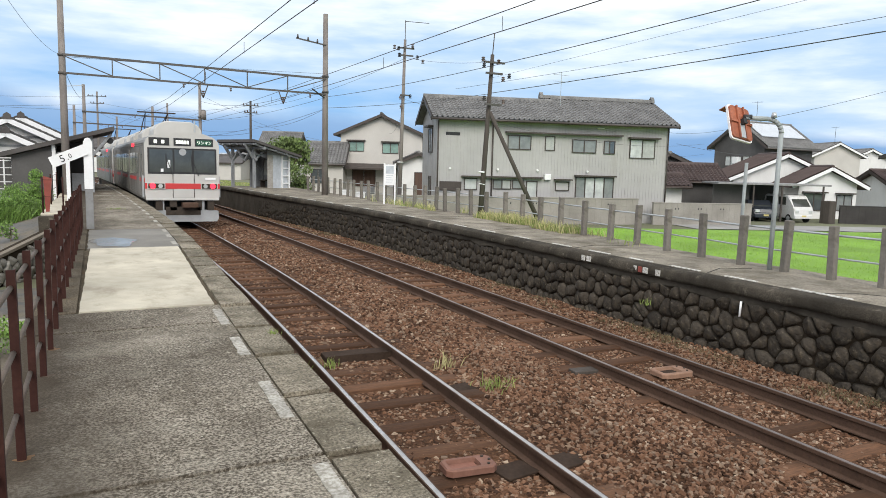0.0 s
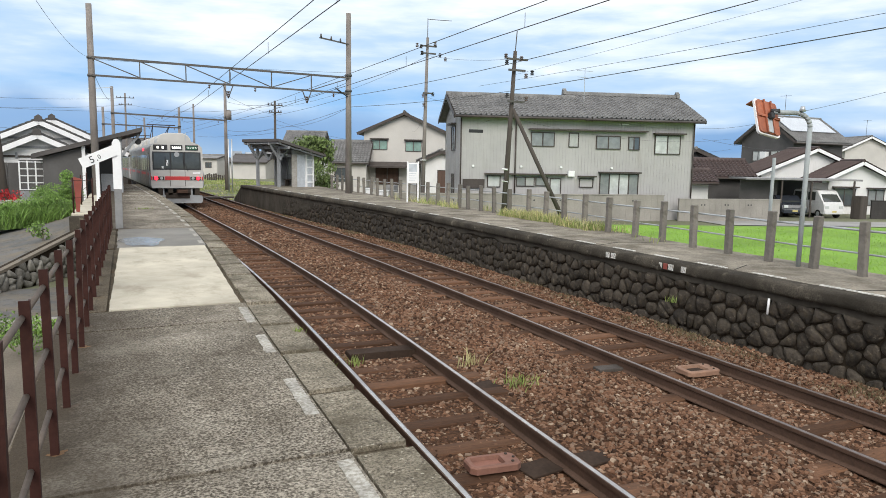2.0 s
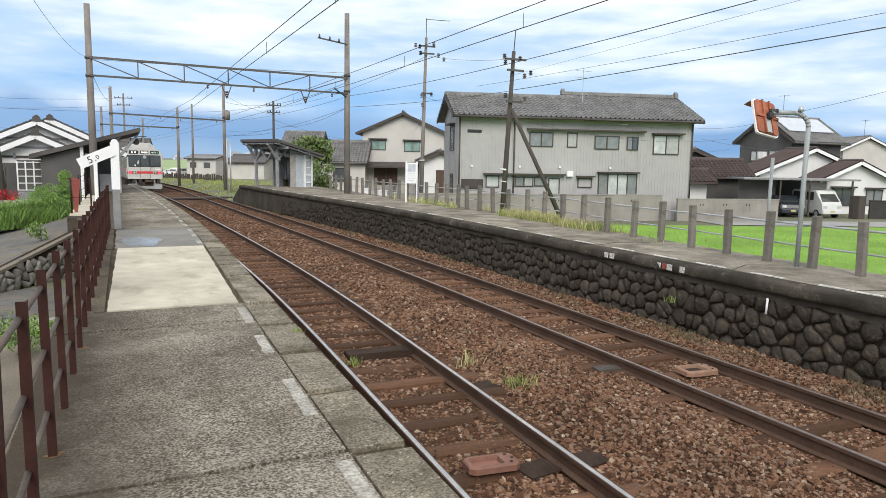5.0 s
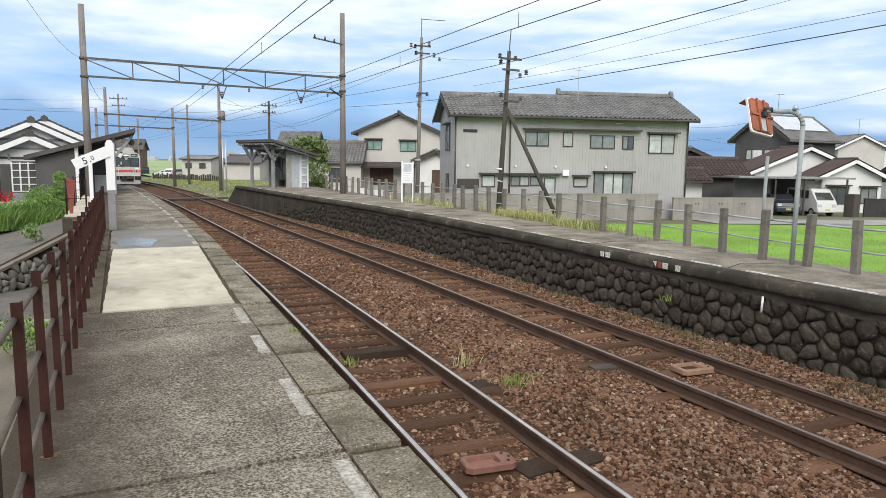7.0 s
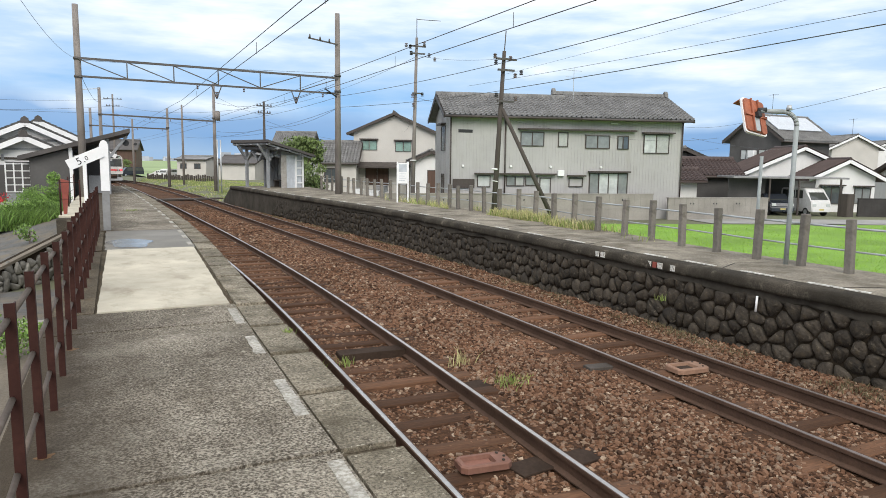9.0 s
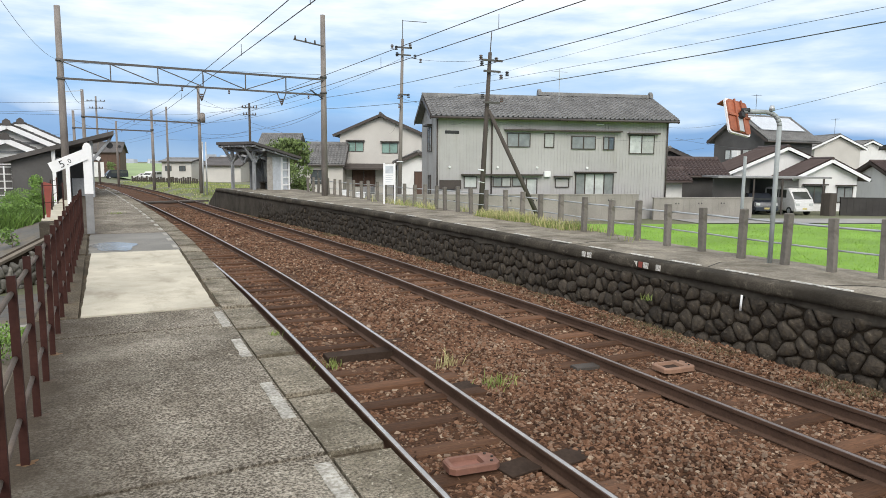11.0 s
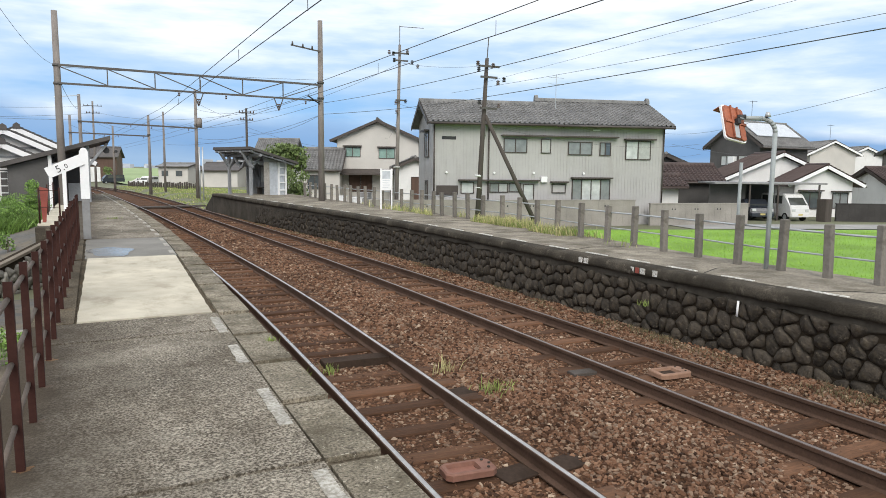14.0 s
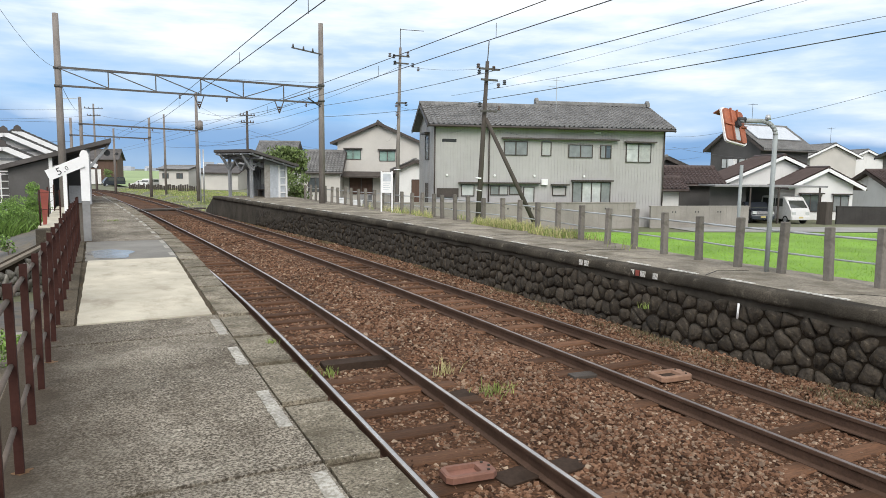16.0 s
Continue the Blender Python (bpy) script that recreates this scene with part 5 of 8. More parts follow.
def big_house():
    # two bodies under stepped roofs; the front runs 14.65 m from the corner
    h = gable_house("large two-storey grey metal-clad house with tiled gable roof", pose(17.9, 36.7, G, 0, 0, -16) @ pose(3.7, 0, 0), 7.4, 5.4, G, 5.40, 6.60, SIDING, TILE, 0.55, 0.42, True, thick=0.09)
    X = 3.7
    bm = bmesh.new()
    prism(bm, [(0.02, 0), (6.5, 0), (6.5, 5.40 - G), (3.30, 6.80 - G), (0.02, 5.40 - G)], 3.7, 14.65 - X, "x")
    part("wall", bm, SIDING, h)
    ze, x1, yr = 5.40 - G, 15.05 - X, 3.30
    zr = ze + yr * (6.60 - 5.40) / 2.7
    for s in (0, 1):
        y0 = -0.55 if s == 0 else 7.15
        z0 = ze - 0.55 * (zr - ze) / yr
        bm = bmesh.new()
        prism(bm, [(y0, z0), (yr, zr), (yr, zr + 0.09), (y0, z0 + 0.09)], 3.7 + 0.422, x1, "x")
        r = part("roof", bm, TILE, h)
        bm = bmesh.new()
        tiled_slope(bm, 3.7 + 0.422, x1, y0, z0 + 0.09, yr, zr + 0.09)
        tagged(part("tiles", bm, TILE, r), kind="stuff")
    bm = bmesh.new()
    prism(bm, [(yr - 0.13, zr + 0.1), (yr + 0.13, zr + 0.1), (yr + 0.10, zr + 0.28), (yr, zr + 0.33), (yr - 0.10, zr + 0.28)], 3.62, x1 + 0.05, "x")
    part("ridge_cap", bm, TILE, h)
    bm = bmesh.new()
    prism(bm, [(2.75, 6.60 - G + 0.16), (yr, 6.60 - G + 0.1), (yr + 0.7, 6.60 - G), (yr, zr + 0.14)], 3.62, 4.13, "x")
    part("step_gable", bm, TRIM, h)
    for x in (3.62, x1):
        bm = bmesh.new()
        prism(bm, [(yr - 0.22, zr + 0.1), (yr + 0.22, zr + 0.1), (yr + 0.16, zr + 0.36), (yr, zr + 0.50), (yr - 0.16, zr + 0.36)], x - 0.12, x + 0.1, "x")
        part("ridge_end_tile", bm, TILE, h)
    for y0 in (-0.55, 7.15):
        bm = bmesh.new()
        beam(bm, (x1 + 0.02, y0, ze - 0.22), (x1 + 0.02, yr, zr + 0.05), 0.05, 0.22)
        part("barge_board", bm, TRIM, h)
    bm = bmesh.new()
    rod(bm, (3.7, -0.63, ze - 0.24), (x1, -0.63, ze - 0.24), 0.06, n=8)
    part("gutter", bm, TRIM, h)
    # seams of the cladding
    bm = bmesh.new()
    x = 0.2
    while x < 14.6:
        box(bm, x - X - 0.005, x - X + 0.005, -0.006, 0.0, 0.1, 5.36 - G)
        x += 0.202
    for y in np.arange(0.4, 5.3, 0.455):
        box(bm, -X - 0.016, -X, y - 0.012, y + 0.012, 0.1, 5.5 - G)
    tagged(part("cladding_seam", bm, M("cladding_seam", (0.39, 0.378, 0.37), 0.6, big=1, fine=5, bump=0), h), kind="stuff")
    for x in (0.05, 3.34, 14.6):
        bm = bmesh.new()
        rod(bm, (x - X, -0.08, 0.2), (x - X, -0.08, 5.35 - G), 0.045, n=8)
        part("downpipe", bm, TRIM, h)
    curtain = M("half_drawn_curtain", (0.46, 0.47, 0.45), 0.3, big=2, fine=5, bump=0)
    front = [(4.27, 4.40, 5.73, 3.55, (PANEMID, PANEMID)), (6.6, 4.41, 7.23, 3.54, (curtain,)), (8.33, 4.27, 9.89, 3.47, (PANEMID, PANEMID)), (10.38, 4.26, 11.11, 3.45, (PANEMID, PANE)),
             (12.08, 4.39, 13.76, 3.23, (PANEPALE, curtain)), (1.67, 1.8, 2.48, 1.1, (PANEPALE,)), (3.44, 1.75, 4.57, 1.17, (PANEMID, curtain)), (4.63, 1.75, 5.39, 1.2, (PANEMID,)),
             (5.52, 1.69, 6.22, 0.5, (PANEPALE,)), (7.35, 1.7, 8.24, 1.15, (SIDING,)), (8.65, 2.01, 11.14, 0.6, (PANEMID, PANEPALE, PANEPALE, PANEMID))]
    for x0, z1, xb, z0, panes in front:
        window(h, (x0 + xb) / 2 - X, (z0 + z1) / 2 - G, xb - x0, z1 - z0, -0.01, None, len(panes), sides=panes)
    for x0, xb, z in ((4.1, 11.5, 4.56), (11.95, 14.0, 4.47), (1.5, 6.5, 1.90), (7.25, 8.35, 1.82), (8.55, 11.2, 2.08)):
        bm = bmesh.new()
        box(bm, x0 - X, xb - X, -0.34, -0.02, z - G - 0.045, z - G + 0.045)
        part("hood", bm, TRIM, h)
    bm = bmesh.new()
    bbox(bm, 0.2 - X, 1.5 - X, -0.12, -0.02, 1.04 - G, 1.58 - G, 0.01)
    part("dark_panel", bm, TRIM, h)
    bm = bmesh.new()
    bbox(bm, 6.6 - X, 7.0 - X, -0.22, -0.02, 1.8 - G, 2.14 - G, 0.02)
    part("meter_box", bm, WHITE, h)
    for x in (0.8, 3.71, 6.18, 9.37):
        bm = bmesh.new()
        rod(bm, (x - X, -0.10, 2.35 - G), (x - X, -0.02, 2.35 - G), 0.07, n=10)
        part("vent_cap", bm, WHITE, h)
    bm = bmesh.new()
    box(bm, 9.9 - X, 10.35 - X, -0.10, -0.02, 4.95 - G, 5.02 - G)
    part("eave_lamp", bm, WHITE, h)
    for x in (0.05, 14.6):
        bm = bmesh.new()
        box(bm, x - X - 0.05, x - X + 0.05, -0.62, -0.03, 5.12 - G, 5.20 - G)
        part("gutter_elbow", bm, TRIM, h)
    window(h, 2.2, 4.0 - G, 1.4, 1.5, -X - 0.01, PANEMID, 2, face="left", hood=True)
    window(h, 2.2, 1.2 - G, 0.9, 1.3, -X - 0.01, PANEMID, 2, face="left")


PANEMID = glass("net_curtain_glass", (0.27, 0.285, 0.28), 0.2)
big_house()
# roof aerial
t = thing("roof_aerial", "thin television aerial on the roof ridge", "aerial", pose(26.2, 36.2, 6.6))
bm = bmesh.new()
rod(bm, (0, 0, -0.3), (0, 0, 1.9), 0.02, n=6)
for z in (1.3, 1.7):
    rod(bm, (-0.6, 0, z), (0.6, 0, z), 0.014, n=5)
part("mast", bm, GALV, t)


def gable_front(label, x, y, rot, w, d, ze, zr, wall, roof, fascia, tile=False, over=0.5, base=G, windows=(), name="house"):
    """A house whose gable end looks to -y before it is turned: built by gable_house, turned a quarter."""
    h = gable_house(label, pose(x, y, base, 0, 0, rot) @ pose(0, 0, 0, 0, 0, 90) @ pose(d / 2, -w / 2, 0), d, w, base, ze, zr, wall, roof, over, 0.45, tile, fascia=fascia, name=name)
    # gable end at local x = -d/2, with y running across it
    for cx, z, ww, hh, n, pane, hood in windows:
        window(h, w / 2 - cx, z - base, ww, hh, -d / 2 - 0.01, pane, n, face="left", hood=hood)
    return h


wh = gable_front("cream two-storey house with a dark gable roof", 23.85, 60.7, -27, 7.6, 9.0, 5.3, 6.95, STUCCO, DARKROOF, TRIM, False, 0.6,
                 windows=((-2.35, 4.1, 1.5, 0.9, 2, PANEGREEN, True), (0.85, 4.0, 1.5, 0.95, 2, PANEGREEN, True), (-1.6, 1.2, 2.2, 1.6, 2, WOODWALL, False)))
bm = bmesh.new()
prism(bm, [(-4.6, 2.55 - G), (-6.3, 2.15 - G), (-6.3, 2.0 - G), (-4.6, 2.3 - G)], 2.2, 8.0)
part("porch_roof", bm, TRIM, wh)
lean = gable_house("low grey annex with a corrugated tiled roof", pose(18.5, 61.0, G, 0, 0, -27), 3.3, 4.5, G, 2.6, 4.2, STUCCO, TILE, 0.4, 0.3, True)
window(lean, -0.6, 1.3 - G, 1.3, 1.3, -0.01, PANE, 2)
sm = gable_front("small low house with a dark tiled roof", 24.9, 54.6, -20, 3.2, 4.0, 2.7, 3.4, PLASTER, TILE, TRIM, True, 0.4, windows=((0.5, 0.7, 1.7, 2.4, 2, WOODWALL, False),))

# houses beyond the paddy
dk = gable_front("dark grey two-storey house with pale panels on its tiled roof", 57.9, 49.4, -88, 5.9, 7.4, 5.35, 7.45, DARKWALL, TILE, TRIM, True, 0.6,
                 windows=((-0.9, 3.75, 1.3, 1.0, 2, PANEPALE, False), (1.3, 3.95, 1.5, 0.6, 2, PANEPALE, False)))
bm = bmesh.new()
box(bm, -3.3, 3.4, 0.9, 3.3, 0.13, 0.19, pose(0, 0, 5.35 - G + 0.16, math.degrees(math.atan2(2.1, 2.95)), 0, 0))
part("roof_panel", bm, PANEL, dk, "pale blue-white roof panels")
bm = bmesh.new()
bbox(bm, -4.2, -3.72, 2.6, 3.3, 3.5 - G, 4.15 - G, 0.03)
part("air_unit", bm, WHITE, dk)
gable_front("white-plastered house with a red-brown gable roof", 49.5, 37.6, -27, 8.2, 4.5, 2.15, 3.95, PLASTER, TILEBROWN, WHITE, True, 0.9)
gable_front("white-plastered house with a red-brown tiled gable", 49.6, 33.9, -27, 4.4, 6, 1.85, 2.95, PLASTER, TILEBROWN, WHITE, True, 0.7,
            windows=((-1.0, 0.45, 1.6, 1.3, 2, PANE, True), (1.3, 0.45, 1.2, 1.2, 2, PANEMID, True)))
wing = gable_house("low house wing with a red-brown roof and dark wall", pose(42.4, 39.8, G, 0, 0, -27), 3.6, 4.2, G, 1.95, 2.95, DARKWALL, TILEBROWN, 0.6, 0.4, True)
gable_house("small white outbuilding with a brown tiled roof", pose(38.3, 38.9, G, 0, 0, -27), 2.2, 3.0, G, 1.55, 2.1, PLASTER, TILEBROWN, 0.7, 0.5, True)
gable_front("grey house with a tiled gable roof", 43.9, 44.6, -35, 4.2, 6, 2.95, 3.9, DARKWALL, TILE, TRIM, True, 0.6)
gable_front("beige two-storey house with a grey tiled roof", 90.0, 60.5, -27, 6.2, 10, 5.3, 6.8, STUCCO, TILE, WHITE, True, 0.7)
gable_front("beige house with a grey roof among other houses", 98.0, 61.0, -27, 5.5, 10, 4.9, 6.2, PLASTER, TILE, WHITE, True, 0.7)
rg = gable_house("grey two-storey house with a tiled roof", pose(74.6, 36.2, G, 0, 0, -27), 7.0, 8, G, 4.6, 5.6, M("taupe_wall", (0.25, 0.225, 0.20), 0.85, big=1, fine=8, bump=0.1), TILE, 0.7, 0.5, True)
window(rg, -1.8, 3.2 - G, 1.6, 1.2, -0.01, PANEPALE, 2, ALU)
gable_house("low house with a grey tiled roof", pose(64.5, 34.5, G, 0, 0, -27), 6.5, 6, G, 1.7, 2.9, PLASTER, TILEBROWN, 0.7, 0.5, True)


def carport():
    t = thing("carport", "flat-roofed carport beside the houses", "carport", pose(42.6, 33.6, G, 0, 0, -33))
    bm = bmesh.new()
    box(bm, -3.75, 3.75, -1.2, 3.3, 2.52, 2.64)
    part("roof", bm, GREYPAINT, t)
    for x in (-1.3, 0.6, 3.3):
        bm = bmesh.new()
        box(bm, x - 0.05, x + 0.05, -1.1, -1.0, 0, 2.52)
        part("post", bm, TRIM, t)
    bm = bmesh.new()
    box(bm, -3.7, -1.2, 0.2, 0.3, 0, 2.52)
    box(bm, -1.3, -1.2, 0.3, 3.2, 0, 2.52)
    box(bm, -1.2, 1.4, 3.0, 3.1, 0, 2.52)
    part("back_wall", bm, DARKWALL, t)


carport()


def block_wall(p0, p1, z0, z1, cap=True, mat=None, label="grey concrete block garden wall", vents=True):
    p0, p1 = Vector((*p0, 0)), Vector((*p1, 0))
    d = p1 - p0
    t = thing("garden_wall", label, "wall", Matrix.Translation((p0.x, p0.y, z0)) @ pose(0, 0, 0, 0, 0, math.degrees(math.atan2(d.y, d.x))), kind="structure")
    L, h = d.length, z1 - z0
    bm = bmesh.new()
    box(bm, 0, L, 0, 0.15, 0, h)
    part("core", bm, mat or BLOCK, t)
    bm = bmesh.new()
    n = int(L / 0.4)
    rows = int(h / 0.2)
    for j in range(rows):
        for i in range(n):
            x = i * L / n
            box(bm, x + 0.006, x + L / n - 0.006, -0.012, 0.0, j * h / rows + 0.006, (j + 1) * h / rows - 0.006)
    tagged(part("block", bm, mat or BLOCK, t), kind="stuff")
    if cap:
        bm = bmesh.new()
        box(bm, -0.02, L + 0.02, -0.04, 0.19, h, h + 0.06)
        part("cap", bm, mat or BLOCK, t)
    if vents:
        bm = bmesh.new()
        for i in range(1, int(L / 1.6)):
            for s in (-0.12, 0.08):
                box(bm, i * 1.6 + s, i * 1.6 + s + 0.07, -0.02, -0.011, h - 0.36, h - 0.27)
        part("vent_hole", bm, BLACK, t)


block_wall((13.6, 36.0), (29.5, 32.3), G, 0.74)
block_wall((30.5, 32.05), (37.3, 30.5), G, 0.52)
block_wall((46.0, 30.4), (52.2, 26.2), G, 0.40, True, M("dark_block", (0.055, 0.05, 0.047), 0.9, big=1, fine=12, bump=0.2), "dark weathered block wall", False)
bm = bmesh.new()
bbox(bm, -0.35, 0.35, -0.35, 0.35, 0, 1.55, 0.03)
part("gate_pillar", bm, POLEDARK, thing("gate_pillar", "dark masonry gate pillar at a driveway", "pillar", pose(45.0, 30.6, G)))


# ---- vehicles ----
def van(label, m, paint, length=3.4, width=1.475, height=1.88, name="parked_van", cat="van", low=False):
    v = thing(name, label, cat, m)
    l, w, h = length, width, height
    bm = bmesh.new()
    if low:
        prof = [(-l / 2, 0.3), (-l / 2, 0.85), (-l / 2 + 0.25, 0.95), (-l / 2 + 0.75, h), (l / 2 - 1.55, h), (l / 2 - 0.95, 1.0), (l / 2 - 0.1, 0.85), (l / 2, 0.6), (l / 2, 0.3)]
    else:
        prof = [(-l / 2, 0.28), (-l / 2, 1.0), (-l / 2 + 0.12, h - 0.05), (-l / 2 + 0.25, h), (l / 2 - 0.95, h), (l / 2 - 0.75, h - 0.06), (l / 2 - 0.22, 1.08), (l / 2 - 0.03, 0.95), (l / 2, 0.6), (l / 2, 0.28)]
    prism(bm, prof, -w / 2, w / 2, "x")
    bmesh.ops.bevel(bm, geom=bm.edges[:], offset=0.05, segments=2, affect="EDGES")
    part("body", bm, paint, v, smooth=False)
    f0, f1 = (l / 2 - 0.75, l / 2 - 0.2) if not low else (l / 2 - 1.5, l / 2 - 1.0)
    z0, z1 = (1.13, h - 0.12) if not low else (1.03, h - 0.08)
    bm = bmesh.new()
    a = [(-w / 2 + 0.12, f1 + 0.02, z0), (w / 2 - 0.12, f1 + 0.02, z0), (w / 2 - 0.16, f0 + 0.02, z1), (-w / 2 + 0.16, f0 + 0.02, z1)]
    va = [bm.verts.new(p) for p in a] + [bm.verts.new((p[0], p[1] - 0.05, p[2] - 0.03)) for p in a]
    for q in ((0, 1, 2, 3), (7, 6, 5, 4), (0, 4, 5, 1), (2, 6, 7, 3), (1, 5, 6, 2), (3, 7, 4, 0)):
        bm.faces.new([va[k] for k in q])
    part("windscreen", bm, CABGLASS, v)
    for s in (-1, 1):
        for y0, y1 in (((-l / 2 + 0.3, -0.1), (0.0, l / 2 - 0.95)) if not low else ((-l / 2 + 0.85, -0.05), (0.05, l / 2 - 1.55))):
            bm = bmesh.new()
            x = s * (w / 2 + 0.004)
            box(bm, min(x, x - s * 0.03), max(x, x - s * 0.03), y0, y1, z0 + 0.05, z1 - 0.02)
            part("side_window", bm, CABGLASS, v)
        bm = bmesh.new()
        bbox(bm, s * (w / 2 - 0.22) - 0.14, s * (w / 2 - 0.22) + 0.14, l / 2 - 0.06, l / 2 + 0.015, 0.66, 0.84, 0.02)
        part("headlight", bm, PANEPALE, v, "clear headlight")
        for y in (-l / 2 + 0.6, l / 2 - 0.6):
            bm = bmesh.new()
            rod(bm, (s * (w / 2 - 0.16), y, 0.28), (s * (w / 2 + 0.01), y, 0.28), 0.28, n=18)
            wh = part("wheel", bm, TYRE, v)
            bm = bmesh.new()
            rod(bm, (s * (w / 2), y, 0.28), (s * (w / 2 + 0.02), y, 0.28), 0.17, n=14)
            part("rim", bm, GALV, wh)
    bm = bmesh.new()
    bbox(bm, -w / 2 + 0.05, w / 2 - 0.05, l / 2 - 0.03, l / 2 + 0.05, 0.3, 0.52, 0.02)
    part("bumper", bm, paint, v)
    bm = bmesh.new()
    box(bm, -0.17, 0.17, l / 2 + 0.045, l / 2 + 0.06, 0.4, 0.52)
    part("number_plate", bm, M("plain_plate", (0.6, 0.5, 0.2), 0.5, big=3, fine=8, bump=0), v)
    return v


van("white kei van parked in front of a carport", pose(43.9, 32.9, G, 0, 0, 164), CARWHITE)
van("dark car parked under a carport", pose(42.2, 34.2, G, 0, 0, 150), CARDARK, 3.9, 1.6, 1.45, "parked_car", "car", True)
van("dark minivan parked near the railway bend", pose(3.9, 165.0, -0.95, 0, 0, 105), CARDARK, 4.4, 1.7, 1.9, "parked_van", "van")
van("white car parked near the line", pose(7.4, 131.0, -0.72, 0, 0, 70), CARWHITE, 3.7, 1.6, 1.45, "parked_car", "car", True)
van("white hatchback with red trim parked by the fence", pose(8.6, 128.0, -0.65, 0, 0, 140), CARWHITE, 3.4, 1.5, 1.7, "parked_car", "car", False)


# ---- far side of the line: mountains, town, sheds ----
def mountains():
    prof = [(-60, 3.8), (-40, 4.2), (-25, 4.5), (-14, 4.9), (-9, 5.1), (-6.2, 5.4), (-4.5, 4.8), (-2, 4.5), (0, 4.4), (2.5, 4.75), (4, 4.6), (7, 4.3), (10, 4.4), (16, 4.3), (25, 3.9), (35, 3.6), (45, 3.5), (52, 3.2), (65, 2.4), (90, 1.8), (120, 1.8)]
    az = np.linspace(-60, 120, 300)
    R = 4000.0
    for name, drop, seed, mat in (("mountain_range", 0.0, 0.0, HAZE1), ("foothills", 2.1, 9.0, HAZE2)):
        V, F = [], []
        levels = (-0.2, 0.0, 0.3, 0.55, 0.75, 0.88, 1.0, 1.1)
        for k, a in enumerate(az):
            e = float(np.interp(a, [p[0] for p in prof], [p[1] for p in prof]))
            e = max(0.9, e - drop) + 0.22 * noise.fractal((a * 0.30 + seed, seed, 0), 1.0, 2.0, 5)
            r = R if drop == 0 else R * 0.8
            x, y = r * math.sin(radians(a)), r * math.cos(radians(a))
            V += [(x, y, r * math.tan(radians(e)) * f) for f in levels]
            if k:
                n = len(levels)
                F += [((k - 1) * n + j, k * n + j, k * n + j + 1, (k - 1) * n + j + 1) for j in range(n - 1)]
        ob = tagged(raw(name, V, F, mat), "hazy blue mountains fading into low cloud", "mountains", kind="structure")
        uv = ob.data.uv_layers.new(name="height")
        for loop in ob.data.loops:
            uv.data[loop.index].uv = (0.0, max(0.0, levels[loop.vertex_index % len(levels)]) / 1.1)


# air haze painted as blue emission, its tint shifting with height and noise
def painted_haze(name, c, top, soft, edge):
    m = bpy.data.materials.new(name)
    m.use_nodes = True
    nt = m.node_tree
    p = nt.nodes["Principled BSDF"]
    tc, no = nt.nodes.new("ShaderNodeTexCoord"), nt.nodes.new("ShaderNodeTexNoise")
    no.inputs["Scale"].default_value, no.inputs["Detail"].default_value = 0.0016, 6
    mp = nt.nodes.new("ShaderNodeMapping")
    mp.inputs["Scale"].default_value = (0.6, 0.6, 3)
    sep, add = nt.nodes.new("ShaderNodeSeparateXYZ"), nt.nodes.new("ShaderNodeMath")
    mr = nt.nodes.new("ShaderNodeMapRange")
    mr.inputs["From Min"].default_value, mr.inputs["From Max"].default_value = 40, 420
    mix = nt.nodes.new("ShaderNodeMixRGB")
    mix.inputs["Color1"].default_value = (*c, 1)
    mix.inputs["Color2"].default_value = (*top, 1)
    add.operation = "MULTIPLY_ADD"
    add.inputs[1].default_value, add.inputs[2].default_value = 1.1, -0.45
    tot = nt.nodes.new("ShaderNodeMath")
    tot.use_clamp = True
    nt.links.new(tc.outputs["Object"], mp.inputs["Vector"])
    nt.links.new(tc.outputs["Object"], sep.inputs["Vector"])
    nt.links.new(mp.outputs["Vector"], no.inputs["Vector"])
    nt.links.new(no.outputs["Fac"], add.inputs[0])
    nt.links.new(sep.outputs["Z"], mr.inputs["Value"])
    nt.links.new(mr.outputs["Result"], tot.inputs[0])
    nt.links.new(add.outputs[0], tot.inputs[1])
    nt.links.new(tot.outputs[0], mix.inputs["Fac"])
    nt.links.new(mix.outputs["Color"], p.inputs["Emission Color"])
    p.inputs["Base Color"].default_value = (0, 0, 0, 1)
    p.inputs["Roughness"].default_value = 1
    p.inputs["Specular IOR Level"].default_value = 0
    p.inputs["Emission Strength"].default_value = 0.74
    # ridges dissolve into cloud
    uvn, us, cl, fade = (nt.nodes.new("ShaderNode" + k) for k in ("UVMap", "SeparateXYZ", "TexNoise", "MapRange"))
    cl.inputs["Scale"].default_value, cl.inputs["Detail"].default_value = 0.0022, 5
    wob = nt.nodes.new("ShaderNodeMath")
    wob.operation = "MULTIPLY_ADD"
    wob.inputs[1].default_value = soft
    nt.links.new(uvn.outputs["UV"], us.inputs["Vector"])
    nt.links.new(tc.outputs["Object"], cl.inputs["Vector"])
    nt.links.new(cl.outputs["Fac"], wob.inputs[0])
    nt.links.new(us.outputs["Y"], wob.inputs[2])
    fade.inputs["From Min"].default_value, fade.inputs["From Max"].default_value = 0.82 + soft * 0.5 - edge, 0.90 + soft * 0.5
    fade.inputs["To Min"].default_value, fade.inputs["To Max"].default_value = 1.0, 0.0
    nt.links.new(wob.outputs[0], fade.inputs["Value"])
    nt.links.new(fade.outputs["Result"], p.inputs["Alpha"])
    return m


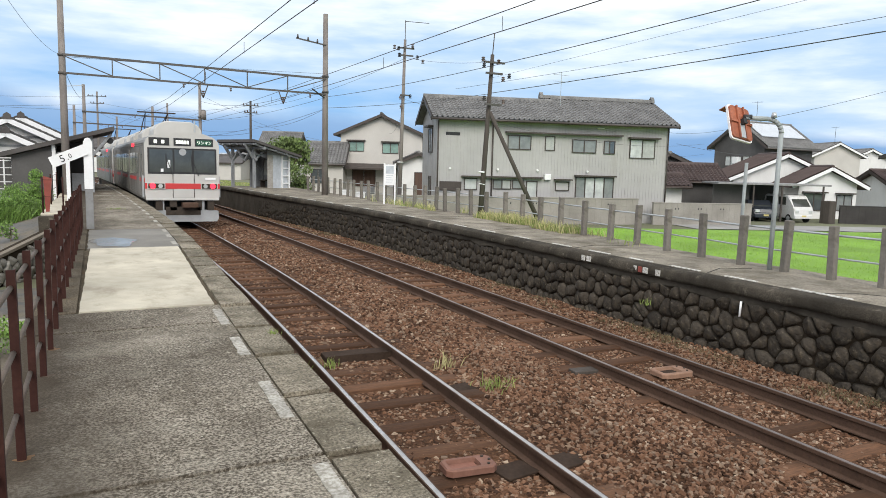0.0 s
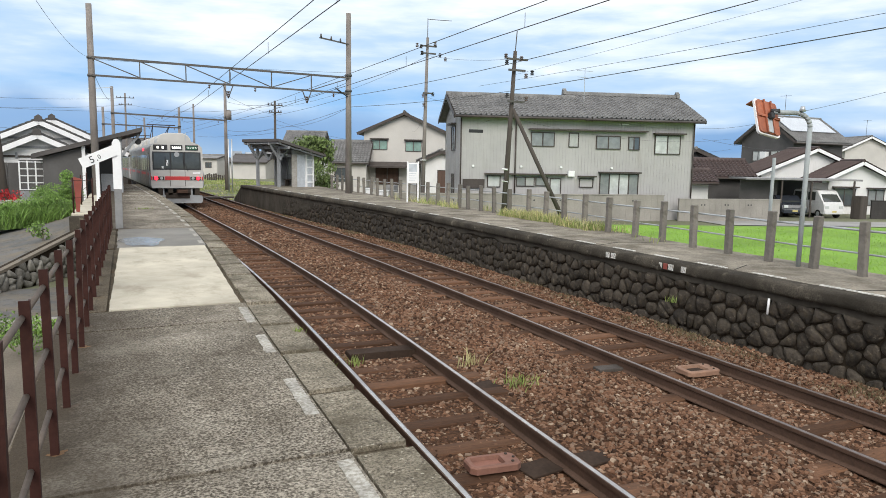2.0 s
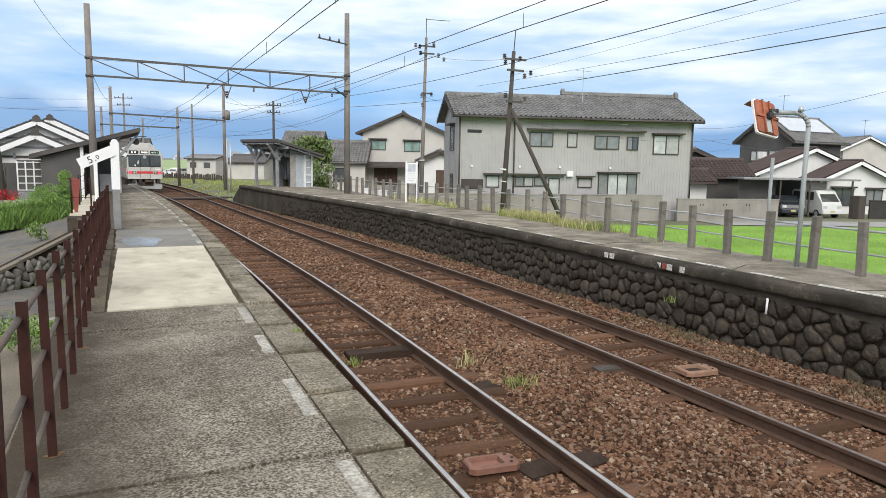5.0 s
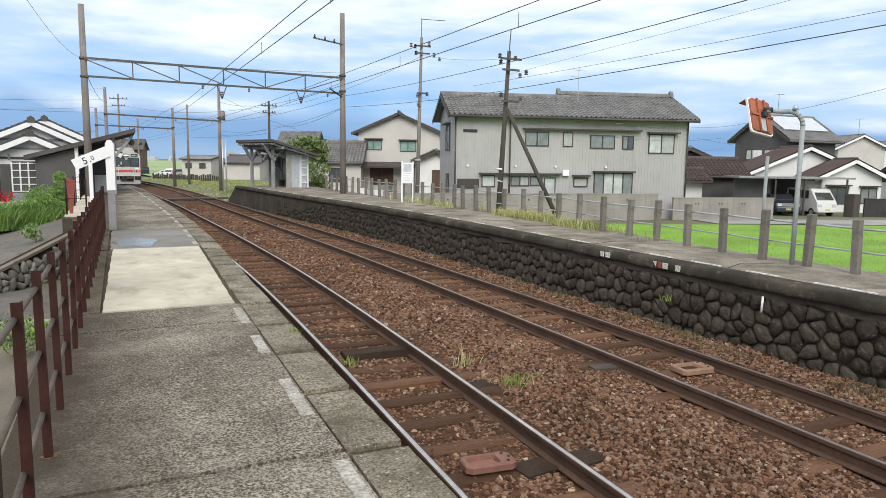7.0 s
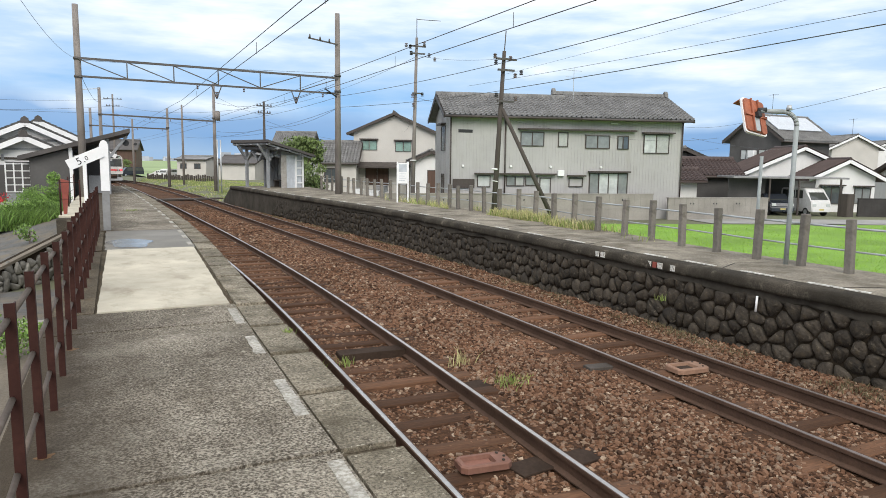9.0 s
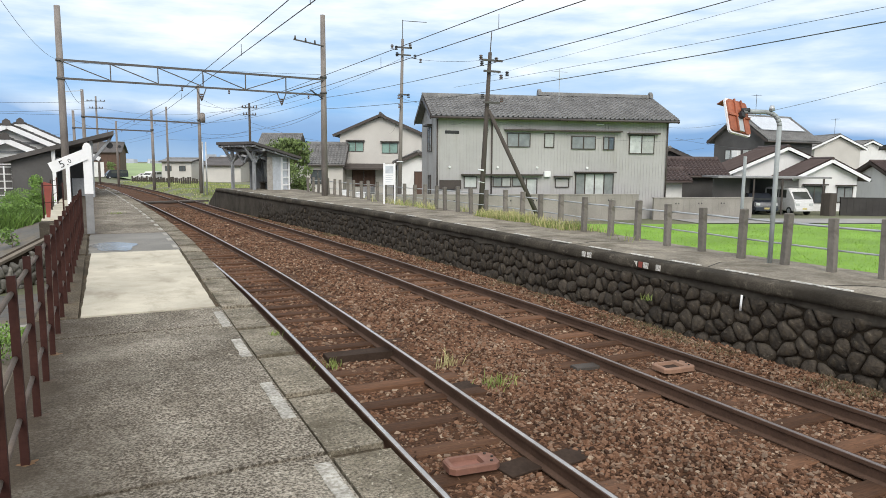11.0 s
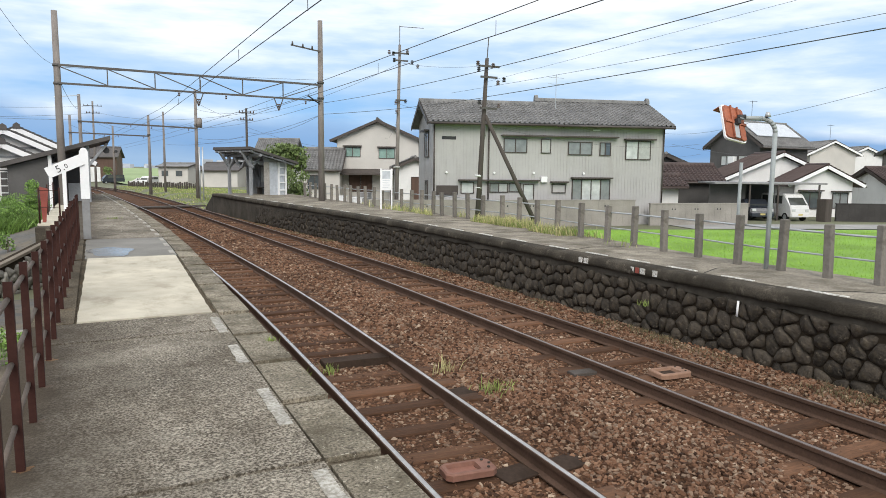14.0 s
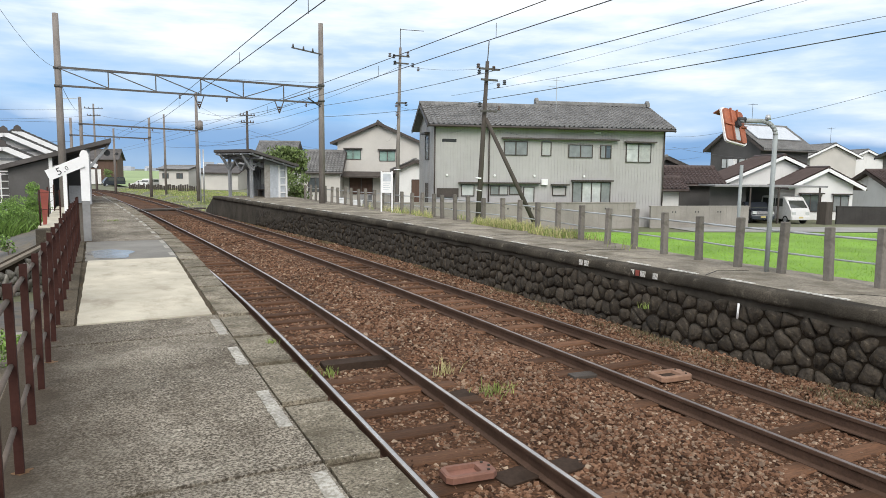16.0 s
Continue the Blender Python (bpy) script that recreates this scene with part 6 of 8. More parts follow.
# the second tint is paler low down, painting horizon haze at the foothill feet
HAZE1 = painted_haze("painted_far_haze", (0.23, 0.43, 0.75), (0.36, 0.56, 0.87), 0.45, 0.16)
HAZE2 = painted_haze("painted_near_haze", (0.40, 0.58, 0.82), (0.25, 0.46, 0.78), 0.6, 0.5)
mountains()

# a few pale blocks of the distant town
rng = random.Random(31)
bm = bmesh.new()
for k in range(70):
    a = radians(rng.uniform(-3, 60))
    d = rng.uniform(900, 1500)
    w, hh = rng.uniform(8, 24), rng.uniform(4, 9) + (rng.random() < 0.12) * 9
    x, y = d * math.sin(a), d * math.cos(a)
    z = (d - 260) * 0.003 - 1
    box(bm, x - w / 2, x + w / 2, y - 6, y + 6, z, z + hh)
tagged(part("distant_town", bm, M("pale_town_walls", (0.52, 0.56, 0.62), 0.9, big=0.02, fine=0.1, bump=0, island=True, rand=0.2)), "pale distant town buildings below the mountains", "buildings", kind="stuff")


def crown_leaves(bm, c, r, n, rng, size=0.12, squash=0.8):
    for _ in range(n):
        v = Vector((rng.gauss(0, 1), rng.gauss(0, 1), rng.gauss(0, 1))).normalized() * r * rng.uniform(0.45, 1.05)
        v.z *= squash
        if noise.noise(v * (1.6 / r) + Vector(c)) < -0.12:
            continue
        p = Vector(c) + v
        q = Euler((rng.uniform(0, 6.3), rng.uniform(0, 6.3), rng.uniform(0, 6.3))).to_matrix()
        s = size * rng.uniform(0.6, 1.3)
        vs = [bm.verts.new(p + q @ Vector(o)) for o in ((-s, 0, 0), (0, -s * 0.5, s * 0.1), (s, 0, 0), (0, s * 0.5, s * 0.1))]
        bm.faces.new(vs)


def tree(label, x, y, z, h, r, n, mat, seed, size=0.12, name="tree", cat="tree"):
    rng = random.Random(seed)
    t = thing(name, label, cat, pose(x, y, z))
    bm = bmesh.new()
    thin = 1.0 if name == "tree" else 0.15
    rod(bm, (0, 0, -0.1), (0.1, 0, h * 0.6), 0.1 * thin, 0.05 * thin, 8)
    for k in range(5):
        a = k * 1.3
        rod(bm, (0.06, 0, h * (0.3 + 0.06 * k)), (r * 0.7 * math.cos(a), r * 0.7 * math.sin(a), h * (0.55 + 0.08 * k)), 0.04 * thin, 0.015 * thin, 6)
    part("trunk", bm, BARK, t)
    bm = bmesh.new()
    for k in range(9):
        a, d = rng.uniform(0, 6.3), rng.uniform(0, 0.7) * r
        crown_leaves(bm, (d * math.cos(a), d * math.sin(a), h * rng.uniform(0.45, 0.95)), r * rng.uniform(0.35, 0.6), n // 9, rng, size)
    tagged(part("crown", bm, mat, t), kind="stuff")
    return t


tree("leafy green tree behind the platform shelter", 11.9, 47.6, G, 4.9, 2.0, 7500, LEAFDARK, 3)
tree("leafy green bush beside the shelter", 12.0, 44.2, G, 3.0, 1.1, 2600, LEAFDARK, 4, 0.09)
gable_house("far house with a dark hipped tile roof", pose(26.0, 110.0, G, 0, 0, -27), 5.6, 5.0, G, 5.5, 7.1, STUCCO, TILE, 0.7, 0.5, True)
shop = gable_house("low cream workshop with a flat grey roof", pose(12.0, 123.0, G, 0, 0, -30), 5.0, 5.0, G, 2.7, 3.1, STUCCO, TILE, 0.4, 0.3, name="workshop", category="workshop")
for k in (-1.4, 1.0):
    window(shop, k, 1.6 - G, 1.1, 0.9, -0.01, PANE, 2)
gable_house("pale warehouse in the distance", pose(26.0, 118.0, G, 0, 0, -30), 16.0, 9.0, G, 3.0, 3.8, STUCCO, TILE, 0.4, 0.3, name="warehouse", category="warehouse")
gable_house("pale low house in the distance", pose(17.5, 112.0, G, 0, 0, -30), 6.0, 7.0, G, 2.2, 3.2, STUCCO, DARKROOF, 0.4, 0.3)
hut = gable_house("brown board-clad barn with a dark roof beside the line", pose(2.0, 190.0, -1.0, 0, 0, -12), 7.0, 8.0, -1.0, 5.2, 7.4, WOODWALL, DARKROOF, 0.5, 0.5, name="barn", category="barn")
bm = bmesh.new()
box(bm, -3.4, -0.2, -0.03, 0.0, 0.0, 3.6)
part("lower_panel", bm, PLASTER, hut)
tree("dark shrub beside the barn", 3.4, 184.0, -0.95, 3.6, 1.4, 1800, LEAFDARK, 8, 0.14, "shrub", "shrub")

# old sleepers set upright as a fence beyond the loop
t = thing("sleeper_fence", "low fence of dark upright old sleepers", "fence")
rng = random.Random(6)
for k in range(34):
    f = k / 33
    bm = bmesh.new()
    h = rng.uniform(0.75, 1.05)
    bbox(bm, -0.11, 0.11, -0.07, 0.07, 0, h, 0.01)
    o = part("upright", bm, POLEDARK, t)
    o.matrix_basis = pose(4.9 + 7.6 * f, 116 - 17 * f, ground_height(4.9 + 7.6 * f, 116 - 17 * f) - 0.05, rng.uniform(-3, 3), rng.uniform(-4, 4), rng.uniform(0, 40))


# ---- shelter on the island platform ----
def right_shelter():
    t = thing("platform_shelter", "grey timber platform shelter with a sloping roof and braced posts", "shelter", Matrix.Translation((8.4, 41.0, PLAT)) @ pose(0, 0, 0, 0, 0, 115))
    # local x runs along the open front away from the camera, local y towards the track (front is +y)
    def bar(name, p, q, w=0.13, mat=None):
        bm = bmesh.new()
        beam(bm, p, q, w)
        part(name, bm, mat or GREYWOOD, t)
    for x in (0.3, 2.4):
        bar("post", (x, 0, 0), (x, 0, 2.35), 0.15)
        bar("brace", (x, 0.02, 1.65), (x, 0.6, 2.45), 0.11)
        bar("brace", (x, -0.02, 1.65), (x, -0.7, 2.2), 0.11)
        bar("rafter", (x, 0.7, 2.53), (x, -2.5, 1.79), 0.13)
    for x in (0.1, 2.4):
        bar("back_post", (x, -2.2, 0), (x, -2.2, 1.9), 0.13, GREYWOOD)
    bar("front_beam", (-0.7, 0, 2.33), (2.85, 0, 2.33), 0.15)
    bar("brace", (0.05, 0, 1.6), (0.75, 0, 2.3), 0.10)
    bar("brace", (1.3, 0, 1.6), (1.95, 0, 2.3), 0.10)
    bar("brace", (1.2, 0, 1.6), (0.6, 0, 2.3), 0.10)
    bm = bmesh.new()
    prism(bm, [(0.75, 2.64), (-2.7, 1.84), (-2.7, 1.98), (0.75, 2.80)], -0.75, 2.9, "x")
    part("roof", bm, DARKROOF, t)
    bm = bmesh.new()
    box(bm, 0, 2.5, -2.30, -2.24, 0, 1.9)
    part("back_wall", bm, GREYWOOD, t)
    for x in (0.5, 1.55):
        bm = bmesh.new()
        box(bm, x, x + 0.75, -2.235, -2.21, 0.75, 1.65)
        part("window_pane", bm, PANEPALE, t, "pale window in the back wall")
    # roof timbers and arched struts under the sheets
    for x in (-0.55, 1.0, 1.7, 2.75):
        bar("rafter", (x, 0.7, 2.55), (x, -2.6, 1.80), 0.09)
    for y, z in ((0.6, 2.56), (-0.8, 2.23), (-1.6, 2.05)):
        bar("purlin", (-0.7, y, z), (2.85, y, z), 0.08)
    for x in (0.3, 2.4):
        bar("tie_beam", (x, 0.0, 1.98), (x, -2.2, 1.80), 0.11)
        for (y0, z0), (y1, z1) in zip(((-2.15, 0.9), (-1.75, 1.45), (-1.2, 1.72)), ((-1.75, 1.45), (-1.2, 1.72), (-0.5, 1.88))):
            bar("arched_strut", (x, y0, z0), (x, y1, z1), 0.10)
    for x0, x1 in ((2.4, 3.0), (2.4, 1.75)):
        bar("brace", (x0, 0, 1.55), (x1, 0, 2.3), 0.10)
    bm = bmesh.new()
    box(bm, -0.01, 0.03, -1.1, -0.72, 0.0, 1.95)
    part("end_board", bm, TERRA, t, "pinkish weathered board")
    bm = bmesh.new()
    prism(bm, [(-0.7, 1.96), (-2.25, 1.92), (-0.7, 2.22)], -0.02, 0.02, "x")
    part("gable_board", bm, GREYWOOD, t)
    bm = bmesh.new()
    box(bm, -0.02, 0.04, -2.2, -1.1, 0.0, 1.95)
    part("end_wall", bm, PANEL, t, "pale boarded end wall")
    bm = bmesh.new()
    box(bm, 2.46, 2.52, -2.2, -1.3, 0.0, 1.9)
    part("end_wall", bm, GREYWOOD, t)
    for k in range(4):
        bm = bmesh.new()
        z = 0.25 + 0.45 * k
        box(bm, -0.09, -0.03, -2.25, -1.75, z, z + 0.08)
        part("lattice_bar", bm, WHITE, t)
    for y in (-2.27, -1.75):
        bm = bmesh.new()
        box(bm, -0.10, -0.02, y - 0.05, y + 0.05, 0, 1.95)
        part("lattice_post", bm, WHITE, t)
    b = thing("platform_bench", "dark wooden bench inside the platform shelter", "bench", Matrix.Translation((8.4, 41.0, PLAT)) @ pose(0, 0, 0, 0, 0, 115))
    bm = bmesh.new()
    bbox(bm, 0.4, 2.2, -2.15, -1.75, 0.38, 0.44, 0.01)
    part("seat", bm, POLEDARK, b)
    for x in (0.5, 1.3, 2.1):
        bm = bmesh.new()
        box(bm, x - 0.04, x + 0.04, -2.1, -1.8, 0, 0.38)
        part("leg", bm, POLEDARK, b)


right_shelter()


# ---- left side: shelter, house, path and retaining wall ----
def left_shelter():
    t = thing("station_shelter", "dark sheet-clad waiting shed with a rising lean-to roof", "shelter", pose(0, 34.5, 0))
    bm = bmesh.new()
    prism(bm, [(-3.6, 2.36), (0.78, 3.66), (0.78, 3.84), (-3.6, 2.56)], -0.3, 6.0)
    part("roof", bm, DARKROOF, t)
    bm = bmesh.new()
    prism(bm, [(-3.2, -0.3), (-1.72, -0.3), (-1.72, 2.88), (-3.2, 2.44)], 0, 5.8)
    part("wall", bm, DARKWALL, t)
    bm = bmesh.new()
    box(bm, -1.72, -0.2, 5.0, 5.1, 0.6, 3.3)
    part("back_wall", bm, DARKWALL, t)
    for x, y, mat in ((-1.62, 0.0, WHITE), (-0.15, 0.1, GREYWOOD), (-0.15, 2.8, GREYWOOD), (-0.15, 5.4, GREYWOOD)):
        bm = bmesh.new()
        box(bm, x - 0.07, x + 0.07, y - 0.07, y + 0.07, 0.3, 2.95 + (x + 1.6) * 0.29)
        part("post", bm, mat, t)
        if x > -1:
            bm = bmesh.new()
            beam(bm, (x, y, 2.5), (0.65, y, 3.5), 0.11)
            part("brace", bm, GREYWOOD, t)
    bm = bmesh.new()
    box(bm, -1.0, -0.3, 1.5, 1.8, 0.9, 1.7)
    part("cabinet", bm, GREYWOOD, t)
    bm = bmesh.new()
    prism(bm, [(-1.45, 2.45), (-0.25, 2.45), (-0.25, 2.62), (-1.45, 2.62)], -0.9, -0.85)
    part("hanging_board", bm, GREYPAINT, t)
    for x, y, z in ((0.72, 0.2, 3.2),):
        s = thing("platform_speaker", "small black round lamp hung under the roof end", "lamp", pose(x - 0.12, 34.5 + y, z))
        bm = bmesh.new()
        rod(bm, (0, 0, 0), (0, 0.15, 0), 0.14, 0.10, 14)
        rod(bm, (0, 0.05, 0.1), (0, 0.05, 0.36), 0.02, n=6)
        part("housing", bm, BLACK, s)


left_shelter()


def left_house():
    for lab, x, y, w, d, ze, zr in (("white-plastered traditional house with tiled gables", -3.63, 45.2, 6.6, 7, 2.85, 4.42), ("white-plastered front gable of a traditional house", -3.94, 41.6, 5.6, 3.4, 2.85, 4.16), ("white-plastered entrance porch with a tiled gable", -3.75, 38.6, 3.6, 2.6, 2.55, 3.38)):
        h = gable_front(lab, x, y, 4, w, d, ze, zr, PLASTER, TILE, WHITE, True, 0.55, base=-0.7)
        dd, zz = -d / 2 - 0.02, zr + 0.7
        for z, ww in ((ze + 0.7 - 0.1, w * 0.9), (ze + 0.7 + 0.42 * (zr - ze), w * 0.5)):
            bm = bmesh.new()
            box(bm, dd - 0.03, dd + 0.01, w / 2 - ww / 2, w / 2 + ww / 2, z - 0.05, z + 0.05)
            part("timber", bm, POLEDARK if z < ze + 0.75 else GREYWOOD, h)
        for yy in (-0.9, 0.9):
            bm = bmesh.new()
            box(bm, dd - 0.03, dd + 0.01, w / 2 + yy - 0.05, w / 2 + yy + 0.05, ze + 0.5, zr + 0.7 - 0.75)
            part("timber", bm, GREYWOOD, h)
        bm = bmesh.new()
        prism(bm, [(w / 2 - 0.2, zr + 0.78), (w / 2 + 0.2, zr + 0.78), (w / 2 + 0.17, zr + 1.02), (w / 2, zr + 1.14), (w / 2 - 0.17, zr + 1.02)], dd - 0.5, dd - 0.2, "x")
        part("ridge_end_tile", bm, DARKROOF, h)
    t = thing("porch_screen", "dark board screen under the house porch", "screen", pose(-3.75, 38.5, -0.7, 0, 0, 4))
    for k in range(6):
        bm = bmesh.new()
        box(bm, -1.9 + 0.62 * k + 0.01, -1.9 + 0.62 * (k + 1) - 0.01, -0.08, -0.03, 0.0, 2.85)
        part("board", bm, GREYWOOD if k == 2 else DARKWALL, t)
    # lattice window and door of the porch
    t = thing("lattice_door", "pale lattice sliding door of the house", "door", pose(-3.72, 37.2, -0.7))
    bm = bmesh.new()
    box(bm, -0.7, 0.7, 0, 0.05, 0, 3.0)
    part("leaf", bm, DARKWALL, t)
    for k in range(5):
        bm = bmesh.new()
        box(bm, -0.7 + 0.33 * k - 0.02, -0.7 + 0.33 * k + 0.04, -0.03, 0, 1.6, 2.95)
        part("bar", bm, WHITE, t)
        bm = bmesh.new()
        box(bm, -0.7, 0.7, -0.035, 0, 1.6 + 0.32 * k, 1.64 + 0.32 * k)
        part("bar", bm, WHITE, t)
    bm = bmesh.new()
    box(bm, -0.7, 0.7, -0.04, 0, 0.0, 1.55)
    part("lower_panel", bm, GREYWOOD, t)


left_house()
lone_pole(-4.35, 33.0, -0.7, 6.6, 0.15, POLEDARK, (), "leaning dark pole beside the house", -0.5)


def left_yard():
    yard = strip("dirt_yard", lambda y: -12.0, lambda y: -0.55, -9, 14.4, -0.66, DIRT, 2.0)
    tagged(yard, "gravelly dirt strip below the platform", "ground", kind="structure")
    lane = strip("lane", lambda y: -14.0, lambda y: -0.55, 14.6, 18.6, -0.655, PATH_MAT, 1.0)
    tagged(lane, "worn grey asphalt lane", "lane", kind="structure")
    bm = bmesh.new()
    bbox(bm, -9, -0.7, 14.35, 14.6, -0.8, -0.55, 0.02)
    tagged(part("kerb", bm, BLOCK), "pale concrete kerb along the lane", "kerb", kind="structure")
    # sloping path that climbs to the platform, on a masonry wall
    a, b = Vector((-3.2, 17.4)), Vector((-0.7, 21.9))
    bm = bmesh.new()
    n = 12
    rows = []
    for k in range(n + 1):
        f = k / n
        p = a.lerp(b, f)
        z = -0.42 + 1.05 * f
        q = Vector((-6.5, 22.0)).lerp(Vector((-1.5, 34.0)), f)
        rows.append([bm.verts.new((*p, z)), bm.verts.new((*((p + q) / 2), z - 0.02)), bm.verts.new((*q, min(0.2, z - 0.1)))])
    for r, s in zip(rows, rows[1:]):
        for k in range(2):
            bm.faces.new((r[k], s[k], s[k + 1], r[k + 1]))
    tagged(part("sloping_path", bm, PATH_MAT), "grey asphalt path sloping up to the platform", "path", kind="structure")
    w = thing("retaining_wall", "dry-laid pale stone retaining wall below the path", "wall", kind="structure")
    d = (b - a)
    L = d.length
    u = d / L
    bm = bmesh.new()
    vs = [(a, -0.8), (b, -0.8), (b, 0.60), (a, -0.46)]
    f1 = [bm.verts.new((p.x + 0.06 * u.y, p.y - 0.06 * u.x + 0.10, z)) for p, z in vs]
    f2 = [bm.verts.new((p.x - 0.35 * u.y, p.y + 0.35 * u.x, z)) for p, z in vs]
    for k in range(4):
        bm.faces.new((f1[k], f1[(k + 1) % 4], f2[(k + 1) % 4], f2[k]))
    bm.faces.new(f1)
    bm.faces.new(f2[::-1])
    part("core", bm, MORTAR, w)
    rng = random.Random(14)
    for c, poly in rubble(0, L, -0.72, 0.5, 0.17, rng, 2.1):
        if c[1] > -0.5 + 1.05 * c[0] / L:
            continue
        v, f = stone_mesh(c, poly, rng, 0.075, 0.008)
        me = bpy.data.meshes.new("stone")
        me.from_pydata(v, [], f)
        me.materials.append(PALESTONE)
        me.polygons.foreach_set("use_smooth", [True] * len(f))
        p = a + u * c[0]
        ang = math.degrees(math.atan2(u.y, u.x)) - 90
        piece("stone", me, w, pose(p.x + 0.05 * u.y, p.y - 0.05 * u.x + 0.06, c[1], 0, 0, ang))
    bm = bmesh.new()
    beam(bm, (a.x, a.y, -0.40), (b.x, b.y, 0.64), 0.14, 0.07)
    part("kerb", bm, DIRT, w)
    # pale apron beside the shelter
    bm = bmesh.new()
    bbox(bm, -1.42, -0.64, 22.1, 34.4, -0.7, 0.86, 0.015)
    tagged(part("concrete_apron", bm, NEWCON), "pale concrete apron beside the platform", "pavement", kind="structure")
    bm = bmesh.new()
    bbox(bm, -1.45, -0.64, 21.6, 22.08, -0.7, 0.80, 0.02)
    tagged(part("apron_step", bm, COPING), "dark weathered concrete step", "step", kind="structure")
    t = thing("wire_railing", "thin iron posts with wires at the apron edge", "railing", pose(0, 22.25, 0.86))
    for x, y in ((-1.36, 0), (-0.86, 0), (-1.36, 4), (-1.36, 8)):
        bm = bmesh.new()
        rod(bm, (x, y, 0), (x, y, 1.0), 0.022, n=8)
        part("post", bm, BROWN, t)
    for z in (0.45, 0.92):
        bm = bmesh.new()
        rod(bm, (-1.36, 0, z), (-0.86, 0, z), 0.008, n=5)
        part("wire", bm, BROWN, t)
        bm = bmesh.new()
        rod(bm, (-1.36, 0, z), (-1.36, 8, z), 0.008, n=5)
        part("wire", bm, BROWN, t)
    t = thing("red_marker_post", "faded red tapering marker board on the apron", "marker", pose(-1.27, 22.7, 0.86))
    bm = bmesh.new()
    prism(bm, [(-0.05, 0), (0.04, 0), (0.13, 0.95), (-0.09, 1.02)], -0.02, 0.04)
    part("board", bm, REDPAINT, t)
    t = thing("white_post", "thin white post on the apron", "post", pose(-0.86, 27.0, 0.86))
    bm = bmesh.new()
    bbox(bm, -0.06, 0.06, -0.06, 0.06, 0, 1.5, 0.01)
    part("shaft", bm, WHITE, t)
    t = thing("flower_planter", "pale planter box with red flowers by the house", "planter", pose(-4.0, 30.5, 0.40))
    bm = bmesh.new()
    bbox(bm, -0.5, 0.5, -0.2, 0.2, 0, 0.4, 0.02)
    part("box", bm, TERRA, t)
    bm = bmesh.new()
    crown_leaves(bm, (0, 0, 0.55), 0.5, 500, random.Random(3), 0.06, 0.5)
    tagged(part("flowers", bm, REDFLOWER, t), kind="stuff")
    # shrubs between path and house
    for k, (x, y, h, r) in enumerate(((-2.3, 27.2, 0.95, 0.7), (-2.9, 26.6, 0.75, 0.7), (-1.85, 28.0, 1.7, 0.5), (-3.6, 26.0, 0.6, 0.7), (-2.5, 29.2, 1.1, 0.7), (-4.2, 25.4, 0.6, 0.7))):
        tree("bright green weeds and shrubs beside the path", x, y, 0.22, h, r, 6500, LEAF, 40 + k, 0.03, "shrub", "shrub")
    tree("small green weed clump on the path edge", -2.15, 21.4, -0.1, 0.8, 0.3, 500, LEAF, 60, 0.04, "shrub", "shrub")
    for k, (x, y, h, r) in enumerate(((-1.0, 11.8, 0.55, 0.4), (-0.95, 12.8, 0.5, 0.4), (-1.5, 12.3, 0.5, 0.5), (-0.85, 8.6, 0.35, 0.25), (-0.9, 6.4, 0.3, 0.25), (-2.2, 13.6, 0.4, 0.5), (-2.9, 13.0, 0.5, 0.5), (-0.8, 10.2, 0.5, 0.25))):
        tree("low green weeds below the platform fence", x, y, -0.68, h, r, 1300, LEAF, 70 + k, 0.03, "weed", "weed")


left_yard()


# ---- things between the rails ----
def track_box(label, x, y, rot, w, d, RUSTBOX, hole):
    t = thing("track_box", label, "track box", pose(x, y, -0.12, 0, 0, rot), "track boxes")
    def corner_ring(fx, fy, ox, z, c):
        return [(ox + sx * (fx - (0 if k else c)), sy * (fy - (c if k else 0)), z) for sx, sy, ks in ((1, 1, (0, 1)), (1, -1, (1, 0)), (-1, -1, (0, 1)), (-1, 1, (1, 0))) for k in ks]
    bm = bmesh.new()
    rings = [corner_ring(w / 2, d / 2, 0, 0, 0.045), corner_ring(w / 2, d / 2, 0, 0.05, 0.045), corner_ring(w / 2 - 0.012, d / 2 - 0.012, 0, 0.062, 0.045),
             corner_ring(w * 0.30, d * 0.33, -w * 0.10, 0.062, 0.015), corner_ring(w * 0.28, d * 0.30, -w * 0.10, 0.028, 0.015)]
    vs = [[bm.verts.new(p) for p in r] for r in rings]
    for a, c in zip(vs, vs[1:]):
        for k in range(8):
            bm.faces.new((a[k], c[k], c[(k + 1) % 8], a[(k + 1) % 8]))
    part("case", bm, RUSTBOX, t)
    bm = bmesh.new()
    bbox(bm, -w * 0.37, w * 0.17, -d * 0.29, d * 0.29, 0.01, 0.030, 0.004)
    part("recess_floor", bm, hole, t)
    for x, y in ((w * 0.34, -d * 0.3), (w * 0.34, d * 0.3), (w * 0.42, 0)):
        bm = bmesh.new()
        rod(bm, (x, y, 0.058), (x, y, 0.072), 0.014, n=6)
        part("bolt", bm, UNDER, t)


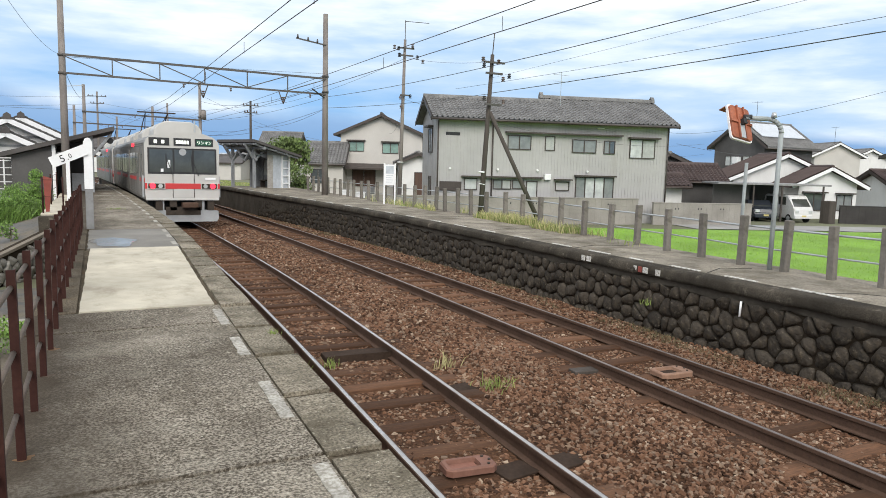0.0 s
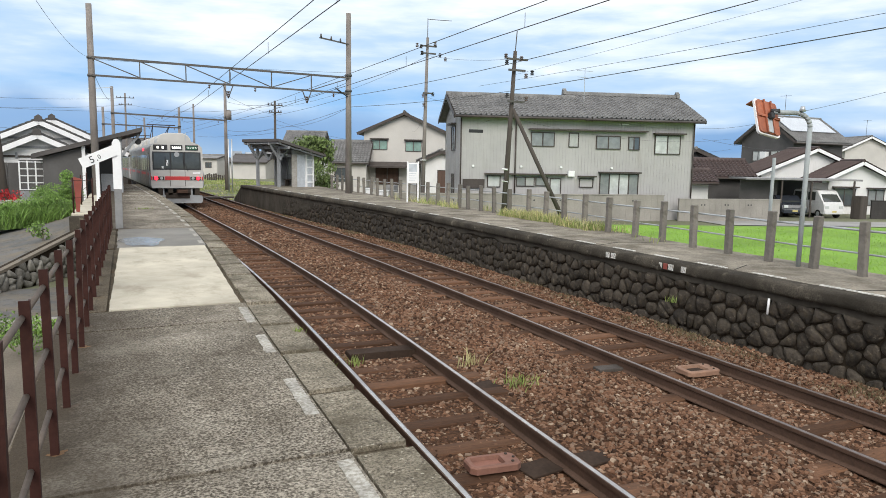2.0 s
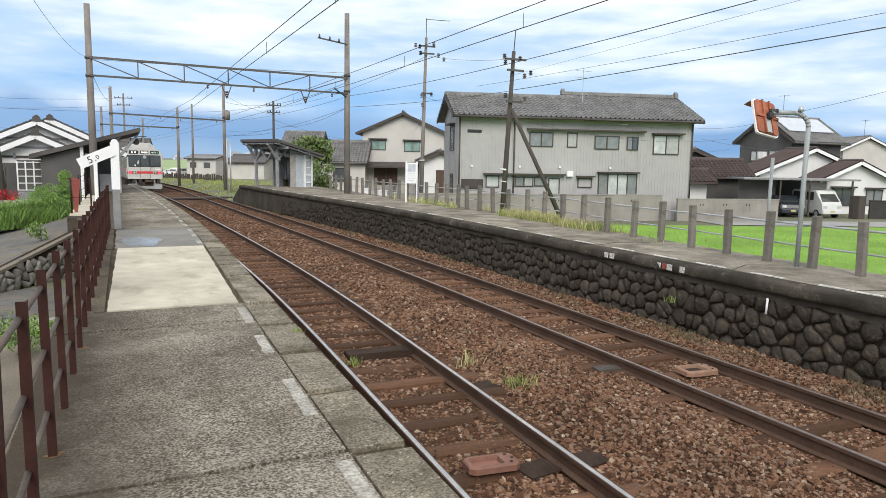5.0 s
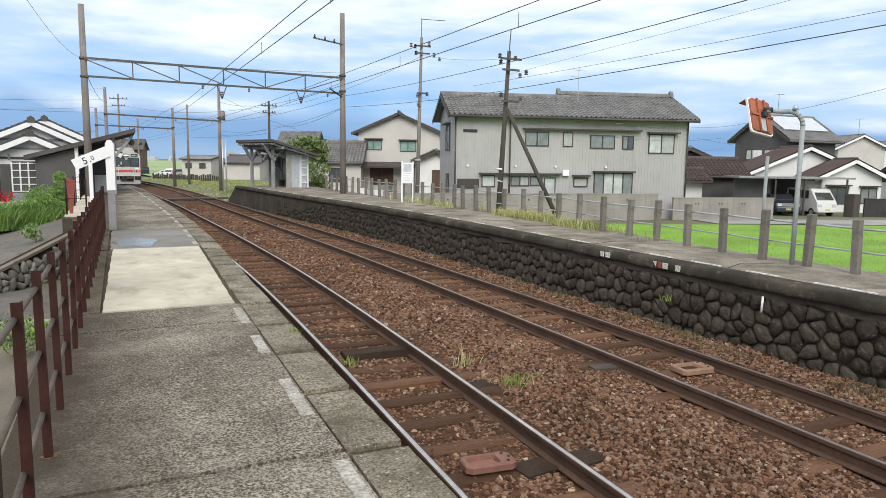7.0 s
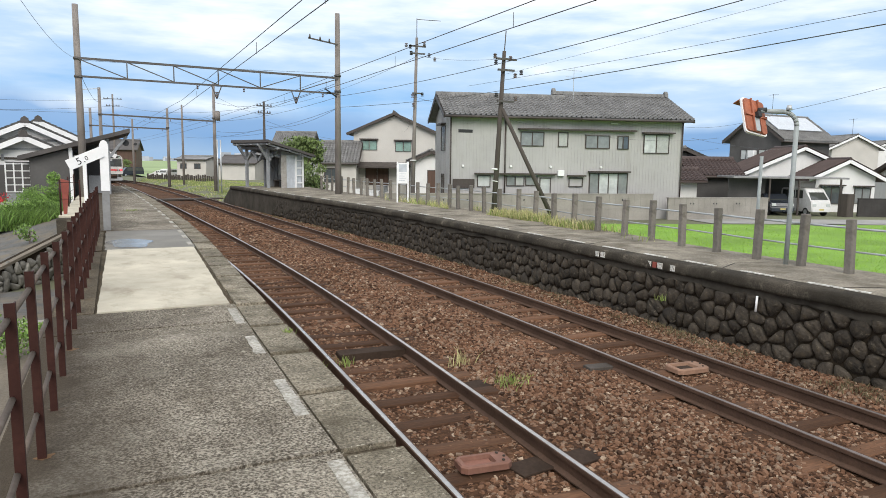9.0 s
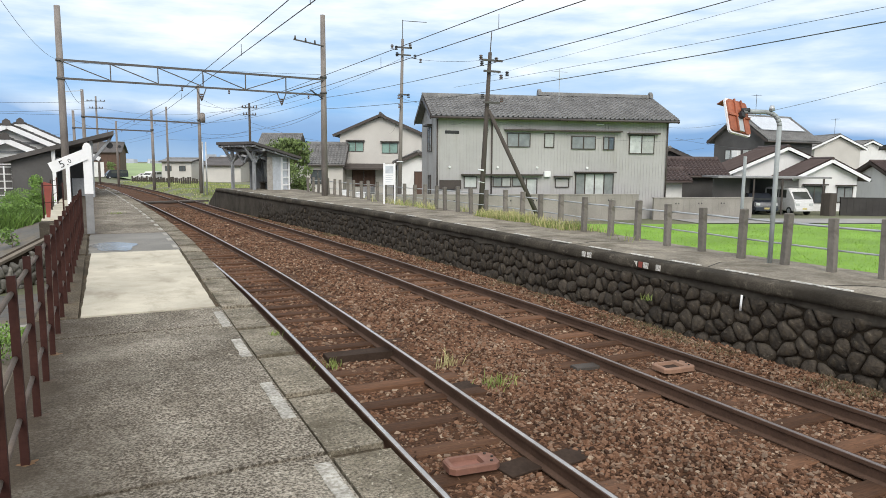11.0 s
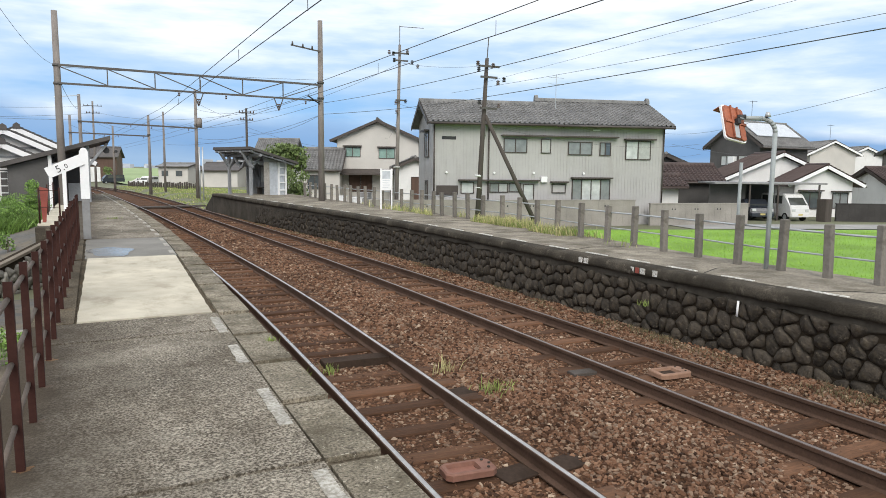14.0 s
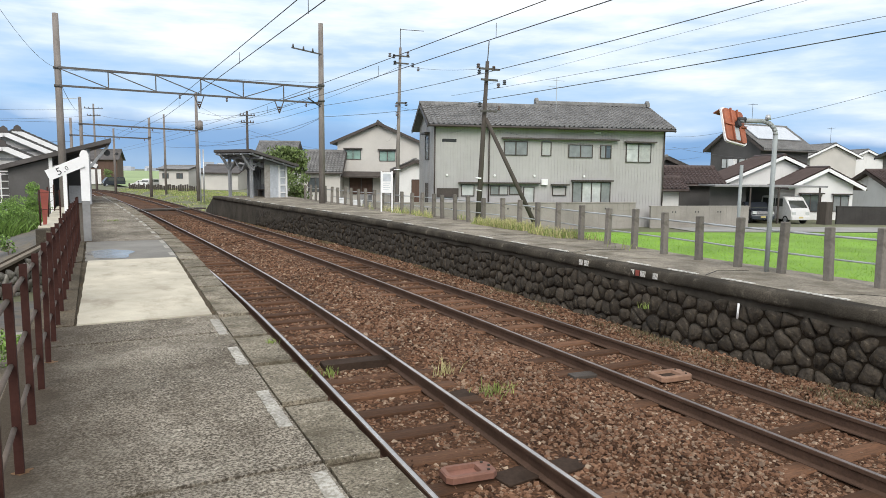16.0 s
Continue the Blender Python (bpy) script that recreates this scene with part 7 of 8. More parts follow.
track_box("rust-red iron signal box lying between the rails", 2.74, 4.90, -6, 0.46, 0.25, M("pinkish_rusty_iron", (0.235, 0.112, 0.078), 0.8, second=(0.155, 0.072, 0.05), big=6, fine=40, mixv=0.5, bump=0.3), RUSTBOX)
track_box("rusty iron signal box between the loop rails", 6.44, 6.30, -4, 0.48, 0.32, RUSTTAN, DARKBROWN)
for x, y in ((3.12, 4.76), (3.69, 4.76), (3.77, 6.90)):
    t = thing("rail_plate", "dark flat rubber pad on the ballast", "plate", pose(x, y, -0.15, 0, 0, 8))
    bm = bmesh.new()
    bbox(bm, -0.17, 0.17, -0.13, 0.13, 0, 0.018, 0.005)
    part("pad", bm, DARKBROWN, t)
t = thing("board_crossing", "old timber board crossing over both tracks", "crossing", pose(4.55, 50.6, -0.23, 0, 0, 19))
for k in range(3):
    bm = bmesh.new()
    bbox(bm, -2.5, 2.5, -0.45 + 0.3 * k, -0.18 + 0.3 * k, 0, 0.10, 0.01)
    part("plank", bm, POLEDARK, t)


t = thing("concrete_slab", "small flat grey concrete slab on the ballast", "slab", pose(5.5, 6.87, -0.15, 0, 0, -6))
bm = bmesh.new()
bbox(bm, -0.17, 0.17, -0.09, 0.09, 0, 0.045, 0.008)
part("slab", bm, POLEDARK, t)


# ---- small line-side things ----
# dark block added in place of a sunken pit, its shade put into the colour
t = thing("iron_trough", "dark block standing in for a shaded pit between the sleepers", "trough", pose(3.06, 8.60, -0.115, 0, 0, -3))
bm = bmesh.new()
bbox(bm, -0.46, 0.46, -0.16, 0.16, -0.05, 0.030, 0.01)
part("cover", bm, DARKBROWN, t)
bm = bmesh.new()
bbox(bm, -0.46, 0.46, -0.175, -0.16, -0.05, 0.055, 0.004)
part("lip", bm, DARKBROWN, t)
t = thing("pole_transformer", "pale round transformer hung on a line pole", "transformer", pose(8.55, 64.3, 6.0))
bm = bmesh.new()
rod(bm, (0, 0, 0), (0, 0, 0.75), 0.24, n=14)
rod(bm, (0, 0, 0.75), (0, 0, 0.85), 0.2, 0.1, n=14)
part("tank", bm, POLE, t)
bm = bmesh.new()
beam(bm, (-0.3, 0, 0.3), (0, 0, 0.3), 0.08)
part("bracket", bm, STEELBEAM, t)
t = thing("trackside_lamp", "small black round lamp on a line pole", "lamp", pose(2.55, 88.4, 4.3))
bm = bmesh.new()
rod(bm, (0, -0.1, 0), (0, 0.15, 0), 0.17, 0.11, n=14)
part("housing", bm, BLACK, t)
bm = bmesh.new()
beam(bm, (-0.3, 0, -0.1), (0, 0, 0), 0.06)
part("arm", bm, STEELBEAM, t)
# crates, pots and a bicycle stand by the cream house
for k, (x, y, w, h, m) in enumerate(((13.6, 40.6, 0.5, 0.7, WHITE), (14.4, 40.2, 0.6, 0.6, WHITE), (15.2, 39.6, 0.5, 0.5, TERRA), (16.4, 44.0, 0.9, 0.8, GREYPAINT))):
    t = thing("storage_crate", "pale plastic storage crate beside the garden wall", "crate", pose(x, y, G, 0, 0, 17 * k))
    bm = bmesh.new()
    bbox(bm, -w / 2, w / 2, -w / 3, w / 3, 0, h + 0.9, 0.03)
    part("body", bm, m, t)
    bm = bmesh.new()
    bbox(bm, -w / 2 - 0.02, w / 2 + 0.02, -w / 3 - 0.02, w / 3 + 0.02, h + 0.9, h + 0.96, 0.02)
    part("lid", bm, m, t)


def roof_antenna(x, y, z, top):
    t = thing("roof_antenna", "thin metal aerial on a house roof", "antenna", pose(x, y, z), "roof aerials")
    bm = bmesh.new()
    rod(bm, (0, 0, -1.2), (0, 0, top), 0.022, n=6)
    part("mast", bm, STEELBEAM, t)
    bm = bmesh.new()
    beam(bm, (-0.5, 0, top - 0.15), (0.7, 0, top - 0.05), 0.03)
    part("boom", bm, STEELBEAM, t)
    for k in range(5):
        bm = bmesh.new()
        u = -0.45 + 0.26 * k
        w = 0.32 - 0.03 * k
        beam(bm, (u, -w, top - 0.14 + 0.022 * k), (u, w, top - 0.14 + 0.022 * k), 0.018)
        part("element", bm, STEELBEAM, t)


roof_antenna(63.28, 52.0, 7.6, 2.6)
roof_antenna(89.82, 60.97, 6.97, 2.2)


# ---- train ----
def lettering(parent, k, x0, x1, y):
    """White letters on the green panel, plain bars where the words cannot be read."""
    if k == 2:
        cu = bpy.data.curves.new("lettering", "FONT")
        cu.body, cu.size, cu.extrude = "\u30ef\u30f3\u30de\u30f3", 0.135, 0.002
        tmp = bpy.data.objects.new("lettering", cu)
        me = bpy.data.meshes.new_from_object(tmp)
        bpy.data.objects.remove(tmp)
        me.materials.append(LAMPWHITE)
        o = new("lettering", me)
        o.parent = parent
        o.matrix_basis = pose(x0 + 0.07, y, 3.115, 90, 0, 0)
        return
    n = 2 if k == 0 else 5
    for j in range(n):
        b = bmesh.new()
        w = 0.10
        c = (x0 + x1) / 2 + (j - (n - 1) / 2) * (0.25 if n == 2 else 0.095)
        w = 0.11 if n == 2 else 0.075
        box(b, c - w / 2, c + w / 2, y - 0.003, y + 0.004, 3.10, 3.225)
        part("sign_bar", b, LAMPWHITE, parent)


def train_car():
    c = thing("train_car", "stainless commuter train car with a red stripe on pale ends", "train", None, "train cars")
    W, L = 1.32, 10.0
    prof = [(-1.29, 1.0), (-W, 1.2), (-W, 3.05), (-1.27, 3.22), (-1.12, 3.36), (-0.8, 3.48), (-0.4, 3.54), (0.4, 3.54), (0.8, 3.48), (1.12, 3.36), (1.27, 3.22), (W, 3.05), (W, 1.2), (1.29, 1.0)]
    bm = bmesh.new()
    prism(bm, prof, -L + 0.12, L - 0.12)
    part("body", bm, STEEL, c)
    bm = bmesh.new()
    for z in [1.12 + 0.07 * k for k in range(8)] + [2.95, 3.02, 3.09]:
        for s in (-1, 1):
            x = s * (W + 0.006)
            box(bm, x - 0.008, x + 0.008, -L + 0.5, L - 0.5, z, z + 0.03)
    tagged(part("corrugation", bm, STEEL, c), kind="stuff")
    for end in (-1, 1):
        bm = bmesh.new()
        prism(bm, [(u * 1.002, v) for u, v in prof], end * (L - 0.12), end * L)
        f = part("cab_end", bm, CABWHITE, c, "pale painted cab end")
        y0, y1 = sorted((end * (L - 0.01), end * (L + 0.012)))
        def slab(name, x0, x1, z0, z1, mat, out=0.0, lab=""):
            b = bmesh.new()
            ya, yb = sorted((end * (L - 0.02), end * (L + 0.012 + out)))
            bbox(b, x0, x1, ya, yb, z0, z1, 0.006)
            return part(name, b, mat, f, lab)
        slab("window_surround", -1.22, 1.22, 1.98, 2.94, BLACK)
        for x in (-0.36, 0.40):
            slab("door_seam", x - 0.008, x + 0.008, 1.10, 1.98, UNDER, 0.010)
        for x0, x1 in ((-1.18, -0.33), (-0.31, 0.36), (0.38, 1.18)):
            slab("windscreen", x0 + 0.02, x1 - 0.02, 2.05, 2.88, CABGLASS, 0.008, "dark cab window")
        slab("stripe", -1.33, 1.33, 1.43, 1.63, TRAINRED, 0.013, "red stripe")
        slab("end_door", -0.34, 0.38, 1.10, 1.98, CABWHITE, 0.006)
        for k, (x0, x1) in enumerate(((-1.17, -0.46), (-0.31, 0.30), (0.44, 1.10))):
            xa, xb = (x0, x1) if end < 0 else (-x1, -x0)
            slab("destination_frame", xa, xb, 3.03, 3.31, BLACK, 0.004)
            slab("destination_panel", xa + 0.06, xb - 0.06, 3.07, 3.26, SIGNGREEN if k == 2 else BLACK, 0.012)
            if end < 0:
                lettering(f, k, xa, xb, end * (L + 0.026))
        for s in (-1, 1):
            slab("lamp_rim", s * 0.94 - 0.31, s * 0.94 + 0.31, 1.415, 1.645, CABWHITE, 0.018)
            slab("lamp_box", s * 0.94 - 0.28, s * 0.94 + 0.28, 1.44, 1.62, UNDER, 0.024)
            for nm, lx, lr, lm, lab in (("tail_light", 1.07, 0.105, TAIL if end < 0 else CABGLASS, "round red tail light"), ("headlight", 0.80, 0.085, PANEPALE, "round clear headlight")):
                b = bmesh.new()
                rod(b, (s * lx, end * (L + 0.01), 1.53), (s * lx, end * (L + 0.055), 1.53), lr, lr * 0.9, n=18)
                part(nm, b, lm, f, lab)
            b = bmesh.new()
            yy = end * (L + 0.03)
            beam(b, (s * 0.45 + 0.1, yy, 1.93), (s * 0.45 - 0.12, yy, 2.55), 0.025)
            beam(b, (s * 0.45 - 0.12, yy, 2.2), (s * 0.45 - 0.14, yy, 2.7), 0.03)
            part("wiper", b, BLACK, f)
        slab("plate_bar", 0.80, 1.18, 1.76, 1.85, WHITE, 0.004)
        slab("cab_notice", -0.55, -0.44, 2.2, 2.5, WHITE, 0.012, "white notice in the cab window")
        slab("cab_notice", -0.78, -0.68, 2.05, 2.17, WHITE, 0.012)
        b = bmesh.new()
        yy = end * (L + 0.02)
        rod(b, (0.0, yy, 2.80), (0.0, yy + end * 0.006, 2.80), 0.13, n=20)
        part("cab_lamp", b, SKIRT, f)
        slab("lip", -1.3, 1.3, 1.0, 1.07, CABWHITE, 0.03)
        b = bmesh.new()
        ya, yb = sorted((end * (L - 0.35), end * (L - 0.05)))
        prism(b, [(-1.22, 0.18), (1.22, 0.18), (1.30, 0.30), (1.28, 0.58), (0.9, 0.62), (-0.9, 0.62), (-1.28, 0.58), (-1.30, 0.30)], ya, yb)
        part("skirt", b, SKIRT, c, "grey snow-plough skirt")
        b = bmesh.new()
        ya, yb = sorted((end * (L - 0.5), end * (L - 0.03)))
        # dark middle block stands in for the shaded recess above the skirt strip
        prism(b, [(-0.62, 0.44), (0.62, 0.44), (0.62, 0.74), (-0.62, 0.74)], min(ya, yb), max(ya, yb))
        for x in (-0.85, -0.35, 0.55, 1.0):
            box(b, x - 0.12, x + 0.12, ya, yb - 0.05, 0.62, 0.98)
        part("gear_and_dark_recess", b, UNDER, c)
        # black box added to fill the shaded gap behind skirt and coupler
        b = bmesh.new()
        ya, yb = sorted((end * (L - 0.9), end * (L - 0.55)))
        box(b, -1.2, 1.2, ya, yb, 0.3, 1.0)
        part("dark_fill", b, BLACK, c, "added black fill for the shaded gap behind the coupler")
        for s in (-0.72, 0.72):
            b = bmesh.new()
            ya, yb = sorted((end * (L - 0.2), end * (L - 0.06)))
            bbox(b, s - 0.05, s + 0.05, ya, yb, 0.5, 1.0, 0.01)
            part("skirt_stay", b, SKIRT, c)
        b = bmesh.new()
        ya, yb = sorted((end * (L - 0.4), end * (L + 0.28)))
        bbox(b, -0.05, 0.50, ya, yb, 0.74, 0.92, 0.03)
        part("coupler", b, RUST, c, "brown knuckle coupler")
    # doors and windows
    for s in (-1, 1):
        for y in (-7.3, -2.45, 2.45, 7.3):
            for d in (-0.33, 0.33):
                b = bmesh.new()
                x0, x1 = sorted((s * (W - 0.02), s * (W + 0.022)))
                box(b, x0, x1, y + d - 0.32, y + d + 0.32, 1.1, 2.98)
                dr = part("door", b, STEEL, c)
                b = bmesh.new()
                x0, x1 = sorted((s * (W + 0.01), s * (W + 0.028)))
                box(b, x0, x1, y + d - 0.2, y + d + 0.2, 1.95, 2.75)
                part("door_glass", b, CABGLASS, dr)
        for y in (-4.85, 0.0, 4.85):
            for d in (-0.78, 0.78):
                b = bmesh.new()
                x0, x1 = sorted((s * (W - 0.02), s * (W + 0.018)))
                box(b, x0, x1, y + d - 0.68, y + d + 0.68, 1.9, 2.78)
                part("side_window", b, CABGLASS, c)
        for y in (-9.0, 9.0):
            b = bmesh.new()
            x0, x1 = sorted((s * (W - 0.02), s * (W + 0.02)))
            box(b, x0, x1, y - 0.28, y + 0.28, 1.1, 2.95)
            dr = part("crew_door", b, STEEL, c)
            b = bmesh.new()
            x0, x1 = sorted((s * (W + 0.01), s * (W + 0.028)))
            box(b, x0, x1, y - 0.2, y + 0.2, 1.95, 2.75)
            part("door_glass", b, CABGLASS, dr)
        b = bmesh.new()
        x0, x1 = sorted((s * (W - 0.01), s * (W + 0.017)))
        box(b, x0, x1, -9.95, 9.95, 1.66, 1.80)
        part("side_stripe", b, TRAINRED, c, "red side stripe")
        b = bmesh.new()
        bbox(b, s * (W + 0.02) - 0.04, s * (W + 0.02) + 0.04, -5.4, -5.2, 3.02, 3.16, 0.01)
        part("side_lamp", b, TAIL, c, "red door lamp")
        b = bmesh.new()
        rod(b, (s * 1.36, -9.85, 1.1), (s * 1.36, -9.85, 1.9), 0.02, n=6)
        rod(b, (s * 1.36, -9.5, 1.1), (s * 1.36, -9.5, 1.9), 0.02, n=6)
        part("grab_rail", b, GALV, c)
    # roof units
    for y, l in ((-8.0, 1.9), (-3.2, 1.9), (1.5, 1.9), (6.2, 1.9)):
        b = bmesh.new()
        prism(b, [(-0.90, 3.36), (-0.86, 3.66), (-0.72, 3.86), (-0.45, 3.98), (0.45, 3.98), (0.72, 3.86), (0.86, 3.66), (0.90, 3.36)], y - l / 2, y + l / 2)
        bmesh.ops.bevel(b, geom=b.edges[:], offset=0.03, segments=1, affect="EDGES")
        part("roof_unit", b, CABWHITE, c)
    b = bmesh.new()
    rod(b, (0.55, -9.3, 3.58), (0.55, -9.3, 4.0), 0.03, n=6)
    part("radio_aerial", b, GALV, c)
    # pantograph
    b = bmesh.new()
    y = -0.8
    for s in (-0.55, 0.55):
        beam(b, (s, y - 1.0, 3.85), (s * 0.8, y, 4.30), 0.04)
        beam(b, (s * 0.8, y, 4.30), (s * 0.9, y - 0.9, 4.70), 0.035)
        beam(b, (s, y + 1.0, 3.85), (s * 0.8, y + 1.3, 4.30), 0.04)
        beam(b, (s * 0.8, y + 1.3, 4.30), (s * 0.9, y - 0.9, 4.70), 0.035)
        box(b, s - 0.06, s + 0.06, y - 1.1, y + 1.1, 3.6, 3.85)
    beam(b, (-0.85, y - 0.9, 4.74), (0.85, y - 0.9, 4.74), 0.06)
    part("pantograph", b, UNDER, c)
    # underframe and bogies
    b = bmesh.new()
    box(b, -1.2, 1.2, -9.4, 9.4, 0.85, 1.02)
    for k in range(7):
        box(b, -1.25, 1.25, -4.4 + 1.3 * k, -3.5 + 1.3 * k, 0.35, 0.85)
    part("underframe", b, UNDER, c)
    for y in (-6.9, 6.9):
        b = bmesh.new()
        for s in (-1, 1):
            box(b, s * 0.95 - 0.07, s * 0.95 + 0.07, y - 1.5, y + 1.5, 0.45, 0.68)
        box(b, -0.9, 0.9, y - 0.25, y + 0.25, 0.5, 0.85)
        bo = part("bogie", b, UNDER, c)
        for dy in (-1.05, 1.05):
            for s in (-1, 1):
                b = bmesh.new()
                rod(b, (s * 0.52, y + dy, 0.43), (s * 0.63, y + dy, 0.43), 0.43, n=20)
                part("wheel", b, RUST, bo)
    return c


tail_car = train_car()
lead_car = copy_thing(tail_car, pose(0, 0, 0))


# ---- gravel, grass and weeds ----
def gravel():
    rng = np.random.default_rng(7)
    V, F = [], []
    count = 0
    base = np.array([(-1, -1, -1), (1, -1, -1), (1, 1, -1), (-1, 1, -1), (-0.7, -0.7, 1), (0.7, -0.7, 1), (0.7, 0.7, 1), (-0.7, 0.7, 1)], float)
    quads = np.array([(0, 3, 2, 1), (4, 5, 6, 7), (0, 1, 5, 4), (2, 3, 7, 6), (1, 2, 6, 5), (3, 0, 4, 7)])
    for y0, y1, dens in ((-5.0, 2.2, 300), (2.2, 5.5, 1300), (5.5, 9, 1000), (9, 14, 560), (14, 22, 300), (22, 45, 110)):
        n = int((y1 - y0) * 6.6 * dens)
        ys = rng.uniform(y0, y1, n)
        fr = rng.uniform(0, 1, n)
        for y, f in zip(ys, fr):
            lo, hi = left_edge(y) + 0.02, right_edge(y) - 0.02
            x = lo + (hi - lo) * f
            dn, df = abs(x - near_x(y)), abs(x - far_x(y))
            if min(abs(dn - 0.566), abs(df - 0.566)) < 0.07:
                continue
            s = 0.010 + 0.014 * rng.random() ** 1.5
            if y > 9:
                s *= 1.2 if y < 22 else 1.6
            inside = dn < 1.0 or df < 1.0
            z = rail_z(y) - 0.165 + 0.030 * noise.noise((x * 1.3, y * 1.3, 0)) + 0.05 * math.exp(-((x - 0.5 * (near_x(y) + far_x(y))) / 0.7) ** 2)
            z += rng.uniform(-0.004, 0.020) if not inside else rng.uniform(-0.016, 0.004)
            p = base * (s * rng.uniform(0.8, 1.5), s * rng.uniform(0.6, 1.1), s * rng.uniform(0.4, 0.8)) + rng.uniform(-0.28, 0.28, (8, 3)) * s
            a, t = rng.uniform(0, 6.28), rng.uniform(-0.6, 0.6)
            ca, sa, ct, st = math.cos(a), math.sin(a), math.cos(t), math.sin(t)
            p = p @ np.array([(ca, sa, 0), (-sa, ca, 0), (0, 0, 1)]) @ np.array([(ct, 0, -st), (0, 1, 0), (st, 0, ct)])
            V.append(p + (x, y, z))
            F.append(quads + 8 * count)
            count += 1
    ob = raw("ballast_gravel", np.concatenate(V).tolist(), np.concatenate(F).tolist(), STONES)
    tagged(ob, "loose rust-brown crushed stones between the rails", "gravel", kind="stuff")


gravel()


def blades(name, label, spots, material, h=(0.15, 0.4), w=0.012, lean=0.35, seed=1, category="grass"):
    rng = random.Random(seed)
    V, F = [], []
    for x, y, z in spots:
        a = rng.uniform(0, 6.28)
        hh = rng.uniform(*h)
        dx, dy = math.cos(a) * w, math.sin(a) * w
        lx, ly = rng.uniform(-lean, lean) * hh, rng.uniform(-lean, lean) * hh
        k = len(V)
        V += [(x - dx, y - dy, z), (x + dx, y + dy, z), (x + dx * 0.7 + lx * 0.4, y + dy * 0.7 + ly * 0.4, z + hh * 0.6), (x - dx * 0.7 + lx * 0.4, y - dy * 0.7 + ly * 0.4, z + hh * 0.6), (x + lx, y + ly, z + hh)]
        F += [(k, k + 1, k + 2, k + 3), (k + 3, k + 2, k + 4)]
    return tagged(raw(name, V, F, material), label, category, kind="stuff")


rng = random.Random(11)
spots = []
while len(spots) < 90000:
    y = rng.uniform(2, 34)
    x = 10.3 + 32 * rng.random() ** 1.9
    if x < 11.2 or y > 33 - (x - 16) * 0.38:
        continue
    spots.append((x, y, G - 0.02))
blades("paddy_grass", "bright green paddy rice and grass", spots, BLADES, (0.04, 0.15), 0.012, 1.1, 2)


def tuft(label, x, y, z, n, r, h, material, seed, name="weed", w=0.006):
    q = random.Random(seed)
    pts = [(x + q.gauss(0, r), y + q.gauss(0, r), z) for _ in range(n)]
    o = blades(name, label, pts, material, h, w, 0.6, seed, "weed")
    o["kind"] = ""
    del o["kind"]
    return o


tuft("small green weed growing in the ballast", 4.07, 6.74, -0.15, 80, 0.09, (0.06, 0.18), VERGE, 21)
tuft("small green weed growing in the ballast", 4.35, 6.8, -0.15, 25, 0.05, (0.05, 0.12), VERGE, 22)
tuft("sparse yellowish weed in the ballast", 3.95, 7.7, -0.15, 40, 0.07, (0.08, 0.24), DRYGRASS, 23)
tuft("tuft of weeds at the platform edge", 1.38, 6.1, PLAT - 0.04, 34, 0.025, (0.04, 0.10), VERGE, 25)
tuft("small weeds in a platform joint", 0.5, 23.1, PLAT - 0.005, 60, 0.10, (0.02, 0.07), VERGE, 26)
tuft("short weeds at the rail foot", 2.20, 8.12, -0.16, 45, 0.06, (0.05, 0.17), VERGE, 24)
tuft("short weeds at the rail foot", 2.60, 8.28, -0.16, 40, 0.06, (0.04, 0.14), VERGE, 28)

spots = []
while len(spots) < 5200:
    y = rng.gauss(17.0, 2.2) if rng.random() < 0.75 else rng.uniform(13.5, 30)
    x = 9.45 + 0.105 * min(9, max(0, y - 8)) + rng.uniform(-0.1, 0.6)
    if noise.noise((x * 1.1, y * 0.45, 0)) > 0.02:
        spots.append((x, y, PLAT - 0.02 if x < 11.0 else 0.5))
blades("verge_grass", "dry yellow-green grass behind the platform fence", spots[:2700], DRYGRASS, (0.06, 0.34), 0.007, 0.6, 5)
blades("verge_grass", "green grass among the dry grass behind the fence", spots[2700:], VERGE, (0.06, 0.28), 0.008, 0.6, 9)
spots = []
while len(spots) < 5000:
    y = 4.5 + 36 * rng.random() ** 1.2
    d = abs(rng.gauss(0, 0.28))
    x = right_edge(y) - 0.04 - d
    if d < 0.75 and noise.noise((x * 2.0, y * 0.9, 6)) > 0.06:
        spots.append((x, y, rail_z(y) - 0.15))
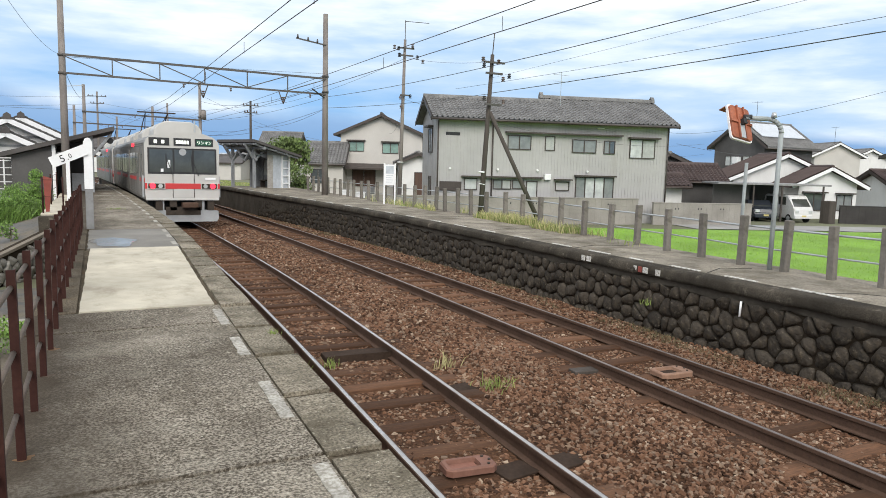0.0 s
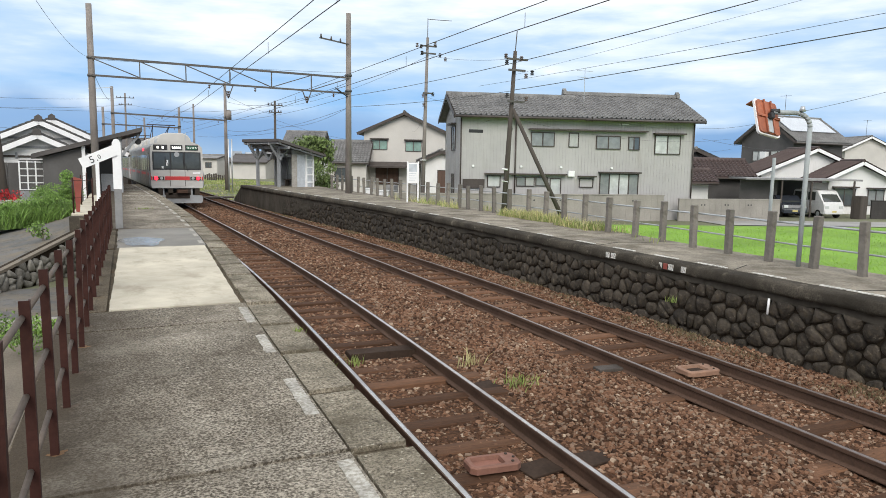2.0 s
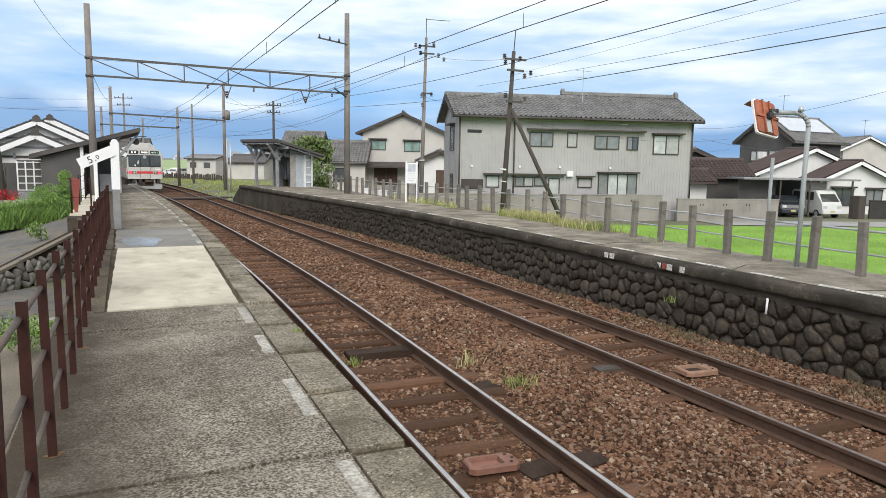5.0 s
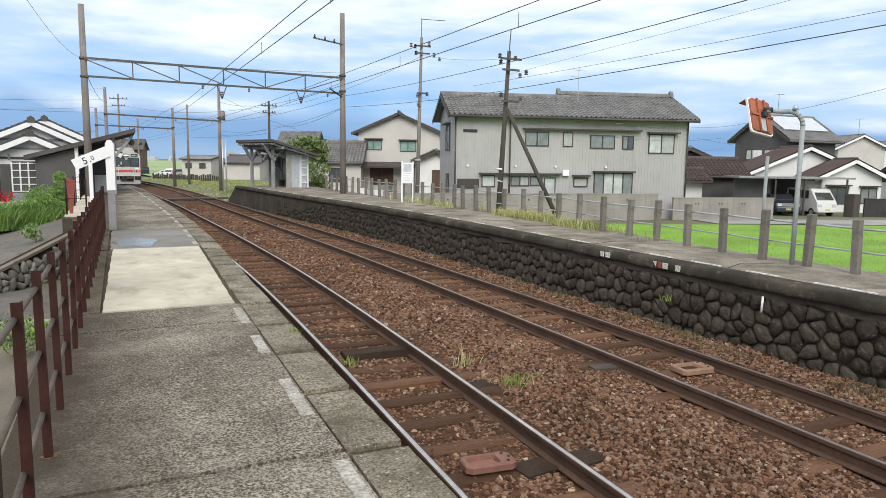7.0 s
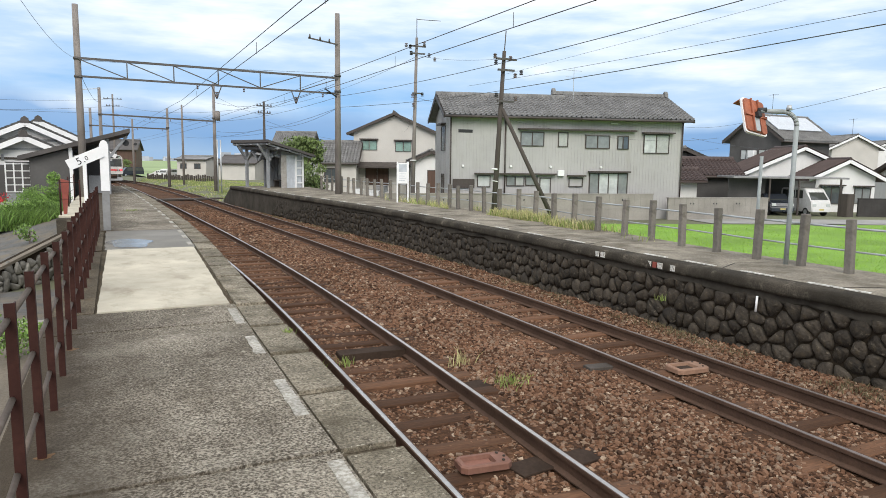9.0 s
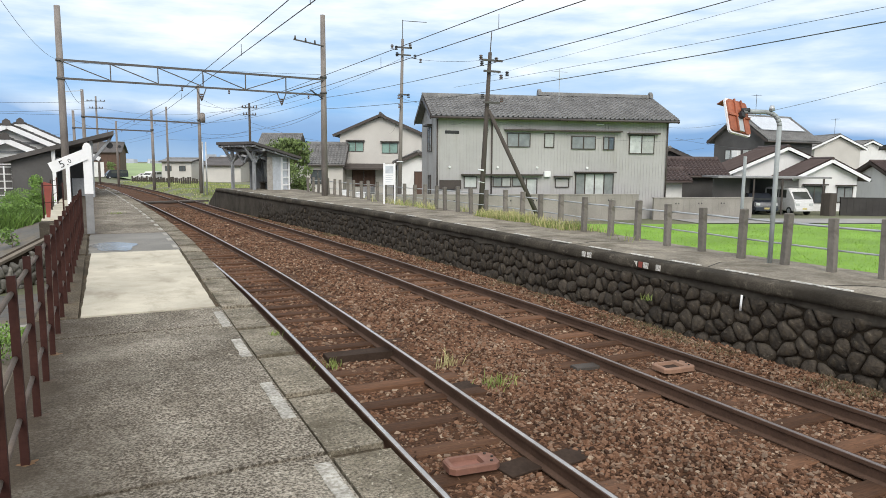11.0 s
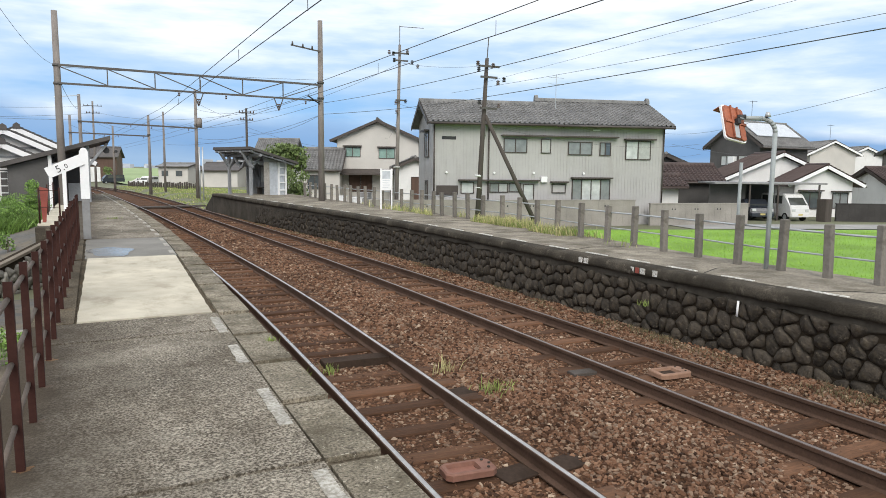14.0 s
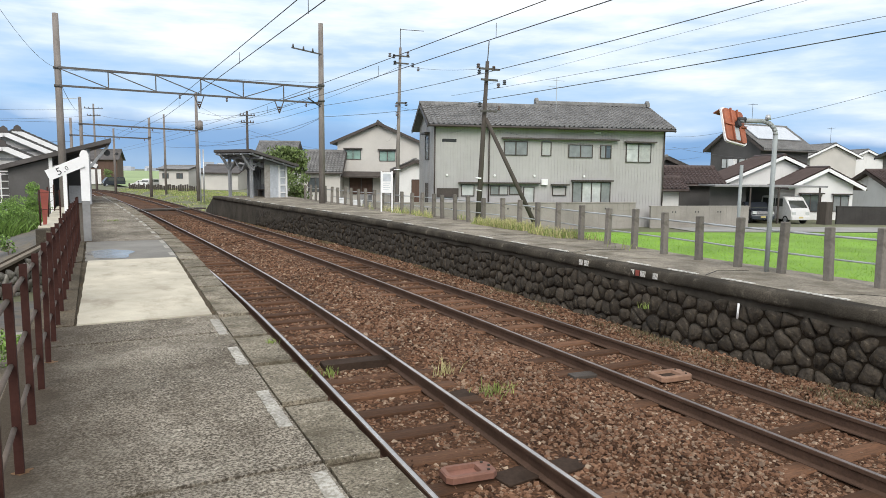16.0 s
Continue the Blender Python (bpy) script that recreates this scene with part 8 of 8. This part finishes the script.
blades("wall_foot_weeds", "thin brownish weeds along the foot of the stone wall", spots, WALLWEED, (0.015, 0.065), 0.005, 0.9, 17, "weeds")
tuft("small green weed rooted in the stone wall", 7.96, 8.45, 0.26, 26, 0.05, (0.05, 0.14), VERGE, 27)
spots = []
while len(spots) < 22000:
    y = rng.uniform(46, 118)
    x = rng.uniform(far_x(min(y, 164)) + 1.8, far_x(min(y, 164)) + 14)
    if noise.noise((x * 0.6, y * 0.25, 2)) > -0.1:
        spots.append((x, y, ground_height(x, y)))
blades("trackside_grass", "rough green grass beside the loop track", spots[:15000], VERGE, (0.05, 0.24), 0.02, 0.7, 6)
blades("trackside_grass", "dry grass patches beside the loop track", spots[15000:], DRYGRASS, (0.04, 0.20), 0.02, 0.7, 8)


spots = []
while len(spots) < 9000:
    x, y = rng.uniform(-5.2, -1.55), rng.uniform(22.5, 31)
    if y < 26.3 + 0.95 * (x + 2.3) or y > 29.8 + 0.95 * (x + 2.3) or noise.noise((x * 1.3, y * 1.3, 3.0)) < -0.25:
        continue
    spots.append((x, y, 0.15))
blades("weeds", "bright green tall weeds beside the path", spots, LEAF, (0.2, 0.75), 0.018, 0.7, 15, "weeds")


# ---- moving train ----
def along(s):
    """The pose on the near track s metres of y along it, heading along the rails."""
    a, b = s - 6.9, s + 6.9
    heading = math.degrees(math.atan2(near_x(b) - near_x(a), b - a))
    return pose((near_x(a) + near_x(b)) / 2, s, rail_z(s), math.degrees(math.atan2(rail_z(b) - rail_z(a), b - a)), 0, -heading)


def motions():
    # y of the train's rear end at each time
    keys = [(0, 27.7), (0.5, 30.6), (1, 33.7), (1.5, 36.8), (2, 40.0), (2.5, 43.5), (3, 46.7), (3.5, 49.9), (4, 53.5), (4.5, 57.6), (5, 62.1), (5.5, 66.3), (6, 70.6), (6.5, 75), (7, 79.4), (7.5, 84), (8, 89), (8.5, 94), (9.2, 101.2),
            (10, 109.5), (11, 120), (12, 130.5), (13, 141), (14, 152), (15, 163), (16, 174)]
    walk(tail_car, [(t, along(y + 10)) for t, y in keys])
    walk(lead_car, [(t, along(y + 30.4)) for t, y in keys])


motions()
